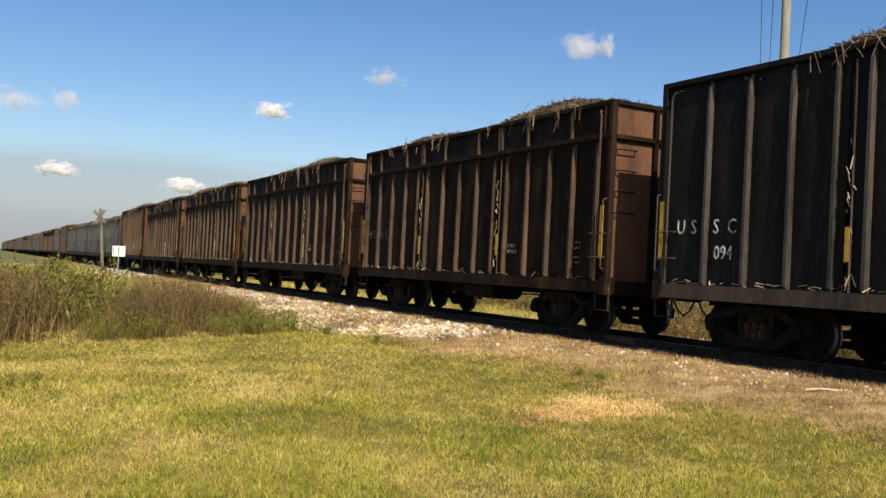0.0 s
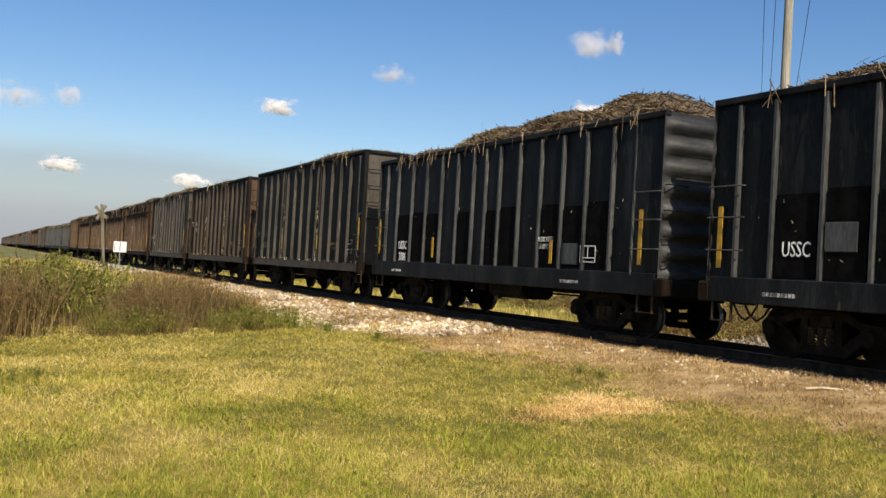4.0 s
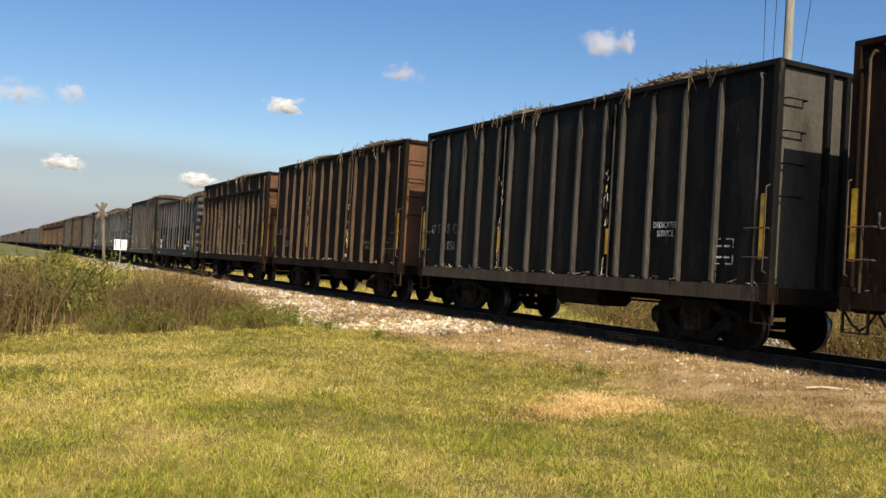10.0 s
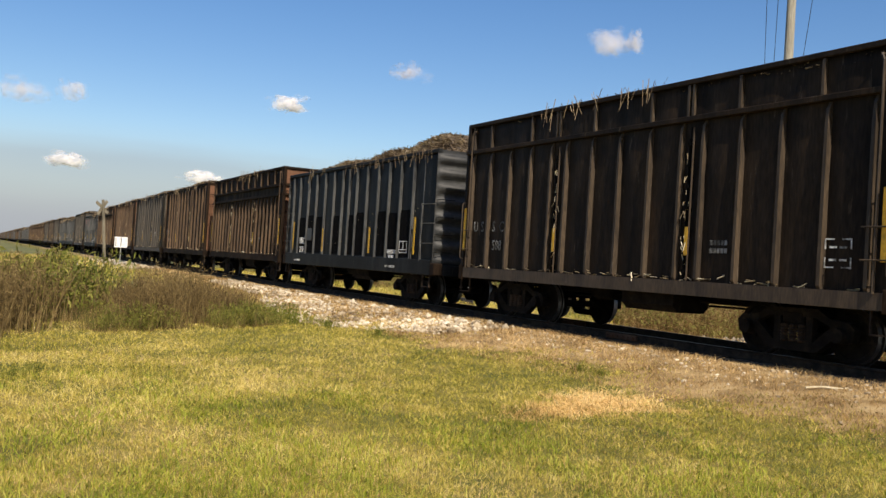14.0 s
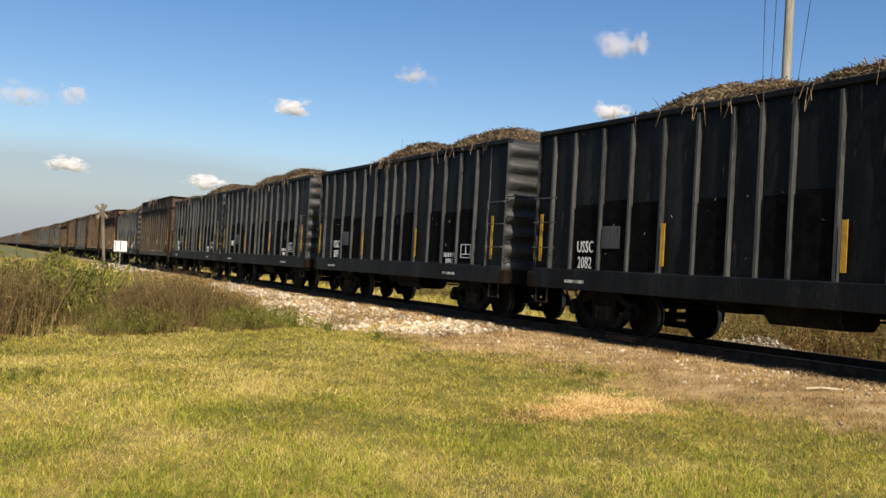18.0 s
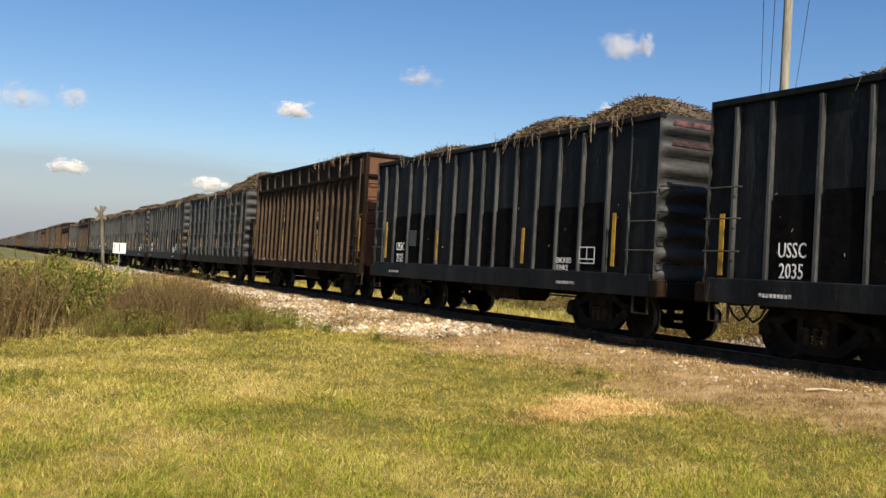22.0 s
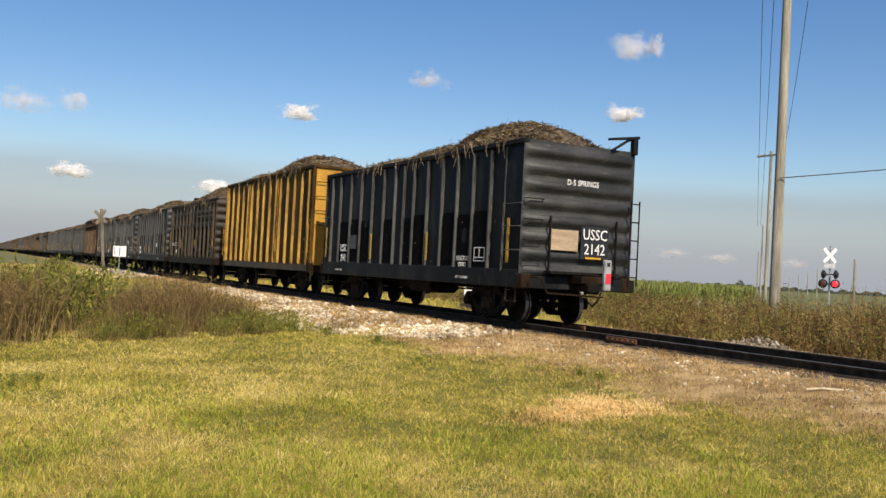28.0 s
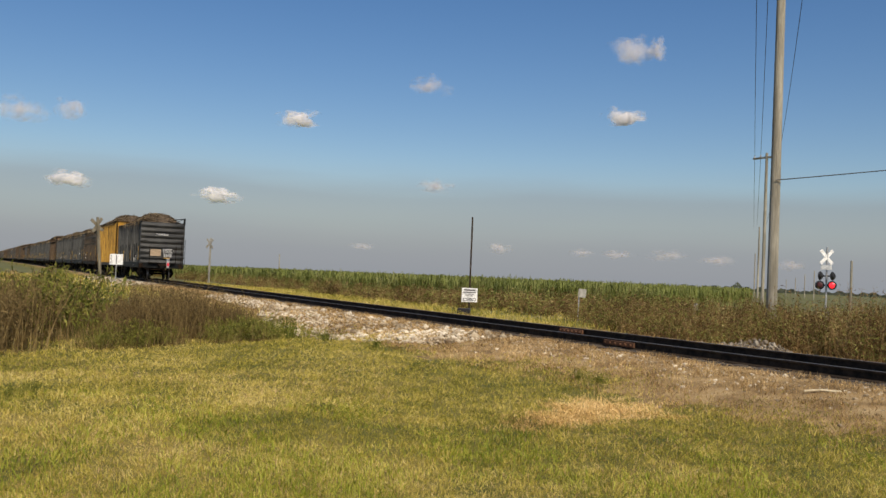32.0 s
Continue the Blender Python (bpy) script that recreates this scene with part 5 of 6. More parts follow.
def utility_pole(bearing, dist, top, r0, r1, arm):
    x, y = polar(bearing, dist)
    g = gz(x, y)
    p = new("utility_pole")
    p.matrix_basis = pose(x, y, g)
    part("shaft", tube(bmesh.new(), (0, 0, -0.3), (0, 0, top - g), r0, 14, r1), POLE, p)
    if arm:
        a = part("crossarm", boxed(-1.1, 1.1, -0.05, 0.05, top - g - 0.35, top - g - 0.23), POLE, p)
        for o in (-1.0, -0.5, 1.0):
            part("insulator", tube(bmesh.new(), (o, 0, top - g - 0.23), (o, 0, top - g - 0.08), 0.05, 8, 0.035), GALV, a)
    tagged(p, "tall weathered wooden utility pole" + (" with a crossarm" if arm else ""), "utility pole", "line of utility poles")
    return Vector((x, y, top))


P1 = utility_pole(40.86, 30.0, 11.6, 0.165, 0.125, True)
P2 = utility_pole(41.38, 63.0, 9.9, 0.115, 0.085, True)
P3 = utility_pole(41.66, 138.0, 9.9, 0.15, 0.10, False)
utility_pole(41.85, 240.0, 9.9, 0.16, 0.11, False)
for bb, dd, tt in ((36.66, 95, 4.15), (38.6, 230, 6.0), (39.1, 260, 5.6), (39.6, 300, 5.2), (40.1, 340, 5.0), (70.44, 240, 5.0)):
    utility_pole(bb, dd, tt, 0.13, 0.1, False)


def cable(a, b, sag, r, name="overhead_wire"):
    bm = bmesh.new()
    side = (b - a).cross(Vector((0, 0, 1))).normalized()
    rings = []
    for i in range(13):
        u = i / 12
        p = a.lerp(b, u)
        p.z -= sag * 4 * u * (1 - u)
        rings.append([bm.verts.new(p + (side * math.cos(k * 1.2566) + Vector((0, 0, 1)) * math.sin(k * 1.2566)) * r) for k in range(5)])
    for p, q in zip(rings, rings[1:]):
        for k in range(5):
            bm.faces.new((p[k], p[(k + 1) % 5], q[(k + 1) % 5], q[k]))
    bm.faces.new(rings[0]), bm.faces.new(rings[-1])
    ob = finish(name, bm, WIRE)
    tagged(ob, "thin dark overhead wire between poles", "wire", "overhead wires")


for o in (-1.0, -0.5, 1.0):
    cable(P1 + Vector((o, 0, -0.05)), P2 + Vector((o, 0, -0.05)), 0.5, 0.012)
    cable(P2 + Vector((o, 0, -0.05)), P3 + Vector((o, 0, -0.05)), 0.8, 0.014)
    cable(P1 + Vector((o, 0, -0.05)), P1 + Vector((8 + o, -28, 0)), 0.6, 0.012)
pa = Vector((*polar(40.85, 29.8), 4.42))
pb = Vector((*polar(20, 34), 6.0))
cable(pa, pb, 0.05, 0.016)


def crossbuck(parent, z, mat, size, face):
    for a in (45, -45):
        b = boxed(-size / 2, size / 2, -0.012 + (0.014 if a > 0 else 0), 0.0 + (0.014 if a > 0 else 0), -0.092, 0.092)
        o = part("blade", b, mat, parent, "white crossing blade")
        o.matrix_basis = pose(0, -0.06, z, 0, 0, face) @ pose(0, 0, 0, 0, a, 0)


def crossing_signal():
    x, y = polar(37.95, 52)
    g = gz(x, y)
    s = new("crossing_signal")
    s.matrix_basis = pose(x, y, g, 0, 0, 20)
    part("mast", tube(bmesh.new(), (0, 0, 0), (0, 0, 4.0), 0.05, 10), GALV, s)
    part("base", boxed(-0.25, 0.25, -0.25, 0.25, 0, 0.35, 0.03), OLDWHITE, s)
    crossbuck(s, 3.48, WHITE, 1.0, 54)
    o = part("track_count_plate", boxed(-0.28, 0.28, -0.1, -0.085, 2.82, 3.06), WHITE, s, "white plate under the crossing blades")
    for z, rz, pair in ((2.50, 80, False), (2.02, 0, True)):
        arm = part("lamp_arm", tube(bmesh.new(), (-0.31, 0, z), (0.31, 0, z), 0.035, 6), BLACKP, s)
        for k, xx in enumerate((-0.31, 0.31)):
            b = bmesh.new()
            lathe(b, [(0.23, 0.0), (0.23, -0.02), (0.16, -0.03), (0.15, -0.1)], 20, Matrix.Identity(4))
            d = part("lamp_disc", b, BLACKP, arm, "black round lamp shield")
            d.matrix_basis = pose(xx, -0.06, z, 0, 0, rz + (15 if pair else 0))
            b = bmesh.new()
            lathe(b, [(0.145, -0.10), (0.10, -0.13), (0.02, -0.14)], 16, Matrix.Identity(4))
            e = part("lamp_lens", b, LIT if pair and k == 1 else REDLENS if pair else BLACKP, arm, "glowing red lamp lens" if pair and k == 1 else "dark red lamp lens" if pair else "black lamp hood")
            e.matrix_basis = pose(xx, -0.06, z, 0, 0, rz + (15 if pair else 0))
    tagged(s, "railway crossing signal with white blades and a lit red lamp", "crossing signal")


crossing_signal()


def old_crossbuck(x, y, lean, height, face, mat, label):
    g = gz(x, y)
    s = new("crossbuck_post")
    s.matrix_basis = pose(x, y, g, 0, lean, face)
    part("post", boxed(-0.075, 0.075, -0.075, 0.075, -0.2, height, 0.01), mat, s)
    for a in (48, -42):
        o = part("blade", boxed(-0.62, 0.62, -0.02 + (0.024 if a > 0 else 0), 0.0 + (0.024 if a > 0 else 0), -0.11, 0.11), mat, s)
        o.matrix_basis = pose(0, -0.1, height - 0.55) @ pose(0, 0, 0, 0, a, 0)
    tagged(s, label, "crossbuck")


ox, oy, _ = on_track(-67.2, -3.9)
old_crossbuck(ox, oy, 6.0, 4.55, -62, OLDWOOD, "weathered leaning wooden crossing sign beside the track")
ox, oy = polar(74.55, 95)
old_crossbuck(ox, oy, 0.0, 4.45, 30, OLDWHITE, "weathered wooden crossing sign beyond the track")


def notice_sign(x, y, w, h, z0, top, face, label, rows, post):
    g = gz(x, y)
    s = new("notice_sign")
    s.matrix_basis = pose(x, y, g, 0, 0, face)
    part("post", tube(bmesh.new(), (0, 0.03, -0.2), (0.0, 0.03, top - g), post, 6, post * 0.9), RAILM if top > 2 else GALV, s)
    board = part("board", boxed(-w / 2, w / 2, -0.02, 0.0, z0 - g, z0 - g + h, 0.008), WHITE, s, "white board")
    for u0, u1, v0, v1 in rows:
        part("text_bar", boxed(-w / 2 + u0 * w, -w / 2 + u1 * w, -0.027, -0.0215, z0 - g + v0 * h, z0 - g + v1 * h), BLACKP, board)
    tagged(s, label, "sign")


sx, sy, _ = on_track(-30.6, 5.3)
notice_sign(sx, sy, 0.60, 0.54, 0.13, 3.40, 59, "white notice board on a tall thin steel post", [(0.14, 0.86, 0.82, 0.9), (0.1, 0.9, 0.66, 0.72), (0.2, 0.8, 0.54, 0.58), (0.2, 0.75, 0.43, 0.47), (0.1, 0.9, 0.26, 0.29), (0.1, 0.9, 0.1, 0.13), (0.1, 0.13, 0.13, 0.26), (0.87, 0.9, 0.13, 0.26), (0.3, 0.7, 0.17, 0.22)], 0.04)
sx, sy, _ = on_track(-65.7, -3.1)
notice_sign(sx, sy, 0.85, 0.72, 0.93, 1.55, 74, "white square sign on a short post by the crossing", [(0.47, 0.53, 0.1, 0.95), (0.08, 0.12, 0.1, 0.9)], 0.04)
bx, by, _ = on_track(-29.9, 4.7)
o = finish("equipment_box", boxed(-0.24, 0.24, -0.16, 0.16, 0, 0.30, 0.02), BLACKP)
o.matrix_basis = pose(bx, by, gz(bx, by), 0, 0, 55)
tagged(o, "small black metal box on the grass by the track", "equipment box")
for bb, dd, hh, ww in ((45.1, 34, 1.05, 0.14), (36.0, 46, 1.0, 0.10)):
    mx, my = polar(bb, dd)
    o = finish("marker_post", boxed(-ww / 2, ww / 2, -0.03, 0.03, 0, hh, 0.01), OLDWHITE)
    o.matrix_basis = pose(mx, my, gz(mx, my), 0, 0, bb)
    tagged(o, "short pale marker post among the weeds", "marker post", "marker posts")


def small_plate_sign():
    """A small pale plate on a short post among the weeds."""
    x, y = polar(52.05, 38)
    s = new("plate_sign")
    s.matrix_basis = pose(x, y, gz(x, y), 0, 0, 50)
    part("post", tube(bmesh.new(), (0, 0.02, 0), (0.03, 0.02, 1.35), 0.022, 6), GALV, s)
    part("plate", boxed(-0.16, 0.16, -0.012, 0.0, 1.02, 1.36, 0.004), OLDWHITE, s, "pale grey metal plate").matrix_basis = pose(0, 0, 0, 0, 7, 0)
    tagged(s, "small pale plate sign on a short post in weeds", "sign")


small_plate_sign()


def lawn_bits():
    """A pale stick on the bank, and small leafy weeds in the lawn."""
    b = bmesh.new()
    for p, q in zip([(0, 0, 0), (0.25, 0.03, 0.015), (0.52, 0.0, 0.0)], [(0.25, 0.03, 0.015), (0.52, 0.0, 0.0), (0.62, 0.02, 0.01)]):
        tube(b, p, q, 0.014, 6)
    o = finish("stick", b, BITS)
    o.matrix_basis = pose(STICK[0], STICK[1], gz(*STICK) + 0.04, 0, 0, 70)
    tagged(o, "pale dry stick lying on the railway bank", "stick")


STICK = (-8.15, 10.08)
lawn_bits()


# ---- stones ----
def build_stones():
    bm = bmesh.new()
    bmesh.ops.create_icosphere(bm, subdivisions=1, radius=1)
    bv = np.array([v.co[:] for v in bm.verts])
    bf = np.array([[v.index for v in f.verts] for f in bm.faces])
    bm.free()
    r = RNG
    pos, size = [], []
    n = 3000
    s = -16.5 - 24 * r.uniform(0, 1, n) ** 1.25
    lo = np.interp(s, [-40, -30, -24, -20, -17, -14], [-2.6, -3.2, -4.6, -5.0, -3.6, -2.4])
    u = r.uniform(0, 1, n)
    lat = -1.55 + (lo + 1.55) * u ** 0.9
    for a, b in zip(s, lat):
        x, y, _ = on_track(a, b)
        pos.append((x, y, gz(x, y)))
    size += list(np.minimum(np.exp(r.normal(math.log(0.04), 0.45, n)), 0.105))
    m = 800
    for a, b in zip(1 - 18 * r.uniform(0, 1, m) ** 0.7, -1.5 - np.abs(r.normal(0, 0.9, m))):
        x, y, _ = on_track(a, b)
        pos.append((x, y, gz(x, y)))
    size += list(np.minimum(np.exp(r.normal(math.log(0.019), 0.4, m)), 0.042))
    m = 420
    for a, b in zip(r.uniform(-86, -58, m), r.uniform(-5.0, -1.6, m)):
        x, y, _ = on_track(a, b)
        pos.append((x, y, gz(x, y)))
    size += list(np.minimum(np.exp(r.normal(math.log(0.075), 0.45, m)), 0.16))
    m = 160
    for a, b in zip(r.uniform(-24, 2, m), r.uniform(1.7, 3.6, m)):
        x, y, _ = on_track(a, b)
        pos.append((x, y, gz(x, y)))
    size += list(np.minimum(np.exp(r.normal(math.log(0.04), 0.45, m)), 0.07))
    pos, size = np.array(pos), np.array(size)
    k = len(pos)
    jit = 1 + r.normal(0, 0.22, (k, len(bv), 1))
    sc = size[:, None, None] * r.uniform(0.6, 1.25, (k, 1, 3)) * np.array([1, 1, 0.75])
    v = bv[None] * jit * sc + pos[:, None] + np.array([0, 0, 0.2])[None, None] * size[:, None, None]
    f = bf[None] + (np.arange(k) * len(bv))[:, None, None]
    ob = sheet("limestone_rubble", v.reshape(-1, 3), f.reshape(-1, 3), STONE)
    tagged(ob, "scattered white limestone rubble beside the track", "rubble", kind="stuff")
    k = 420
    a, b = r.normal(-15.3, 0.9, k), r.normal(4.5, 0.4, k)
    a[300:], b[300:] = r.uniform(-26, -10, 120), r.normal(3.9, 0.35, 120)
    pos = np.array([on_track(p, q) for p, q in zip(a, b)])
    pos[:, 2] = ground_z(pos[:, 0], pos[:, 1]) + 0.3 * np.exp(-((a + 15.3) / 0.75) ** 2 - ((b - 4.5) / 0.4) ** 2) * r.uniform(0.3, 1, k)
    size = np.minimum(np.exp(r.normal(math.log(0.036), 0.4, k)), 0.08)
    v = bv[None] * (1 + r.normal(0, 0.22, (k, len(bv), 1))) * size[:, None, None] * r.uniform(0.6, 1.25, (k, 1, 3)) + pos[:, None]
    f = bf[None] + (np.arange(k) * len(bv))[:, None, None]
    ob = sheet("grey_rubble", v.reshape(-1, 3), f.reshape(-1, 3), SPOIL)
    tagged(ob, "low heap of grey-brown rubble beyond the track", "rubble", kind="stuff")


STONE = island_mat("white_limestone_lumps", [(0.08, (0.15, 0.105, 0.06)), (0.4, (0.39, 0.31, 0.2)), (0.8, (0.72, 0.63, 0.48))], 0.9)
SPOIL = island_mat("grey_brown_spoil", [(0.1, (0.09, 0.072, 0.052)), (0.5, (0.18, 0.145, 0.105)), (0.9, (0.36, 0.32, 0.25))], 0.9)
build_stones()


# ---- grass and weeds ----
GRASS = island_mat("lawn_blades", [(0.02, (0.11, 0.115, 0.014)), (0.24, (0.27, 0.25, 0.031)), (0.48, (0.48, 0.39, 0.066)), (0.8, (0.67, 0.52, 0.145)), (1.0, (0.78, 0.63, 0.24))], 0.7, 0.3, 0.25, 0.65)
GRASSG = island_mat("green_tuft_blades", [(0.05, (0.13, 0.16, 0.014)), (0.45, (0.275, 0.315, 0.028)), (0.9, (0.5, 0.47, 0.08))], 0.6, 0.3, 0.3, 0.7)
STRAW = island_mat("dry_straw_blades", [(0.08, (0.17, 0.098, 0.036)), (0.5, (0.45, 0.295, 0.125)), (0.9, (0.74, 0.53, 0.265))], 0.85, 0.2, 0.15, 0.65)
PALE = island_mat("bleached_grass_blades", [(0.02, (0.36, 0.22, 0.075)), (0.45, (0.74, 0.49, 0.185)), (0.9, (0.92, 0.69, 0.33))], 0.85, 0.2, 0.15, 0.6)
WEEDG = island_mat("green_weed_leaves", [(0.1, (0.095, 0.11, 0.018)), (0.5, (0.20, 0.205, 0.034)), (0.9, (0.35, 0.31, 0.075))], 0.7, 0.25, 0.25, 0.6)
REED = island_mat("reed_blades", [(0.1, (0.06, 0.055, 0.018)), (0.5, (0.13, 0.11, 0.034)), (0.9, (0.24, 0.19, 0.065))], 0.75, 0.25, 0.2)
WEEDO = island_mat("olive_weed_leaves", [(0.1, (0.105, 0.108, 0.026)), (0.5, (0.22, 0.228, 0.052)), (0.9, (0.37, 0.355, 0.11))], 0.8, 0.2, 0.2)
WEEDB = island_mat("brown_weed_stems", [(0.1, (0.075, 0.05, 0.02)), (0.45, (0.17, 0.115, 0.045)), (0.9, (0.34, 0.25, 0.105))], 0.85, 0.2, 0.15)
CANEG = island_mat("cane_leaves", [(0.05, (0.14, 0.17, 0.04)), (0.4, (0.21, 0.24, 0.06)), (0.75, (0.29, 0.305, 0.095)), (0.97, (0.37, 0.35, 0.15))], 0.6, 0.25, 0.35, 0.3)
WEEDD = island_mat("grey_brown_weed_leaves", [(0.05, (0.055, 0.03, 0.013)), (0.4, (0.165, 0.098, 0.038)), (0.7, (0.28, 0.18, 0.07)), (0.95, (0.46, 0.34, 0.16))], 0.85, 0.2, 0.2, 0.6)
# Leaf tones are greyed a little to put distance haze into the colour.
TREEG = island_mat("far_tree_leaves", [(0.1, (0.06, 0.072, 0.05)), (0.9, (0.11, 0.12, 0.085))], 0.8, 0.2, 0.1)


def blades(x, y, z, length, width, lean=0.5, flat=False):
    """One ribbon for each place: bent, of two faces, or flat, of one."""
    n = len(x)
    r = RNG
    a = r.uniform(0, 2 * math.pi, n)
    b = r.uniform(0, 2 * math.pi, n)
    side = np.stack([np.cos(a), np.sin(a), np.zeros(n)], 1) * (width / 2)[:, None]
    bend = np.stack([np.cos(b), np.sin(b), np.zeros(n)], 1) * (length * np.abs(r.normal(0, lean, n)))[:, None]
    p0 = np.stack([x, y, z - 0.01], 1)
    up = np.array([0, 0, 1.0])
    p1 = p0 + up * (length * 0.6)[:, None] + bend * 0.35
    p2 = p0 + up * (length * r.uniform(0.75, 1.0, n))[:, None] + bend
    if flat:
        return np.stack([p0 - side, p0 + side, p2 - side * 0.3, p2 + side * 0.3], 1)
    return np.stack([p0 - side, p0 + side, p1 - side * 0.8, p1 + side * 0.8, p2 - side * 0.15, p2 + side * 0.15], 1)


def wedge(n, d0, d1, b0, b1, power=1.0):
    d = d0 * (d1 / d0) ** (RNG.uniform(0, 1, n) ** power)
    b = np.radians(RNG.uniform(b0, b1, n))
    return -np.sin(b) * d, np.cos(b) * d, d


def build_lawn():
    x, y, d = wedge(420000, 4.2, 26, 32, 90)
    lat = lateral(x, y)
    edge = -3.6 + 0.5 * np.sin(x * 0.9) + 0.3 * np.sin(x * 2.3 + 1) + RNG.normal(0, 0.55, len(x))
    k = lat < edge
    pt = in_patch(x, y)
    k &= (np.sin(x * 17.0 + 2 * np.sin(y * 11.0)) * np.sin(y * 19.0 + 1.5 * np.sin(x * 13.0)) > RNG.uniform(-1.6, 0.5, len(x)))
    k &= pt + RNG.normal(0, 0.32, len(x)) > 0.9
    x, y, d = x[k], y[k], d[k]
    tuft = 0.5 + 0.28 * np.sin(x * 2.1 + 1.3 * np.sin(y * 1.7)) * np.sin(y * 2.6 + x * 0.7) + 0.5 * np.sin(x * 17.0 + 2 * np.sin(y * 11.0)) * np.sin(y * 19.0 + 1.5 * np.sin(x * 13.0))
    ln = (0.022 + 0.04 * tuft * RNG.uniform(0, 1, len(x)) + 0.035 * RNG.uniform(0, 1, len(x)) ** 4) * np.clip(d / 9, 0.9, 1.15)
    w = 0.0038 * np.clip(d / 4.8, 0.8, 5) * RNG.uniform(0.7, 1.3, len(x))
    ob = quads("lawn_grass", blades(x, y, ground_z(x, y), ln, w, 1.1, True), GRASS, None, 1)
    tagged(ob, "mown yellow-green lawn grass", "grass", kind="stuff")
    n = 130000
    d = 24 * RNG.uniform(0.0, 1, n) ** 0.75 + 0.35
    b = RNG.uniform(0, 2 * math.pi, n)
    x, y = -np.sin(b) * d, np.cos(b) * d
    bearing = np.degrees(b)
    inside = (bearing > 30 + RNG.normal(0, 3, n)) & (bearing < 92 + RNG.normal(0, 3, n)) & (d > 3.0 + RNG.normal(0, 0.25, n))
    k = ~inside & (lateral(x, y) < -3.6 + RNG.normal(0, 0.5, n))
    x, y, d = x[k], y[k], d[k]
    ob = quads("lawn_grass", blades(x, y, ground_z(x, y), RNG.uniform(0.03, 0.08, len(x)), 0.0055 * np.clip(d / 4.8, 1, 4), 0.75, True), GRASS, None, 1)
    tagged(ob, "mown yellow-green lawn grass", "grass", kind="stuff")
    # the bleached patch
    n = 15000
    px, py = RNG.uniform(-10.8, -7.2, 3 * n), RNG.uniform(5.2, 8.8, 3 * n)
    keep = in_patch(px, py) + RNG.normal(0, 0.26, 3 * n) + 0.25 * np.sin(px * 7.0 + py * 3.0) * np.sin(py * 9.0 - px * 4.0) < 0.95
    px, py = px[keep], py[keep]
    ob = quads("bleached_grass", blades(px, py, ground_z(px, py), RNG.uniform(0.03, 0.075, len(px)), RNG.uniform(0.005, 0.011, len(px)), 1.1), PALE, None, 2)
    tagged(ob, "patch of bleached tan grass in the lawn", "grass", kind="stuff")
    n = 62000
    x, y, d = wedge(n, 4.6, 12, 32, 90, 1.2)
    mask = np.sin(x * 1.3 + 2 * np.sin(y * 0.9)) * np.sin(y * 1.9 + x) + 0.5 * np.sin(x * 4.1 + y * 2.2) * np.sin(y * 5.3 - x) + RNG.normal(0, 0.35, n)
    near = np.interp(d, [3, 6, 12], [0.4, 0.05, -0.7]) + np.interp(np.degrees(np.arctan2(-x, y)), [36, 50, 60, 72, 85], [0.3, 0.12, 0.1, 0.4, 0.7])
    k = (mask + near > 0.1) & (lateral(x, y) < -4.2) & (in_patch(x, y) > 1.1)
    x, y, d = x[k], y[k], d[k]
    ob = quads("tall_lawn_grass", blades(x, y, ground_z(x, y), RNG.uniform(0.035, 0.11, len(x)) * np.interp(d, [5, 12], [1.1, 0.7]), RNG.uniform(0.0035, 0.0065, len(x)) * np.clip(d / 5, 1, 2), 0.9), GRASSG, None, 2)
    tagged(ob, "longer bright green tufts in the lawn", "grass", kind="stuff")
    # dead blades among the live ones
    n = 42000
    x, y, d = wedge(n, 3.0, 16, 30, 92)
    k = (lateral(x, y) < -3.9) & (in_patch(x, y) > 1.0) & (np.sin(x * 0.8 + 1.5 * np.sin(y * 1.1)) + RNG.normal(0, 0.6, n) > 0.1)
    x, y, d = x[k], y[k], d[k]
    ob = quads("dead_lawn_grass", blades(x, y, ground_z(x, y), RNG.uniform(0.03, 0.07, len(x)), 0.0034 * np.clip(d / 4.8, 0.9, 3), 0.9, True), STRAW, None, 1)
    tagged(ob, "dead straw-coloured blades in the lawn", "grass", kind="stuff")
    n = 120000
    s = -60 + 66 * RNG.uniform(0, 1, n) ** 0.55
    lat = np.where(RNG.uniform(0, 1, n) < 0.8, -1.15 - 3.2 * RNG.uniform(0, 1, n) ** 1.1, 1.25 + 3.5 * RNG.uniform(0, 1, n))
    hh = np.interp(s, GRID_S, _h)
    px, py = np.interp(s, GRID_S, GRID_X) - np.sin(hh) * lat, np.interp(s, GRID_S, GRID_Y) + np.cos(hh) * lat
    dd = np.hypot(px, py)
    ln = RNG.uniform(0.02, 0.085, n) * (0.7 + 0.6 * (np.sin(px * 3.1 + py) * np.sin(py * 4.3 - px) > 0.1)) * np.where(lat > 0, 1.3, 1.0)
    ob = quads("dry_grass", blades(px, py, ground_z(px, py), ln, 0.0042 * np.clip(dd / 6, 0.8, 6), 0.9, True), STRAW, None, 1)
    tagged(ob, "short dry brown grass along the railway bank", "grass", kind="stuff")


build_lawn()


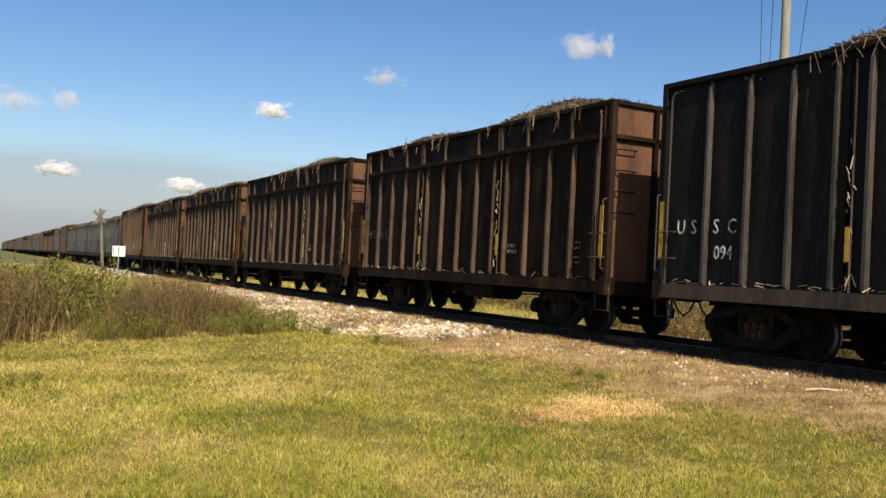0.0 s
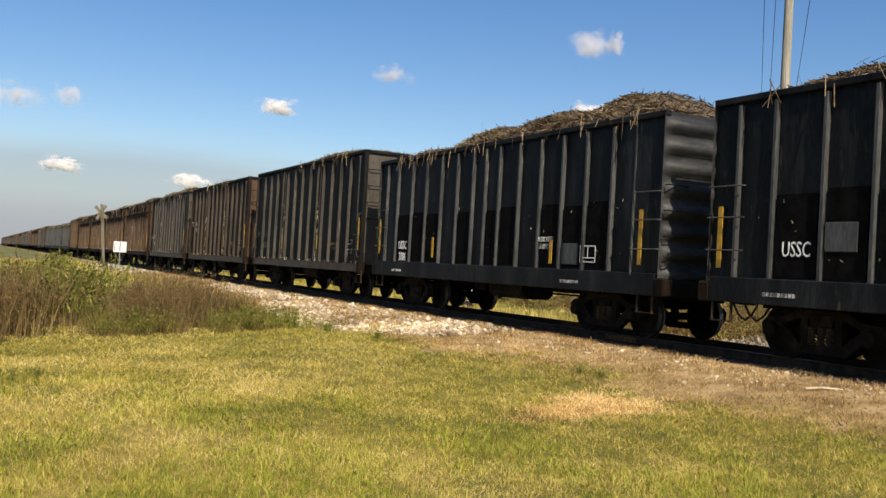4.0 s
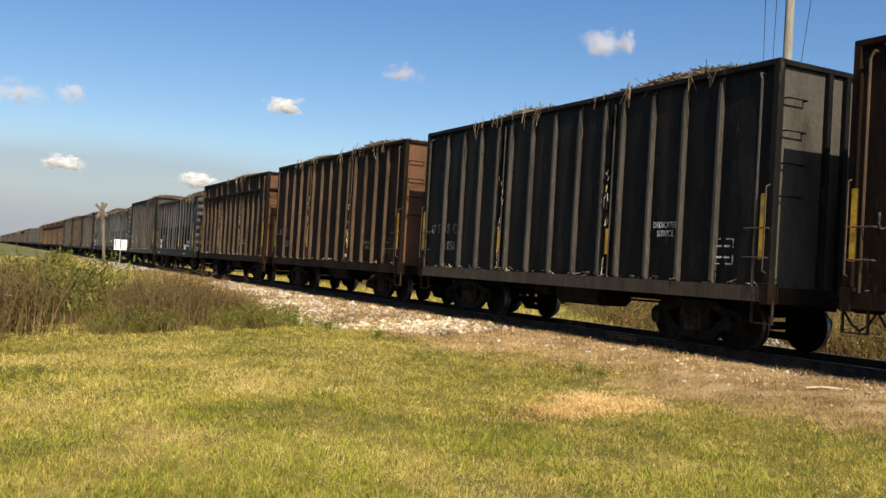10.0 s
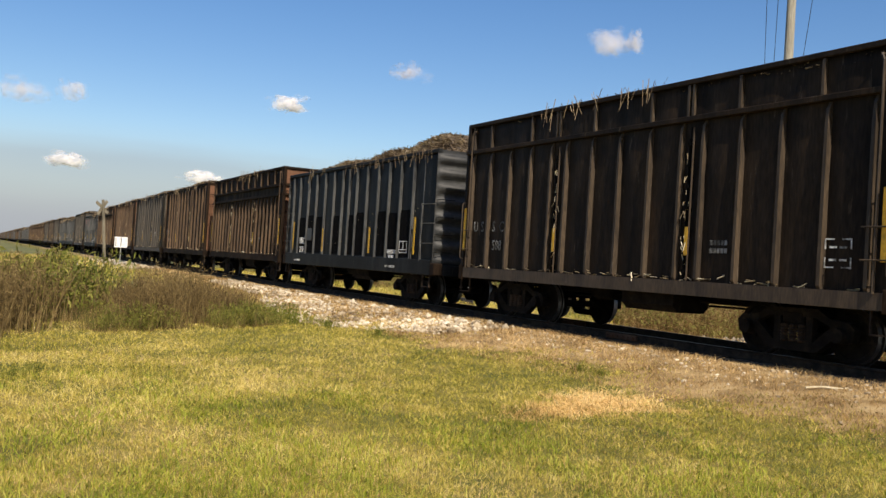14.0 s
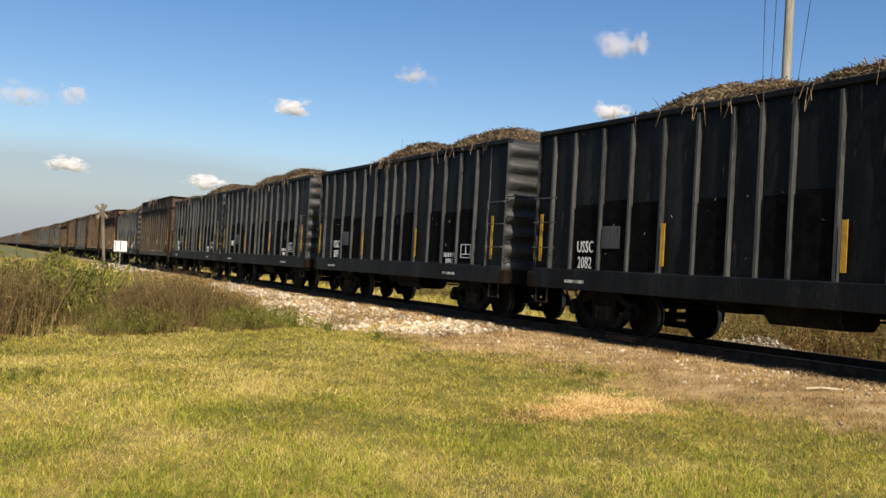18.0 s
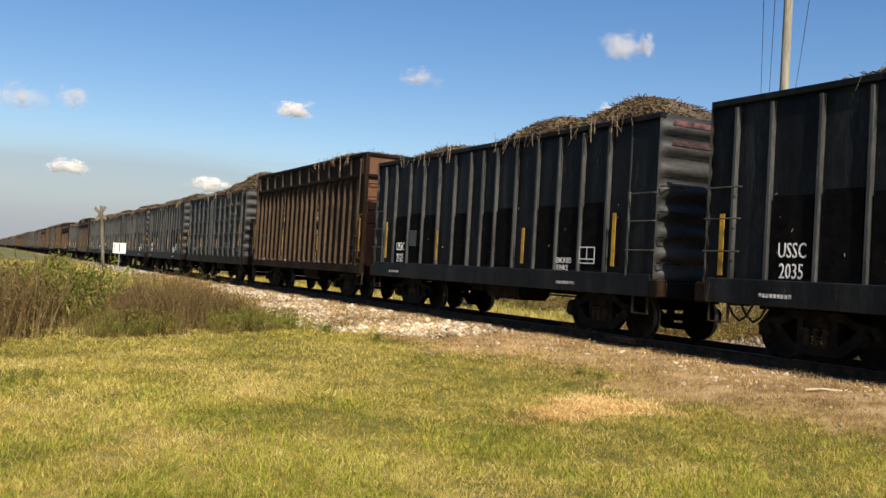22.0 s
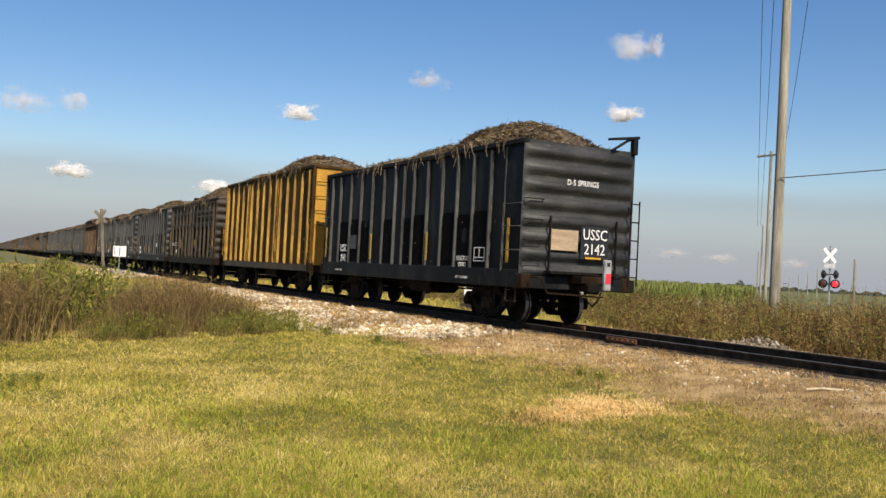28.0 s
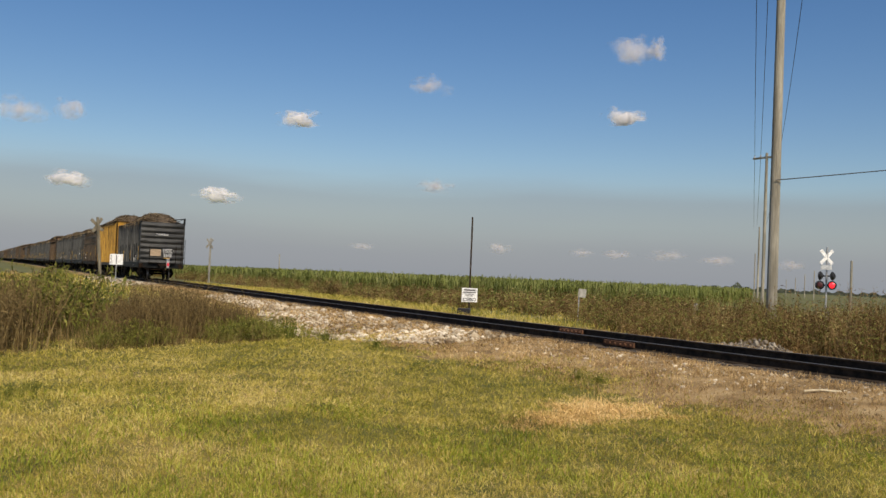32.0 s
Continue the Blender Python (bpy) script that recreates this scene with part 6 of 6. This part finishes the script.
def weed_arrays(h, spread, stems, leaves, leaf, seed, droop=0.3):
    """Ribbons of one weedy clump about the origin: stems and leaves."""
    r = np.random.default_rng(seed)
    bx, by = r.normal(0, spread * 0.55, stems), r.normal(0, spread * 0.55, stems)
    hs = h * r.uniform(0.55, 1.05, stems)
    lx, ly = r.normal(0, 0.22, stems) * hs, r.normal(0, 0.22, stems) * hs
    a = r.uniform(0, 2 * math.pi, stems)
    side = np.stack([np.cos(a), np.sin(a), np.zeros(stems)], 1) * 0.008
    p0 = np.stack([bx, by, np.full(stems, -0.05)], 1)
    p2 = np.stack([bx + lx, by + ly, hs], 1)
    p1 = p0 * 0.5 + p2 * 0.5 - np.stack([lx, ly, np.zeros(stems)], 1) * 0.12
    st = np.stack([p0 - side, p0 + side, p1 - side * 0.8, p1 + side * 0.8, p2 - side * 0.3, p2 + side * 0.3], 1)
    k = r.integers(0, stems, leaves)
    u = r.uniform(0.18, 1.0, leaves) ** 0.8
    c = p0[k] + (p2[k] - p0[k]) * u[:, None] + r.normal(0, 0.05, (leaves, 3))
    ang, el = r.uniform(0, 2 * math.pi, leaves), r.normal(0.35 - droop, 0.55, leaves)
    way = np.stack([np.cos(ang) * np.cos(el), np.sin(ang) * np.cos(el), np.sin(el)], 1)
    ln = leaf * r.uniform(0.6, 1.5, leaves)
    sd = np.cross(way, r.normal(0, 1, (leaves, 3)))
    sd /= np.linalg.norm(sd, axis=1, keepdims=True)
    sd *= (ln * 0.10)[:, None]
    e = c + way * ln[:, None]
    m = (c + e) / 2
    lv = np.stack([c - sd * 0.2, c + sd * 0.2, m - sd, m + sd, e - sd * 0.15 - [0, 0, 0.02], e + sd * 0.15 - [0, 0, 0.02]], 1)
    return st, lv


def build_thicket():
    """Shrubby weeds at the lawn's end."""
    kinds = []
    for i in range(9):
        h = (0.95, 1.1, 0.75, 1.15, 1.0, 0.65, 1.35, 1.2, 0.6)[i]
        top = new("weed_shrub")
        if i < 6:
            brown = i in (0, 1, 3, 4)
            st, lv = weed_arrays(h, 0.6, 110, 1500, 0.06 if brown else 0.09, 100 + i, -0.45)
            quads("tangle", st, WEEDB, top, 2)
            quads("foliage", lv, WEEDB if brown else WEEDG, top, 2)
            tagged(top, "tangled brown dry weed shrub at the lawn's edge" if brown else "leafy green weed shrub at the lawn's edge", "shrub", "weed thicket")
        else:
            n = 900
            bl = blades(RNG.normal(0, 0.42, n), RNG.normal(0, 0.42, n), np.zeros(n), h * RNG.uniform(0.35, 1.0, n), RNG.uniform(0.004, 0.009, n), 0.22)
            cut = RNG.uniform(0, 1, n) < (0.1 if i < 8 else 0.3)
            quads("tangle", bl[cut], STRAW if i == 8 else WEEDB, top, 2)
            quads("foliage", bl[~cut], REED, top, 2)
            tagged(top, "tall clump of yellow-brown reedy grass" if i < 8 else "low clump of pale rough grass", "grass clump", "weed thicket")
        for o in top.children:
            o["kind"] = "stuff"
        kinds.append(top)
    used = set()
    r = np.random.default_rng(3)
    spots = []
    for i in range(84):
        u, depth = r.uniform(0, 1), r.uniform(0, 1) ** 1.3
        fx, fy = -16.9 - 3.0 * u, 0.6 + 6.4 * u
        spots.append((fx + r.uniform(-0.2, 0.5) - depth * (9.5 - 3.5 * u), fy + depth * (1.8 - 0.9 * u), u, depth))
    for i in range(26):
        spots.append((-16.8 - r.uniform(0, 7), r.uniform(-2.2, 1.5), -0.2, 0.3))
    for x, y, u, depth in spots:
        if u > 0.88:
            k = r.choice([2, 5])
        elif u < 0.22:
            k = r.choice([6, 3, 1, 7, 3, 4]) if depth < 0.31 else r.choice([2, 5, 6])
        elif u < 0.42:
            k = r.choice([8, 8, 5, 8, 2])
        elif depth < 0.12:
            k = r.choice([2, 5, 0, 4])
        else:
            k = r.choice([0, 1, 3, 4, 0, 4, 1])
        sc = r.uniform(0.62, 1.15) * np.interp(u, [-0.3, 0.18, 0.26, 0.4, 0.47, 0.6, 0.8, 1.0], [1.0, 1.0, 0.62, 0.6, 0.92, 1.02, 0.82, 0.42])
        if k in (2, 5):
            sc *= 1.85 if u < 0.22 else 0.75 if u < 0.84 else 1.0
        m = pose(x, y, gz(x, y), 0, 0, r.uniform(0, 360))
        if k in used:
            ob = copy_thing(kinds[k], m)
        else:
            used.add(k)
            ob = kinds[k]
            ob.matrix_basis = m
        ob.scale = (sc, sc, sc * r.uniform(0.9, 1.1))
    for i, ob in enumerate(kinds):
        if i not in used:
            ob.matrix_basis = pose(-26, 3 + i * 0.3, gz(-26, 3))


build_thicket()


def build_lawn_weeds():
    """Low leafy weeds that the mower left."""
    made = None
    r = np.random.default_rng(8)
    for i, (x, y, h) in enumerate(LAWN_WEEDS):
        m = pose(x, y, gz(x, y), 0, 0, r.uniform(0, 360))
        if made is None:
            made = top = new("lawn_weed")
            st, lv = weed_arrays(0.22, 0.22, 30, 420, 0.05, 300, -0.2)
            quads("tangle", st, WEEDG, top, 2)["kind"] = "stuff"
            quads("foliage", lv, WEEDG, top, 2)["kind"] = "stuff"
            tagged(top, "small dark green leafy weed in the lawn", "weed", "lawn weeds")
            top.matrix_basis = m
        else:
            top = copy_thing(made, m)
        top.scale = (h, h, h)


# The three around (-11.6, 1.0) are added to make a dark green patch.
LAWN_WEEDS = ((-20.3, 7.6, 1.7), (-21.6, 7.8, 1.9), (-20.9, 7.3, 1.7), (-19.2, 7.95, 1.0), (-17.1, 8.2, 0.9), (-11.1, 8.75, 0.7), (-10.7, 8.8, 0.6), (-11.6, 1.0, 0.6), (-11.9, 1.25, 0.6), (-11.4, 0.75, 0.5), (-13.7, 7.35, 0.5))
build_lawn_weeds()


def scatter(name, places, hs, stems, leaves, leaf, mats, label, category):
    """Weeds past counting: stems and leaves of many clumps in two joined meshes."""
    st, lv = [], []
    for i, ((x, y), h) in enumerate(zip(places, hs)):
        a, b = weed_arrays(h, 0.5, stems, leaves, leaf, 1000 + i)
        t = np.array([x, y, gz(x, y)])
        st.append(a[:, [0, 1, 4, 5]] + t), lv.append(b[:, [0, 3, 2, 5]] + t)
    lv = np.concatenate(lv)
    clump = np.repeat(RNG.uniform(0, 1, len(places)), leaves)
    cut = RNG.uniform(0, 1, len(lv)) < clump ** 1.6
    ob = quads(name, np.concatenate(st + [lv[~cut]]), mats[0], None, 1)
    tagged(ob, label, category, kind="stuff")
    if cut.any():
        ob = quads(name, lv[cut], mats[1], None, 1)
        tagged(ob, label.replace("brown", "green"), category, kind="stuff")


def build_far_side():
    r = np.random.default_rng(21)
    places, hs = [], []
    for i in range(700):
        s = r.uniform(-30, -8) if i < 660 else r.uniform(-8, 24)
        lat = 4.6 + 11 * r.uniform(0, 1) ** 1.1 + np.interp(s, [-29, -19], [5.0, 0.0])
        if i < 190:
            s, lat = r.uniform(-24, -9), r.uniform(6.0, 9.5)
        x, y, _ = on_track(s, lat)
        places.append((x, y))
        hs.append(r.uniform(0.5, 1.3) * (0.95 + 0.3 * np.sin(s * 1.3 + lat)) * np.interp(lat, [4.6, 6, 8.5], [0.6, 1.1, 1.42]) * np.interp(s, [-27, -20], [0.72, 1.0]))
        hs[-1] = min(hs[-1], 1.35) if i >= 190 else r.uniform(1.15, 1.65) * np.interp(s, [-22, -17], [0.75, 1.0])
    scatter("bank_weeds", places, [h * q for h, q in zip(hs, r.uniform(0.5, 1.12, len(hs)))], 24, 320, 0.085, (WEEDD, WEEDO), "dry brown weeds beyond the railway bank", "weeds")
    places, hs = [], []
    for i in range(420):
        b = r.uniform(44, 82)
        d = max(r.uniform(41, 53), r.uniform(24, 29) / math.cos(radians(b)))
        places.append(polar(b, d))
        hs.append(r.uniform(0.5, 1.25))
    scatter("field_edge_weeds", places, hs, 18, 130, 0.17, (WEEDD, WEEDO), "brown weeds along the cane field's edge", "weeds")
    places, hs = [], []
    for i in range(170):
        s, lat = r.uniform(-95, -30), -r.uniform(7.5, 26)
        x, y, _ = on_track(s, lat)
        places.append((x, y))
        hs.append(r.uniform(0.35, 0.75))
    scatter("verge_weeds", places, hs, 14, 130, 0.16, (STRAW, WEEDG), "brown rough verge grass", "weeds")
    # short green growth behind the far rail
    n = 19000
    s, lat = r.uniform(-75, -22, n), 3.2 + 16 * r.uniform(0, 1, n) ** 1.2
    hh = np.interp(s, GRID_S, _h)
    px, py = np.interp(s, GRID_S, GRID_X) - np.sin(hh) * lat, np.interp(s, GRID_S, GRID_Y) + np.cos(hh) * lat
    ob = quads("verge_grass", blades(px, py, ground_z(px, py), r.uniform(0.1, 0.26, n), 0.006 * np.clip(np.hypot(px, py) / 10, 1, 8), 0.6), GRASS, None, 2)
    tagged(ob, "rough green verge grass beyond the track", "grass", kind="stuff")
    n = 16000
    s, lat = r.uniform(-100, -26, n), -3.6 - 16 * r.uniform(0, 1, n)
    hh = np.interp(s, GRID_S, _h)
    px, py = np.interp(s, GRID_S, GRID_X) - np.sin(hh) * lat, np.interp(s, GRID_S, GRID_Y) + np.cos(hh) * lat
    ob = quads("verge_grass", blades(px, py, ground_z(px, py), r.uniform(0.1, 0.4, n), 0.006 * np.clip(np.hypot(px, py) / 10, 1, 8), 0.6), GRASS, None, 2)
    tagged(ob, "rough green verge grass by the crossing road", "grass", kind="stuff")


build_far_side()


def build_cane():
    r = np.random.default_rng(31)
    n = 15000
    b = np.radians(r.uniform(42, 84, n))
    d0 = np.maximum(52 + np.maximum(0, 47 - np.degrees(b)) * 8.0, 29 / np.cos(b))
    d = d0 * (np.maximum(330, d0 * 1.3) / d0) ** (r.uniform(0, 1, n) ** 1.5)
    x, y = -np.sin(b) * d, np.cos(b) * d
    m = 6
    px, py, pd = np.repeat(x, m), np.repeat(y, m), np.repeat(d, m)
    k = n * m
    a = r.uniform(0, 2 * math.pi, k)
    out = np.stack([np.cos(a), np.sin(a), np.zeros(k)], 1)
    z0 = -0.6 + r.uniform(0.3, 1.1, k)
    ln = r.uniform(0.6, 1.0, k)
    p0 = np.stack([px, py, z0], 1) + out * 0.03
    tip = np.minimum(z0 + ln * r.uniform(0.6, 1.0, k), 1.18 + r.normal(0, 0.10, k))
    p1 = p0 + out * (ln * 0.22)[:, None]
    p1[:, 2] = tip
    p2 = p0 + out * (ln * 0.62)[:, None]
    p2[:, 2] = tip - ln * r.uniform(0.05, 0.45, k)
    sd = np.stack([-np.sin(a), np.cos(a), np.zeros(k)], 1) * (0.015 * np.clip(pd / 55, 1, 5))[:, None]
    ob = quads("cane_field", np.stack([p0 - sd, p0 + sd, p1 - sd, p1 + sd, p2 - sd * 0.15, p2 + sd * 0.15], 1), CANEG, None, 2)
    tagged(ob, "young green sugarcane field beyond the railway", "sugarcane field", kind="stuff")
    bs = np.radians(np.linspace(42, 84, 60))
    rs = np.concatenate([[1.0], np.geomspace(1.03, 30, 50)])
    B, R = np.meshgrid(bs, rs, indexing="ij")
    D = np.maximum(55 + np.maximum(0, 47 - np.degrees(B)) * 8.0, 31 / np.cos(B)) * R
    Z = np.where(R < 1.01, -0.6, 0.86 + 0.10 * np.sin(D * 0.9) * np.sin(np.degrees(B) * 3.1))
    nx, ny = B.shape
    idx = np.arange(nx * ny).reshape(nx, ny)
    f = np.stack([idx[:-1, :-1], idx[:-1, 1:], idx[1:, 1:], idx[1:, :-1]], -1).reshape(-1, 4)
    ob = sheet("cane_canopy", np.stack([-np.sin(B) * D, np.cos(B) * D, Z], -1).reshape(-1, 3), f, CANOPY, True)
    tagged(ob, "distant green canopy of the sugarcane field", "sugarcane field", kind="stuff")
    n = 9000
    b = np.radians(r.uniform(30, 50, n))
    clump = np.interp(np.degrees(b), [30, 38, 42, 42.6, 44, 50], [2.5, 3.0, 3.5, 6.5, 3.5, 2.0])
    d = r.uniform(600, 900, n)
    u = r.uniform(0, 1, n)
    gap = 0.6 + 0.4 * np.sin(np.degrees(b) * 7.3) * np.sin(np.degrees(b) * 2.9)
    c = np.stack([-np.sin(b) * d, np.cos(b) * d, -0.6 + u * clump * gap], 1)
    a = r.uniform(0, 6.28, n)
    sd = np.stack([np.cos(a), np.sin(a), np.zeros(n)], 1) * 0.7
    up = np.array([0, 0, 0.55])
    ob = quads("far_trees", np.stack([c - sd, c + sd, c - sd * 0.7 + up, c + sd * 0.9 + up], 1), TREEG, None, 1)
    tagged(ob, "distant dark line of low trees on the horizon", "trees", kind="stuff")


CANOPY = surface("cane_canopy_green", [(0.25, (0.13, 0.15, 0.04)), (0.55, (0.22, 0.24, 0.06)), (0.8, (0.30, 0.30, 0.095))], 0.5, 0.8, 0, 0.4, 3.0, own=False)
build_cane()


# ---- clouds ----
def cloud_mat(name, dense, tint):
    m, n, l, p = node_mat(name)
    co = n.new("ShaderNodeTexCoord")
    flat = n.new("ShaderNodeVectorMath")
    flat.operation = "MULTIPLY"
    flat.inputs[1].default_value = (1.0, 0.0, 1.55)
    l.new(co.outputs["Object"], flat.inputs[0])
    ln = n.new("ShaderNodeVectorMath")
    ln.operation = "LENGTH"
    l.new(flat.outputs[0], ln.inputs[0])
    no = n.new("ShaderNodeTexNoise")
    no.inputs["Scale"].default_value, no.inputs["Detail"].default_value, no.inputs["Roughness"].default_value = 1.9, 5, 0.52
    info = n.new("ShaderNodeObjectInfo")
    off = n.new("ShaderNodeVectorMath")
    off.operation = "MULTIPLY_ADD"
    off.inputs[1].default_value = (31, 17, 23)
    l.new(info.outputs["Random"], off.inputs[0])
    l.new(flat.outputs[0], off.inputs[2])
    l.new(off.outputs[0], no.inputs["Vector"])
    a = n.new("ShaderNodeMath")
    a.operation = "MULTIPLY_ADD"
    a.inputs[1].default_value = 2.3
    l.new(no.outputs["Fac"], a.inputs[0])
    b = n.new("ShaderNodeMath")
    b.operation = "MULTIPLY_ADD"
    b.inputs[1].default_value, b.inputs[2].default_value = -1.0, -0.27
    l.new(ln.outputs["Value"], b.inputs[0])
    l.new(b.outputs[0], a.inputs[2])
    r = n.new("ShaderNodeMapRange")
    r.interpolation_type = "SMOOTHSTEP"
    r.inputs["From Min"].default_value, r.inputs["From Max"].default_value = 0.0, 0.95
    r.inputs["To Max"].default_value = dense
    l.new(a.outputs[0], r.inputs[0])
    p.inputs["Base Color"].default_value = (*tint, 1)
    p.inputs["Roughness"].default_value = 1.0
    p.inputs["Specular IOR Level"].default_value = 0.0
    tr = n.new("ShaderNodeBsdfTranslucent")
    tr.inputs["Color"].default_value = (*tint, 1)
    half = n.new("ShaderNodeMixShader")
    half.inputs[0].default_value = 0.5
    l.new(p.outputs[0], half.inputs[1])
    l.new(tr.outputs[0], half.inputs[2])
    clear = n.new("ShaderNodeBsdfTransparent")
    fade = n.new("ShaderNodeMixShader")
    l.new(r.outputs[0], fade.inputs[0])
    l.new(clear.outputs[0], fade.inputs[1])
    l.new(half.outputs[0], fade.inputs[2])
    l.new(fade.outputs[0], n["Material Output"].inputs["Surface"])
    return m


CLOUD = cloud_mat("soft_cloud", 0.8, (0.9, 0.88, 0.88))
MIST = cloud_mat("half_thin_cloud", 0.27, (0.9, 0.87, 0.87))
WISP = cloud_mat("thin_cloud", 0.2, (0.9, 0.84, 0.82))
CLOUDS = []


def build_clouds():
    for b0, b1, el, w, h in ((71.45, 69.65, 9.1, 2.1, 1.05), (83.4, 82.65, 4.65, 2.3, 0.95), (85.9, 85.4, 8.3, 2.2, 1.5), (83.2, 82.7, 8.6, 1.5, 1.3), (52.75, 49.4, 13.95, 2.6, 1.7), (51.2, 47.9, 14.0, 1.1, 1.5), (52.6, 49.75, 10.0, 2.3, 1.2),
                          (64.8, 61.75, 11.6, 2.1, 1.2), (76.3, 74.2, 4.3, 2.3, 0.9), (62.7, 61.1, 5.5, 2.0, 0.8), (57.3, 57.0, 1.9, 1.4, 0.8), (52.2, 52.0, 1.75, 1.3, 0.5), (49.9, 49.7, 1.75, 1.8, 0.5), (47.0, 46.8, 1.8, 2.0, 0.7), (44.2, 44.0, 1.6, 1.9, 0.6), (40.0, 39.9, 1.5, 1.5, 0.6), (66.0, 65.5, 1.6, 1.4, 0.5)):
        thin = el < 3 or (b0, el) in ((62.7, 5.5), (64.8, 11.6), (85.9, 8.3), (83.2, 8.6))
        r = np.random.default_rng(int(b0 * 100))
        D = 2600.0
        W, H = math.radians(w) * D / 2, math.radians(h) * D / 2
        bm = bmesh.new()
        for i in range(3):
            u = (-0.4, 0.05, 0.42)[i] + r.uniform(-0.1, 0.1)
            s = r.uniform(0.42, 0.62) * (1 - 0.35 * abs(u))
            m = Matrix.Translation((u, r.uniform(-0.3, 0.3), r.uniform(-0.12, 0.25) * (1 - abs(u)))) @ Matrix.Diagonal((s * 1.25, s, s * 1.0, 1))
            bmesh.ops.create_icosphere(bm, subdivisions=3, radius=1, matrix=m)
        for v in bm.verts:
            v.co += v.normal * 0.05 * noise.fractal(v.co * 3.0, 1.0, 2.0, 4)
        ob = finish("cloud", bm, WISP if thin else MIST if el > 13 else CLOUD, None, "", True)
        ob.scale = (W * 1.45, W * 0.6, H * 2.25)
        tagged(ob, "small white fair-weather cumulus cloud in blue sky", "cloud", "fair-weather clouds")
        rows = []
        for t, b in ((0.0, b0), (32.0, b1)):
            x, y = polar(b, D)
            rows.append((t, pose(x, y, 1.07 + D * math.tan(math.radians(el)), 0, 0, b)))
        CLOUDS.append((ob, rows))


build_clouds()


def build_bird():
    b = new("bird")
    part("body", bmesh_bird(), BIRD, b)
    for sgn in (-1, 1):
        bm = bmesh.new()
        prism(bm, [(0.10, 0.0), (-0.04, 0.0), (-0.10, sgn * 0.22), (-0.07, sgn * 0.45), (0.03, sgn * 0.24)], -0.006, 0.006, 2)
        part("wing", bm, BIRD, b).matrix_basis = pose(0, 0, 0.02, sgn * 14)
    part("tail", prism(bmesh.new(), [(-0.14, -0.02), (-0.14, 0.02), (-0.3, 0.05), (-0.3, -0.05)], -0.006, 0.006, 2), BIRD, b)
    tagged(b, "small dark bird gliding across the sky", "bird")
    return b


def bmesh_bird():
    bm = bmesh.new()
    bmesh.ops.create_icosphere(bm, subdivisions=2, radius=0.06, matrix=Matrix.Diagonal((3.0, 1, 0.9, 1)))
    return bm


BIRD = plain("dark_feathers", (0.03, 0.028, 0.026), 0.7)
FLYER = build_bird()


# ---- what moves ----
# distance rolled by the train, second by second
ROLLED = [(0, 0.0), (1, 12.87), (2, 25.70), (3, 38.53), (6, 76.98), (7, 89.78), (8, 102.55), (9, 115.26), (10, 127.93), (11, 140.57), (12, 153.14), (13, 165.60), (14, 178.05), (17, 215.13), (18, 227.41),
          (19, 239.56), (20, 251.57), (21, 263.63), (22, 275.74), (23, 287.81), (24, 299.85), (25, 311.91), (28, 348.05), (29, 360.25), (30, 372.94), (32, 398.3)]


def car_pose(mid, half, gone):
    s = mid - gone
    xa, ya, _ = on_track(s - half)
    xb, yb, _ = on_track(s + half)
    return pose((xa + xb) / 2, (ya + yb) / 2, 0, 0, 0, math.degrees(math.atan2(yb - ya, xb - xa)))


def rolled(t):
    ts, ds = [r[0] for r in ROLLED], [r[1] for r in ROLLED]
    i = min(max(int(np.searchsorted(ts, t, side="right")) - 1, 0), len(ts) - 2)

    def slope(k):
        if k == 0:
            return (ds[1] - ds[0]) / (ts[1] - ts[0])
        if k == len(ts) - 1:
            return (ds[-1] - ds[-2]) / (ts[-1] - ts[-2])
        return (ds[k + 1] - ds[k - 1]) / (ts[k + 1] - ts[k - 1])
    h = ts[i + 1] - ts[i]
    u = (t - ts[i]) / h
    return ((2 * u ** 3 - 3 * u ** 2 + 1) * ds[i] + (u ** 3 - 2 * u ** 2 + u) * h * slope(i) + (-2 * u ** 3 + 3 * u ** 2) * ds[i + 1] + (u ** 3 - u ** 2) * h * slope(i + 1))


def motions():
    times = [0.5 * i for i in range(65)]
    for mid, L, car, kind, words in CARS:
        rows = [(t, car_pose(mid, L / 2 - 1.95, rolled(t))) for t in times]
        walk(car, rows)
        for load in LOADS.get(car.name, ()):
            walk(load, rows)
    for ob, rows in CLOUDS:
        walk(ob, rows)
    a, b = Vector((*polar(72.4, 60), 1.07 + 60 * math.tan(radians(11.54)))), Vector((*polar(79.17, 60), 1.07 + 60 * math.tan(radians(6.16))))
    turn = math.degrees(math.atan2((b - a).y, (b - a).x))
    walk(FLYER, [(t, pose(*(a + (b - a) * (t - 11)), 0, 0, turn)) for t in (0.0, 8.0, 11.0, 12.0, 16.0, 32.0)])
    first = {}
    for k, w in TRUCKS:
        if k not in first:
            x = (-0.86, 0.86)[k]
            walk(w, [(i / 30, pose(x, 0, 0.421, 0, -math.degrees(rolled(i / 30) / 0.421) % 360, 0)) for i in range(961)])
            first[k] = w
        else:
            w.rotation_mode = "QUATERNION"
            w.animation_data_create()
            w.animation_data.action = first[k].animation_data.action
            w.animation_data.action_slot = first[k].animation_data.action_slot


motions()
